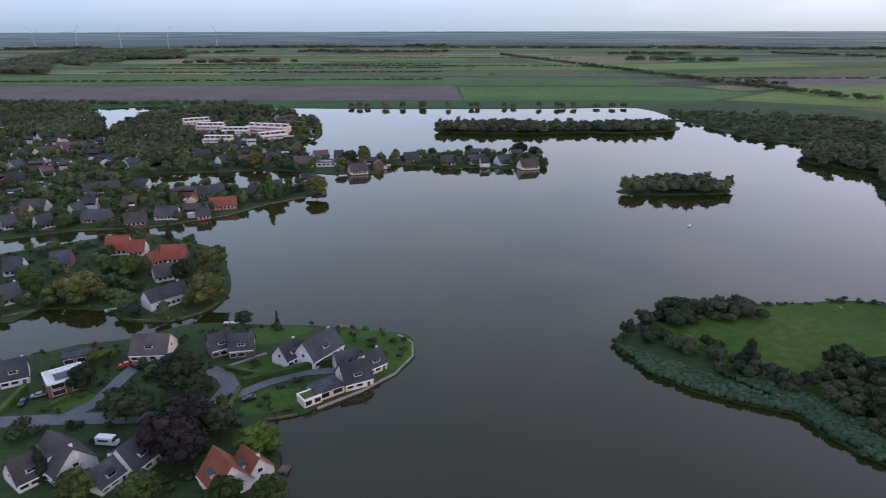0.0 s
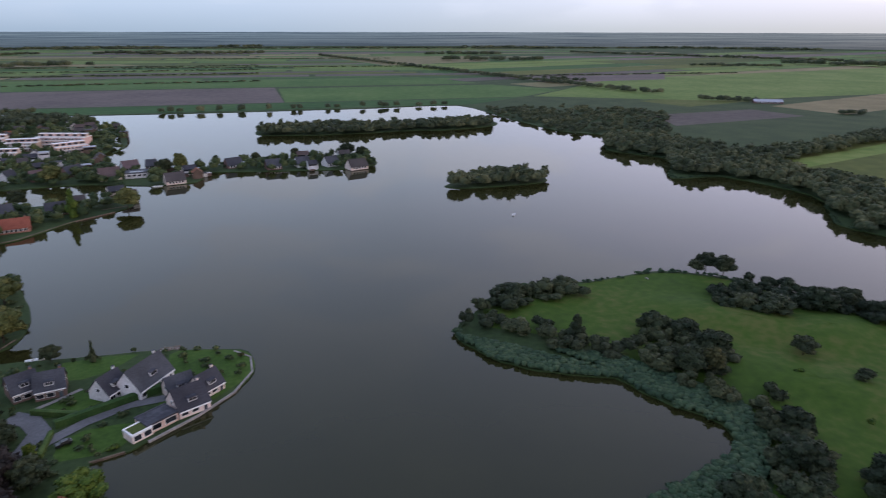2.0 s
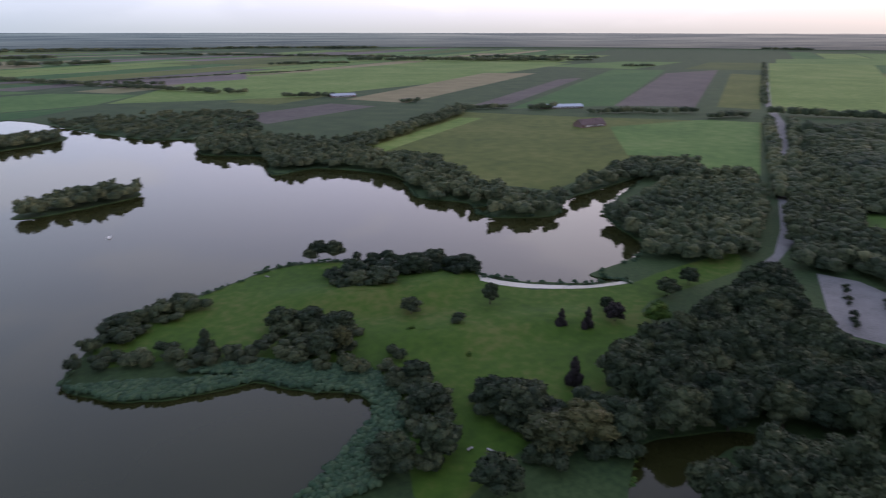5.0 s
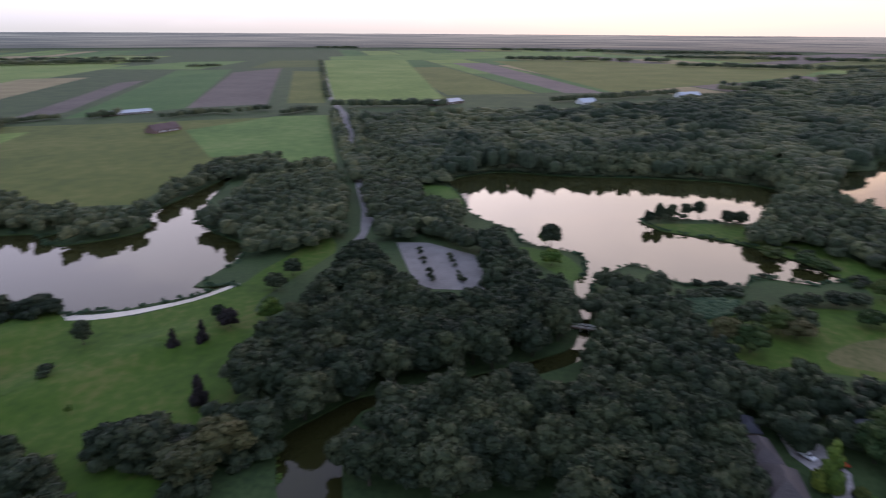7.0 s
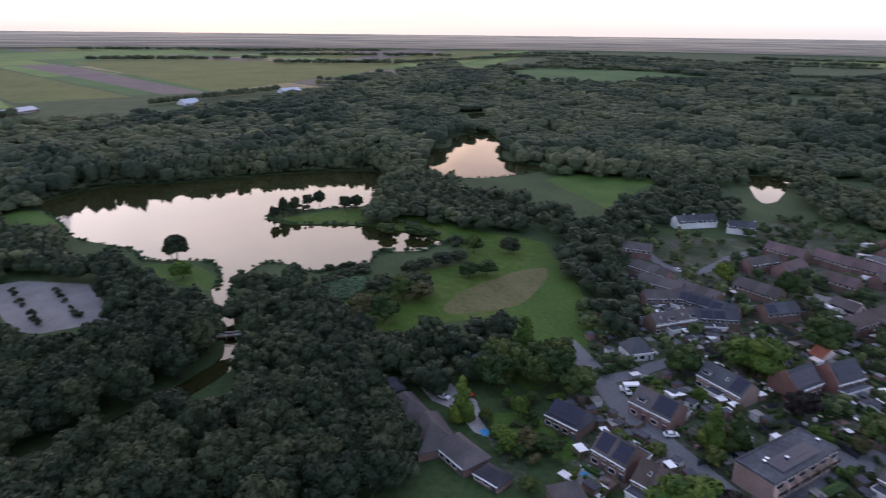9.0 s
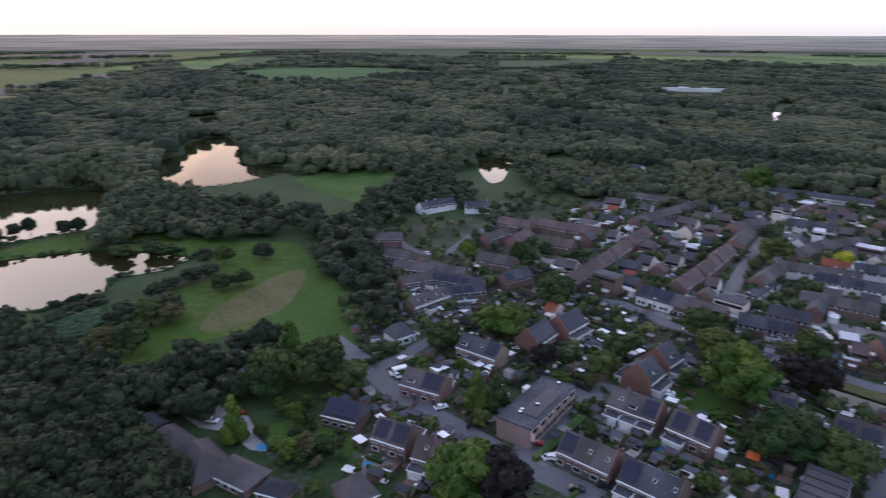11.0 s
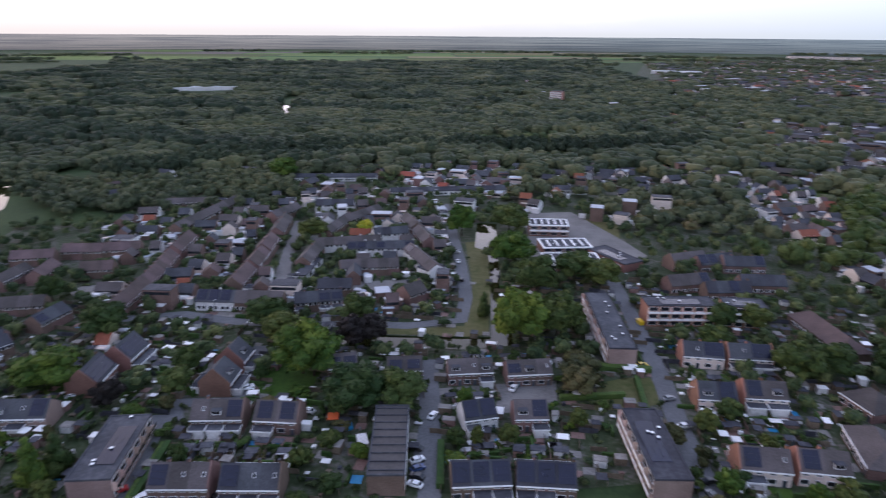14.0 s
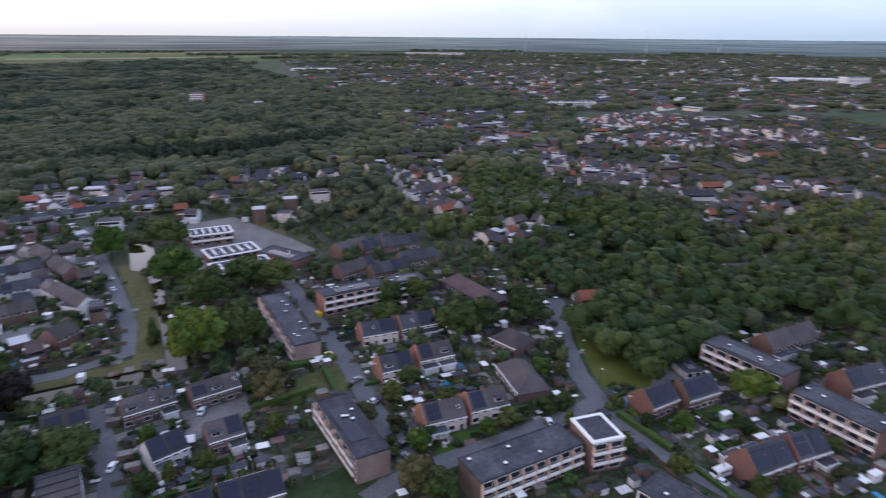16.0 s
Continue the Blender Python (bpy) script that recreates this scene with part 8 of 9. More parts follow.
for k, o in enumerate((COPSEA, COPSEB, COPSEC, COPSED, COPSEE, COPSEF, COPSEH)):
    woods("copse", scatter(o, 6.5, 120 + k, 0.45, 0.9), PROTO_NEAR, (4.5, 9), (6.5, 10.5), "leaf", "dark shrubs and small trees on the lake meadow", 120 + k)
woods("far_wood", [p for p in scatter(WOODU, 13, 131, 0.45, 0.8) if free(p[0], p[1], 4)], PROTO_FAR, (9, 14), (13, 19), "wood", "dark green wood between the houses", 131)

# ---- tall trees round the pond, and polder woods ----
for x, y, h, w, mat in ((251, -77, 9, 13, "leaf"), (245, -84, 10, 13, "linden"), (250, -93, 9, 12, "leaf"), (242, -90, 8, 11, "autumn"), (259, -122, 7, 9, "linden"), (258, -131, 7, 10, "linden"), (278, -107, 5, 9, "leaf"), (279, -117, 6, 10, "leaf"),
                        (282, -127, 5, 9, "leaf"), (272, -98, 6, 9, "leaf"), (338, -107, 6, 11, "linden"), (331, -121, 6, 10, "linden"), (325, -126, 5, 9, "linden"), (290, -139, 9, 9, "linden"), (283, -157, 8, 10, "leaf"), (231, -62, 11, 11, "autumn"),
                        (227, -70, 10, 11, "linden"), (387, -51, 9, 6, "leaf"), (395, -58, 11, 6, "leaf"), (401, -66, 10, 6, "leaf"), (413, -77, 8, 7, "leaf"), (416, -85, 9, 7, "leaf"), (397, -98, 9, 8, "leaf"), (400, -106, 8, 8, "leaf"), (333, 5, 13, 11, "leaf")):
    one_tree(x, y, h, w, "round", mat)
for line, gap, k in (([(276, -54), (281, -66), (284, -80)], 4, 150), ([(300, -138), (320, -136), (345, -128), (372, -112)], 6, 151), ([(296, -60), (297, -75), (312, -92), (306, -112)], 4, 152)):
    woods("copse", scatter(strip(line, 9), gap, k, 0.45, 0.85), PROTO_NEAR, (2.2, 4.5), (4, 7), "leaf", "low dark shrubs along the pond bank", k)
woods("copse", scatter(strip([(482, 99), (526, 60), (523, 3), (529, -64), (527, -121), (507, -159), (470, -150)], 9), 4.2, 154), PROTO_SHRUB, (3.5, 8), (5, 8.5), "wood", "shrubs and low trees along the far bank of the pond", 154)
woods("reed_bed", scatter(REEDB, 1.6, 96, 0.45), PROTO_FAR, (1.4, 1.9), (1.9, 2.9), "reed", "grey-green reed bed beside the pond", 96)
woods("far_wood", scatter(strip([(545, 60), (541, 5), (546, -62), (546, -120), (524, -162), (480, -164)], 26), 8, 153), PROTO_MID, (16, 20), (11, 15), "wood", "tall dark trees along the far bank of the pond", 153)
for k, o in enumerate((POLW1, POLW2)):
    woods("far_wood", scatter(o, 26, 155 + k, 0.4, 0.9), PROTO_FAR, (12, 18), (26, 36), "wood", "dark wood among the far fields", 155 + k)
for o in (STRAWA, STRAWB):
    field("field", o, 0.13, "straw", "pale harvested strip")

# ---- low growth along the banks ----
for k, o in enumerate(SHORES[:3]):
    q = np.array(o)
    near = q[(np.hypot(q[:, 0], q[:, 1]) < 640) & (q[:, 0] > 0)]
    r = np.random.RandomState(160 + k)
    spots = [(x + r.uniform(-2, 2), y + r.uniform(-2, 2)) for (x, y), (u, v) in zip(near, np.roll(near, -1, 0)) if math.hypot(u - x, v - y) < 40 for x, y in [(x + (u - x) * j / 5, y + (v - y) * j / 5) for j in range(5)]]
    spots = clear_of(np.array(spots), [BEACH, MEADOW, REED])
    woods("bank_growth", spots[~wet(spots)], PROTO_SHRUB, (0.8, 2.6), (2.0, 4.6), "reed", "rough reeds and low shrubs along the water", 160 + k)

# ---- reeds along the bay ----
woods("reed_bed", scatter(REED, 1.45, 95, 0.45), PROTO_FAR, (1.6, 2.1), (1.9, 2.9), "reed", "dense blue-green reed bed along the bay", 95)

# ---- the polder: strips of field between ditches ----


def polder(origin, along, across, rows, cols, width, length, seed, start=0):
    """Strips of pasture, crop and ploughed soil, laid out along one direction."""
    r = random.Random(seed)
    u, v = Vector(along).normalized(), Vector(across).normalized()
    o = Vector(origin)
    off = 0.0
    for k in range(rows):
        wd = width * r.uniform(0.7, 1.3) * (1 + 0.05 * k)
        s = r.uniform(-0.3, 0.1) * length
        for c in range(cols):
            ln = length * r.uniform(0.6, 1.4)
            p = o + v * off + u * s
            q = [p + u * 8 + v * 5, p + u * (ln - 8) + v * 5, p + u * (ln - 8) + v * (wd - 5), p + u * 8 + v * (wd - 5)]
            s += ln
            if max(m.length for m in q) > 4600 or wet([tuple(m) for m in q]).any():
                continue
            zz = 0.012 * (1 + seed % 4) + 0.0015 * (k % 2)
            mat = r.choice(("field", "crop", "field", "straw", "soil", "field", "crop", "field", "soil") if k > 2 else ("field", "crop", "field"))
            structure(sheet("field", [tuple(m) for m in q], zz, M[mat]), {"field": "long strip of green pasture between ditches", "crop": "dull green strip of crop", "soil": "grey-brown ploughed strip of field", "straw": "pale harvested strip of field"}[mat], "field")
        off += wd


polder((-2600, 1330), (1, 0.06), (-0.06, 1), 30, 5, 52, 780, 401)
polder((700, 1000), (0.91, 0.41), (-0.41, 0.91), 13, 4, 90, 850, 402)
polder((1100, 320), (0.93, 0.36), (0.36, -0.93), 9, 4, 140, 800, 403)
polder((1900, -900), (0.8, -0.6), (0.6, 0.8), 8, 4, 140, 700, 404)

polder((2000, -2500), (-1, -0.12), (0.12, -1), 9, 4, 150, 850, 405)

# ---- hedgerows and tree lines in the polder ----


def tree_line(x1, y1, x2, y2, gap, heights, widths, seed, spread=6.0):
    d = Vector((x2 - x1, y2 - y1))
    r = random.Random(seed)
    pts = []
    if abs(x1) + abs(y1) > 1100:
        gap *= 0.6
    for k in range(int(d.length / gap)):
        if r.random() < 0.85:
            q = Vector((x1, y1)) + d * ((k + r.random()) / (d.length / gap))
            pts.append((q.x + r.uniform(-1, 1) * spread, q.y + r.uniform(-1, 1) * spread))
    pts = np.array(pts)
    pts = pts[~wet(pts)]
    woods("tree_row", pts, PROTO_FAR if d.length > 250 or abs(x1) + abs(y1) > 900 else PROTO_MID, heights, widths, "wood", "row of dark trees along a ditch or road", seed)


tree_line(-119, 2974, 257, 1875, 16, (6, 11), (12, 20), 600, 3)
tree_line(257, 1875, 423, 1420, 12, (6, 11), (10, 18), 601, 3)
tree_line(423, 1420, 516, 1176, 11, (6, 11), (10, 16), 602, 3)
tree_line(-661, 927, -420, 954, 10, (5, 9), (8, 14), 603, 3)
tree_line(-274, 940, 164, 988, 30, (6, 10), (8, 12), 604, 3)
tree_line(-794, 904, -657, 920, 9, (6, 11), (9, 14), 605, 3)
tree_line(669, 672, 730, 644, 9, (6, 10), (9, 13), 606, 3)
tree_line(735, 604, 791, 595, 9, (6, 10), (9, 13), 607, 3)
tree_line(760, 522, 836, 474, 9, (6, 10), (9, 13), 608, 3)
tree_line(824, 467, 878, 424, 12, (6, 10), (9, 13), 609, 3)
tree_line(834, 385, 900, 357, 9, (6, 10), (9, 13), 610, 3)
tree_line(663, 807, 702, 799, 10, (6, 10), (9, 13), 611, 3)
tree_line(570, 1010, 652, 956, 9, (6, 10), (9, 13), 612, 3)
tree_line(853, 316, 457, 154, 7, (8, 12), (7, 10), 613, 3)
tree_line(462, 147, 871, 295, 7, (8, 12), (8, 11), 614, 3)
tree_line(1060, 403, 2355, 914, 20, (8, 12), (8, 11), 615, 3)
tree_line(1116, 3231, 1791, 2127, 24, (8, 14), (22, 40), 616, 3)
tree_line(1799, 1810, 2129, 1440, 24, (8, 14), (22, 40), 617, 3)
tree_line(1090, 2006, 1328, 1896, 16, (7, 12), (14, 24), 618, 3)
tree_line(441, 1453, 514, 1406, 12, (7, 12), (12, 18), 619, 3)
tree_line(506, 1172, 556, 1113, 10, (7, 12), (10, 16), 620, 3)
tree_line(2047, 2000, 2303, 1546, 22, (8, 14), (20, 36), 621, 3)
tree_line(1844, 1146, 1932, 1083, 14, (8, 12), (14, 22), 622, 3)
tree_line(938, 347, 995, 184, 9, (9, 13), (10, 15), 623, 3)
tree_line(1086, 23, 1286, -199, 10, (9, 13), (10, 15), 624, 3)
tree_line(-1793, 2246, -1367, 3244, 18, (8, 14), (18, 34), 625, 3)
tree_line(-1378, 1593, -1275, 1650, 12, (9, 14), (14, 22), 626, 3)
tree_line(-1773, 4041, 1892, 3842, 30, (10, 15), (30, 50), 627, 3)
tree_line(2332, -804, 2933, -1761, 20, (9, 14), (20, 34), 628, 3)
tree_line(2492, -1522, 1557, -2281, 22, (9, 14), (20, 34), 629, 3)
tree_line(1378, -1457, 1168, -1777, 18, (9, 14), (18, 30), 630, 3)
for k, q in enumerate(((-1154, 1794, -244, 1937), (-1110, 1625, -222, 1758), (-1145, 1319, -189, 1499), (-1134, 2008, -271, 2156), (-635, 2024, 207, 2064), (382, 1597, 1034, 1646), (-639, 2656, 179, 2639))):
    tree_line(*q, 15, (2.2, 4.2), (10, 15), 640 + k, 2)
r = random.Random(77)
for k in range(46):  # far tree rows near the horizon
    a = radians(r.uniform(-45, 255))
    far = r.uniform(2300, 4550)
    L = r.uniform(250, 900)
    x, y = math.sin(a) * far, math.cos(a) * far
    t = Vector((y, -x)).normalized()
    tree_line(x - t.x * L / 2, y - t.y * L / 2, x + t.x * L / 2, y + t.y * L / 2, 24, (12, 19), (28, 46), 500 + k, 14)

# ---- along the water: edging, jetties, boats ----


def edging(points, width, z, mat, label):
    structure(sheet("quay_edge", strip(points, width), z, M[mat], 0.6), label, "quay")


edging([(-61, 164), (-50, 175.5), (-41.5, 187.5), (-37.6, 200), (-39.5, 210.5), (-46, 216)], 0.7, 0.22, "tiles", "pale stone edging round the tip of the spit")
edging([(-74, 156.5), (-70, 158.3), (-66, 160)], 0.6, 0.2, "timber", "timber edging of the bank")
edging([(-158, 217), (-148, 216.5), (-138, 216.8), (-130, 226), (-127.5, 236)], 0.6, 0.2, "timber", "timber edging round the lakeside gardens")
edging([(-218, 335.5), (-200, 350), (-183.5, 364.5), (-167.5, 397), (-150, 417)], 0.7, 0.2, "timber", "timber edging of the waterside gardens")
edging([(-257, 324.5), (-238, 330), (-219, 335.5)], 0.7, 0.2, "timber", "timber edging of the waterside gardens")


def boat(x, y, deg, L, mat, label):
    """A small open boat: a hull with a pointed bow, a thwart and a floor."""
    root = new("boat")
    tagged(root, label, "boat")
    w = L * 0.34
    ring = [(-L / 2, -w * 0.42), (0, -w / 2), (L * 0.28, -w * 0.36), (L / 2, 0), (L * 0.28, w * 0.36), (0, w / 2), (-L / 2, w * 0.42)]
    n = len(ring)
    v = [(p[0] * 0.9, p[1] * 0.7, 0) for p in ring] + [(p[0], p[1], 0.75) for p in ring] + [(p[0] * 0.94, p[1] * 0.86, 0.75) for p in ring] + [(p[0] * 0.86, p[1] * 0.66, 0.25) for p in ring]
    f = [tuple(range(n - 1, -1, -1)), tuple(range(3 * n, 4 * n))] + [(r * n + k, r * n + (k + 1) % n, (r + 1) * n + (k + 1) % n, (r + 1) * n + k) for r in range(3) for k in range(n)]
    hung("hull", cached(("hull", L, mat), lambda: (v, f, None), (mat,)), root)
    hung("thwart", cached(("thwart", L), lambda: boxes((-0.2, -w * 0.4, 0.5, 0.2, w * 0.4, 0.56, 0)), ("timber",)), root, (-L * 0.12, 0, 0))
    root.matrix_basis = pose(x, y, -0.6, 0, 0, deg)


def jetty(x1, y1, x2, y2, width):
    d = Vector((x2 - x1, y2 - y1))
    root = new("jetty")
    tagged(root, "narrow weathered wooden jetty on posts", "jetty", "jetties")
    L = d.length
    n = max(3, int(L / 0.6))
    plank = cached(("plank", width), lambda: boxes((-0.25, -width / 2, 0, 0.25, width / 2, 0.06, 0)), ("timber",))
    for k in range(n):
        hung("plank", plank, root, ((k + 0.5) / n * L - L / 2, 0, 0.1))
    for k in range(max(2, int(L / 3))):
        for s in (-1, 1):
            hung("post", cached(("post",), lambda: boxes((-0.08, -0.08, -1.2, 0.08, 0.08, 0.5, 0)), ("timber",)), root, ((k + 0.5) / max(2, int(L / 3)) * L - L / 2, s * width / 2, 0))
    root.matrix_basis = pose((x1 + x2) / 2, (y1 + y2) / 2, 0, 0, 0, math.degrees(math.atan2(d.y, d.x)))


boat(97.5, 377.4, 60, 4.5, "trim", "white motor boat on the open lake")
boat(-68.8, 220.6, 10, 6.5, "trim", "white boat moored by the spit")
boat(-113.5, 218.8, 15, 6, "trim", "white boat moored at a garden")
boat(-168.5, 224.6, 40, 5, "trim", "small white boat at the bank")
boat(-170.8, 185.9, 20, 5, "flat", "dark covered boat at the bank")
boat(-299.9, 326.4, 30, 9, "trim", "long white boat moored in the channel")
boat(-243.2, 329.8, 20, 8, "timber", "long brown boat moored in the channel")
boat(-142.6, 486.9, 15, 7, "trim", "white boat at the point")
boat(-197.3, 362.8, 20, 6, "timber", "small brown rowing boat")
jetty(-208.9, 212.5, -199.0, 219.7, 2.4)
jetty(-62.2, 134.9, -59.3, 134.9, 3)
jetty(-72.5, 220.2, -65.6, 221.4, 3)
jetty(-156.5, 189.8, -151.7, 191.6, 3)
jetty(-284.2, 320.5, -269.6, 324.6, 1.6)
jetty(-160.1, 422.2, -146.5, 430.9, 1.6)

def footbridge(x, y, deg, L, width):
    """A flat wooden footbridge with white rails on posts."""
    root = tagged(new("footbridge"), "narrow wooden footbridge with white railings over a creek", "bridge")
    for k in range(int(L / 0.5)):
        hung("plank", cached(("bridge_plank", width), lambda: boxes((-0.23, -width / 2, 0, 0.23, width / 2, 0.08, 0)), ("timber",)), root, ((k + 0.5) * 0.5 - L / 2, 0, 1.0))
    for sd in (-1, 1):
        hung("beam", cached(("bridge_beam", L), lambda: boxes((-L / 2, -0.1, 0.7, L / 2, 0.1, 1.0, 0)), ("timber",)), root, (0, sd * width * 0.42, 0))
        for z in (1.55, 2.0):
            hung("railing", cached(("bridge_rail", L), lambda: boxes((-L / 2, -0.05, 0, L / 2, 0.05, 0.12, 0)), ("trim",)), root, (0, sd * width / 2, z))
        for k in range(5):
            hung("post", cached(("bridge_post",), lambda: boxes((-0.07, -0.07, -1.0, 0.07, 0.07, 2.1, 0)), ("trim",)), root, ((k / 4 - 0.5) * (L - 0.3), sd * width / 2, 0))
    root.matrix_basis = pose(x, y, 0, 0, 0, deg)


footbridge(234, -10, 82, 14, 2.4)

# ---- wind turbines at the horizon ----


def turbine(x, y, turn):
    root = new("wind_turbine")
    tagged(root, "slender white three-bladed wind turbine far off", "wind turbine", "wind turbines")
    bm = bmesh.new()
    bmesh.ops.create_cone(bm, cap_ends=True, segments=10, radius1=2.1, radius2=1.2, depth=95, matrix=pose(0, 0, 47.5))
    part("tower", bm, M["barn"], root)
    hung("nacelle", cached(("nacelle",), lambda: boxes((-2, -5, -2, 2, 5, 2, 0)), ("trim",)), root, (0, 0, 96))
    blade = cached(("blade",), lambda: boxes((-0.6, -0.3, 1, 0.6, 0.3, 44, 0)), ("barn",))
    for k in range(3):
        ob = hung("blade", blade, root, (0, -6, 96))
        ob.rotation_euler = (0, radians(turn + 120 * k), 0)
    root.matrix_basis = pose(x, y, 0, 0, 0, math.degrees(math.atan2(y, x)) - 90)


turbine(-2841, 3591, 74)
turbine(-2669, 3721, 29)
turbine(-2473, 3854, 115)
turbine(-2242, 3993, 43)
turbine(-1985, 4127, 87)
turbine(-2497, -3838, 117)
turbine(-3117, -3355, 118)
turbine(-3426, -3039, 3)

# ---- small things ----


def street_lamp(x, y, deg):
    key = ("street_lamp",)
    if key in PROTOS:
        ob = copy_thing(PROTOS[key], Matrix())
    else:
        ob = tagged(new("street_lamp"), "slim grey street lamp beside the road", "street lamp", "street lamps")
        hung("pole", cached(("lamp_pole",), lambda: boxes((-0.07, -0.07, 0, 0.07, 0.07, 5.8, 0)), ("flat",)), ob)
        hung("lamp_head", cached(("lamp_head",), lambda: boxes((-0.12, -0.9, 5.75, 0.12, 0.1, 5.92, 0)), ("trim",)), ob)
        PROTOS[key] = ob
    ob.matrix_basis = pose(x, y, 0.1, 0, 0, deg)


for line, gap in ((ROADB, 30), (ROADF, 28), (ROADH, 30), (ROADI, 34), (ROADN, 32)):
    pts = [Vector(p) for p in line]
    for p, q in zip(pts, pts[1:]):
        d = q - p
        for k in range(int(d.length / gap) + (1 if d.length > gap * 0.6 else 0)):
            at = p + d * ((k + 0.5) / max(1, int(d.length / gap))) if d.length > gap else p + d * 0.5
            side = Vector((-d.y, d.x)).normalized() * 4.4
            if free(at.x + side.x, at.y + side.y, 0.5):
                street_lamp(at.x + side.x, at.y + side.y, math.degrees(math.atan2(d.y, d.x)) + 180)


def plain_thing(name, label, category, x, y, deg, z, mats, *specs):
    ob = new(name, cached((name, x, y), lambda: boxes(*specs), mats))
    ob.matrix_basis = pose(x, y, z, 0, 0, deg)
    tagged(ob, label, category)


plain_thing("awning", "orange garden awning behind a house", "awning", 43.6, -163.5, 100, 0.12, ("canvas_orange", "glass", "rubber"), (-1.9, -1.6, 2.2, 1.9, 1.6, 2.4, 0), (-1.7, -1.4, 0, -1.6, -1.3, 2.2, 1), (1.6, 1.3, 0, 1.7, 1.4, 2.2, 1), (1.6, -1.4, 0, 1.7, -1.3, 2.2, 1), (-1.7, 1.3, 0, -1.6, 1.4, 2.2, 1))
plain_thing("garden_pool", "bright blue round garden pool cover", "pool", 39.2, -161.1, 20, 0.12, ("canvas_blue", "glass", "rubber"), (-1.7, -1.5, 0, 1.7, 1.5, 0.7, 0), (-1.8, -1.6, 0.7, 1.8, 1.6, 0.78, 0))
plain_thing("garden_pool", "bright blue garden pool under cover", "pool", 7.8, -148.5, 100, 0.12, ("canvas_blue", "glass", "rubber"), (-1.7, -1.5, 0, 1.7, 1.5, 0.7, 0), (-1.8, -1.6, 0.7, 1.8, 1.6, 0.78, 0))
plain_thing("awning", "orange tiled garden pavilion roof", "awning", 101.6, -204.5, 0, 0.12, ("canvas_orange", "glass", "rubber"), (-1.9, -1.6, 2.2, 1.9, 1.6, 2.4, 0), (-1.7, -1.4, 0, -1.6, -1.3, 2.2, 1), (1.6, 1.3, 0, 1.7, 1.4, 2.2, 1), (1.6, -1.4, 0, 1.7, -1.3, 2.2, 1), (-1.7, 1.3, 0, -1.6, 1.4, 2.2, 1))
plain_thing("box_trailer", "white box trailer parked by gardens", "trailer", 32.7, -152.8, 20, 0.12, ("white", "glass", "rubber"), (-1.4, -2.6, 0.4, 1.4, 2.6, 2.5, 0), (-1.2, -1, 0, 1.2, 1, 0.4, 1))
plain_thing("bench", "pale bench table on the meadow", "bench", 131.4, 261.7, 100, 0.12, ("tiles", "glass", "rubber"), (-1.0, -0.35, 0.4, 1.0, 0.35, 0.5, 0), (-0.8, -0.3, 0, -0.6, 0.3, 0.4, 0), (0.6, -0.3, 0, 0.8, 0.3, 0.4, 0))
plain_thing("bench", "pale boulder seat on the meadow", "bench", 111.3, 101.2, 100, 0.12, ("tiles", "glass", "rubber"), (-1.0, -0.35, 0.4, 1.0, 0.35, 0.5, 0), (-0.8, -0.3, 0, -0.6, 0.3, 0.4, 0), (0.6, -0.3, 0, 0.8, 0.3, 0.4, 0))
plain_thing("bench", "pale boulder seat on the meadow", "bench", 107.8, 105.4, 0, 0.12, ("tiles", "glass", "rubber"), (-1.0, -0.35, 0.4, 1.0, 0.35, 0.5, 0), (-0.8, -0.3, 0, -0.6, 0.3, 0.4, 0), (0.6, -0.3, 0, 0.8, 0.3, 0.4, 0))
plain_thing("camper_van", "white motorhome parked beside a house", "van", -113.6, 139.1, 0, 0.12, ("trim", "glass", "rubber"), (-2.9, -1.1, 0.5, 2.2, 1.1, 2.7, 0), (2.2, -1.0, 0.5, 3.2, 1.0, 1.5, 0), (2.2, -0.95, 1.5, 2.6, 0.95, 2.3, 1), (-2.0, -1.15, 1.5, 1.2, 1.15, 2.1, 1), (-2.0, -1.0, 0, -1.4, 1.0, 0.6, 2), (1.6, -1.0, 0, 2.2, 1.0, 0.6, 2))
plain_thing("camper_van", "white caravan parked on a drive", "van", -70.8, 193.7, 70, 0.12, ("trim", "glass", "rubber"), (-2.9, -1.1, 0.5, 2.2, 1.1, 2.7, 0), (2.2, -1.0, 0.5, 3.2, 1.0, 1.5, 0), (2.2, -0.95, 1.5, 2.6, 0.95, 2.3, 1), (-2.0, -1.15, 1.5, 1.2, 1.15, 2.1, 1), (-2.0, -1.0, 0, -1.4, 1.0, 0.6, 2), (1.6, -1.0, 0, 2.2, 1.0, 0.6, 2))
plain_thing("camper_van", "white delivery van on the drive", "van", 146.8, -127.9, 70, 0.12, ("trim", "glass", "rubber"), (-2.9, -1.1, 0.5, 2.2, 1.1, 2.7, 0), (2.2, -1.0, 0.5, 3.2, 1.0, 1.5, 0), (2.2, -0.95, 1.5, 2.6, 0.95, 2.3, 1), (-2.0, -1.15, 1.5, 1.2, 1.15, 2.1, 1), (-2.0, -1.0, 0, -1.4, 1.0, 0.6, 2), (1.6, -1.0, 0, 2.2, 1.0, 0.6, 2))
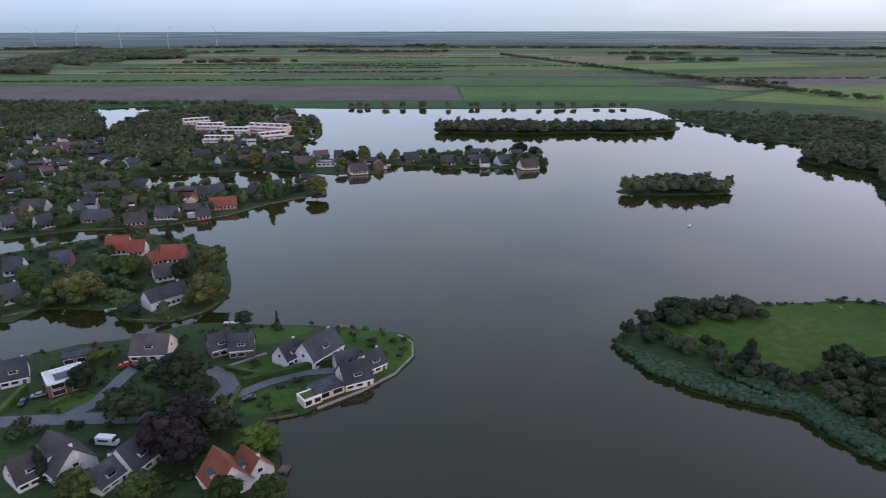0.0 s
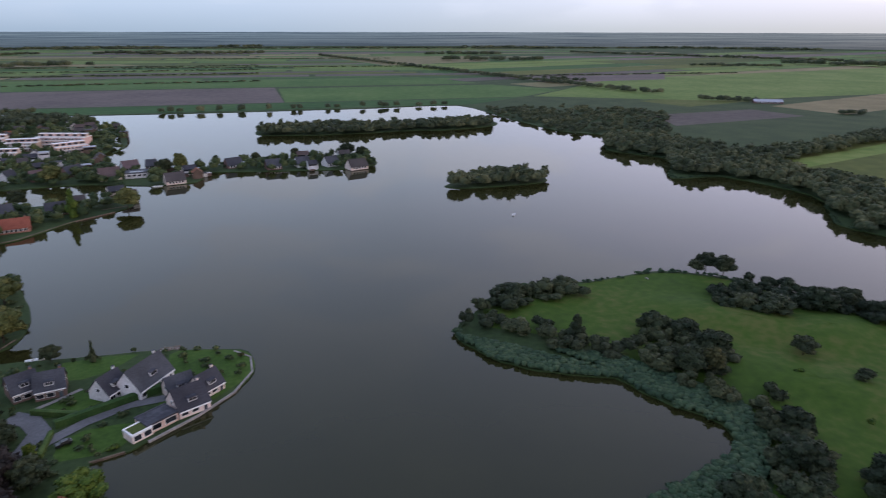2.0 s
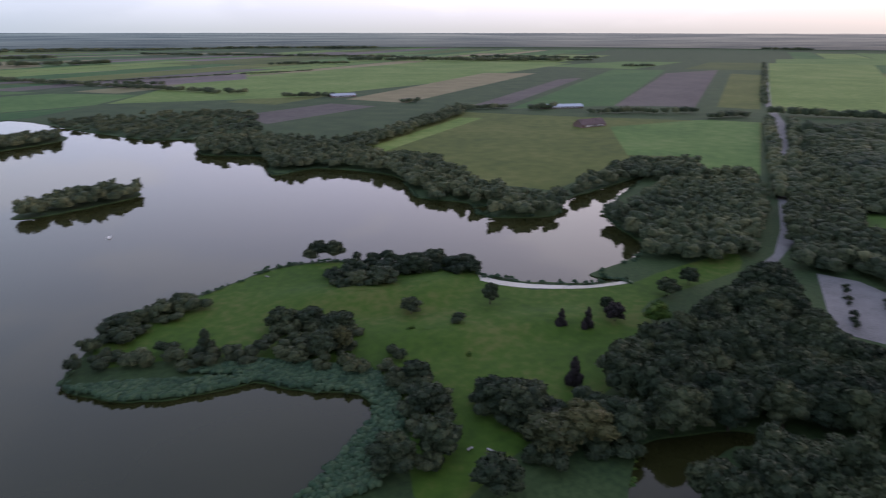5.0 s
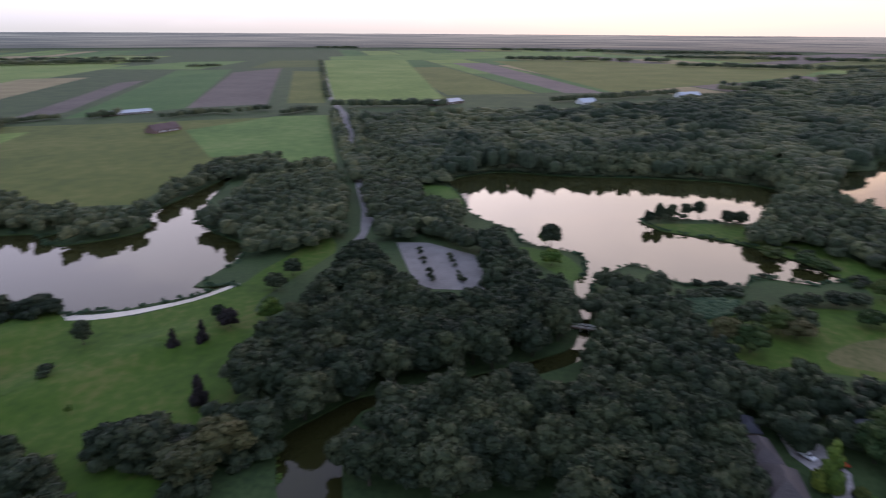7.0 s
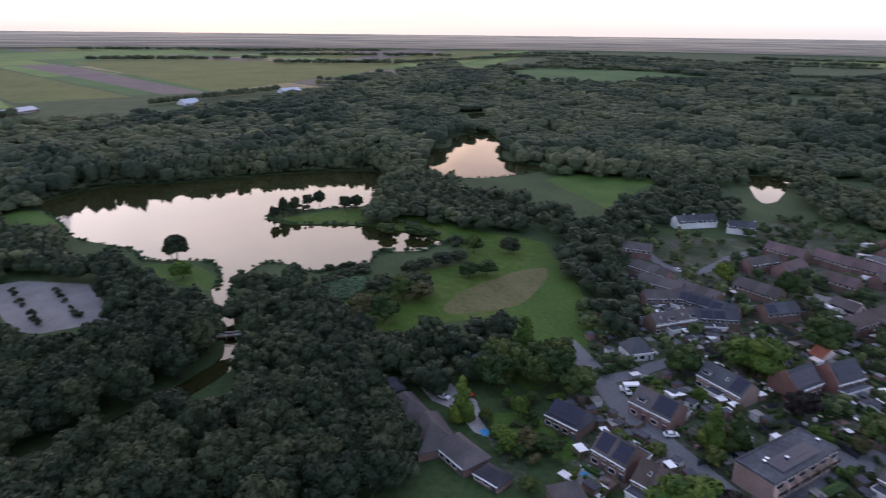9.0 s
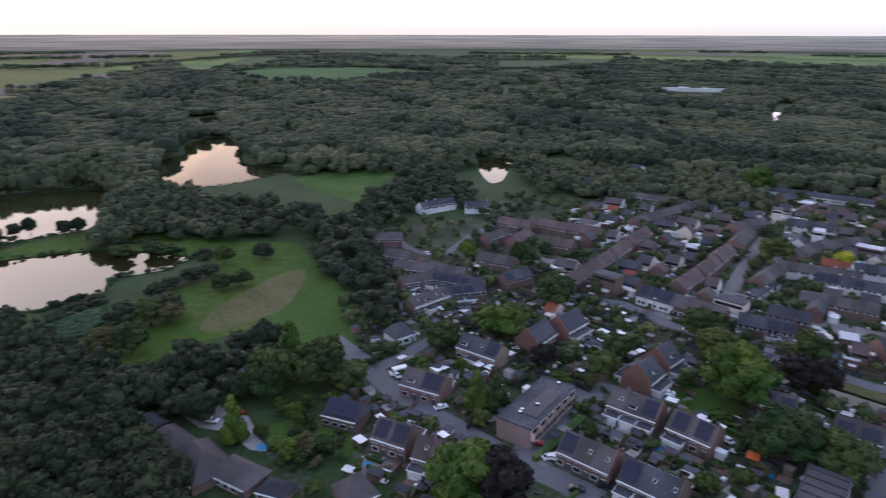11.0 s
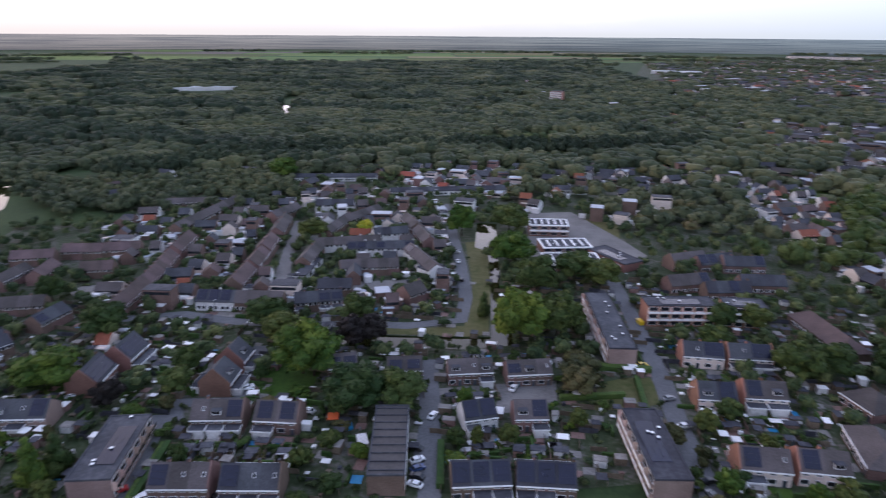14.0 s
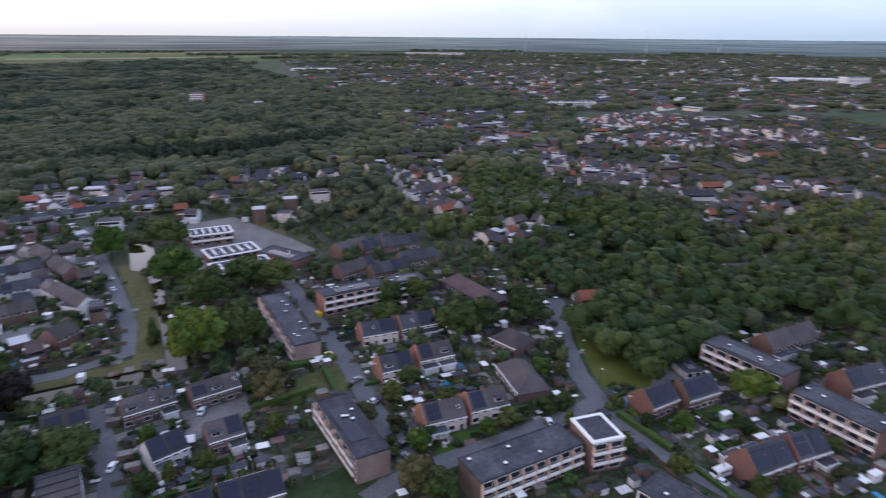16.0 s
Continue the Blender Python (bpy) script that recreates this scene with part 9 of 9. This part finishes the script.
plain_thing("camper_van", "white delivery van on the street", "van", -131.2, -96.3, 0, 0.12, ("trim", "glass", "rubber"), (-2.9, -1.1, 0.5, 2.2, 1.1, 2.7, 0), (2.2, -1.0, 0.5, 3.2, 1.0, 1.5, 0), (2.2, -0.95, 1.5, 2.6, 0.95, 2.3, 1), (-2.0, -1.15, 1.5, 1.2, 1.15, 2.1, 1), (-2.0, -1.0, 0, -1.4, 1.0, 0.6, 2), (1.6, -1.0, 0, 2.2, 1.0, 0.6, 2))
plain_thing("waste_skip", "yellow waste skip beside the road", "skip", -62.9, -242.2, 100, 0.12, ("car_yellow", "glass", "rubber"), (-1.8, -0.9, 0, 1.8, 0.9, 1.4, 0), (-2.0, -1.0, 1.4, 2.0, 1.0, 1.55, 0))
plain_thing("trampoline", "round green trampoline in a garden", "trampoline", -115.8, -108.4, 0, 0.12, ("hedge", "glass", "rubber"), (-2.0, -0.9, 0.7, 2.0, 0.9, 0.8, 0), (-1.4, -1.7, 0.7, 1.4, 1.7, 0.81, 0), (-1.4, -1.5, 0, -1.3, 1.5, 0.7, 1), (1.3, -1.5, 0, 1.4, 1.5, 0.7, 1))

# ---- lily pads in the channel ----


def lily_pads(outline, gap, seed):
    r = random.Random(seed)
    o = np.asarray(outline, float)
    v, f = [], []
    for _ in range(160):
        x, y = r.uniform(o[:, 0].min(), o[:, 0].max()), r.uniform(o[:, 1].min(), o[:, 1].max())
        if not inside([(x, y)], outline)[0] or not wet([(x, y)])[0]:
            continue
        q, n, a = r.uniform(0.35, 0.9), len(v), r.uniform(0, 6.28)
        v += [(x, y, -0.41)] + [(x + q * math.cos(a + k * 0.62), y + q * math.sin(a + k * 0.62), -0.415 + r.uniform(0, 0.02)) for k in range(10)]
        f += [(n, n + k, n + k + 1) for k in range(1, 10)]
    if not f:
        return
    me = bpy.data.meshes.new("lily_pads")
    me.from_pydata(v, [], f)
    me.materials.append(M["lime"])
    tagged(new("lily_pads", me), "floating green lily pads in a channel", "lily pads", "", "stuff")


lily_pads(LILY, 2.0, 9)
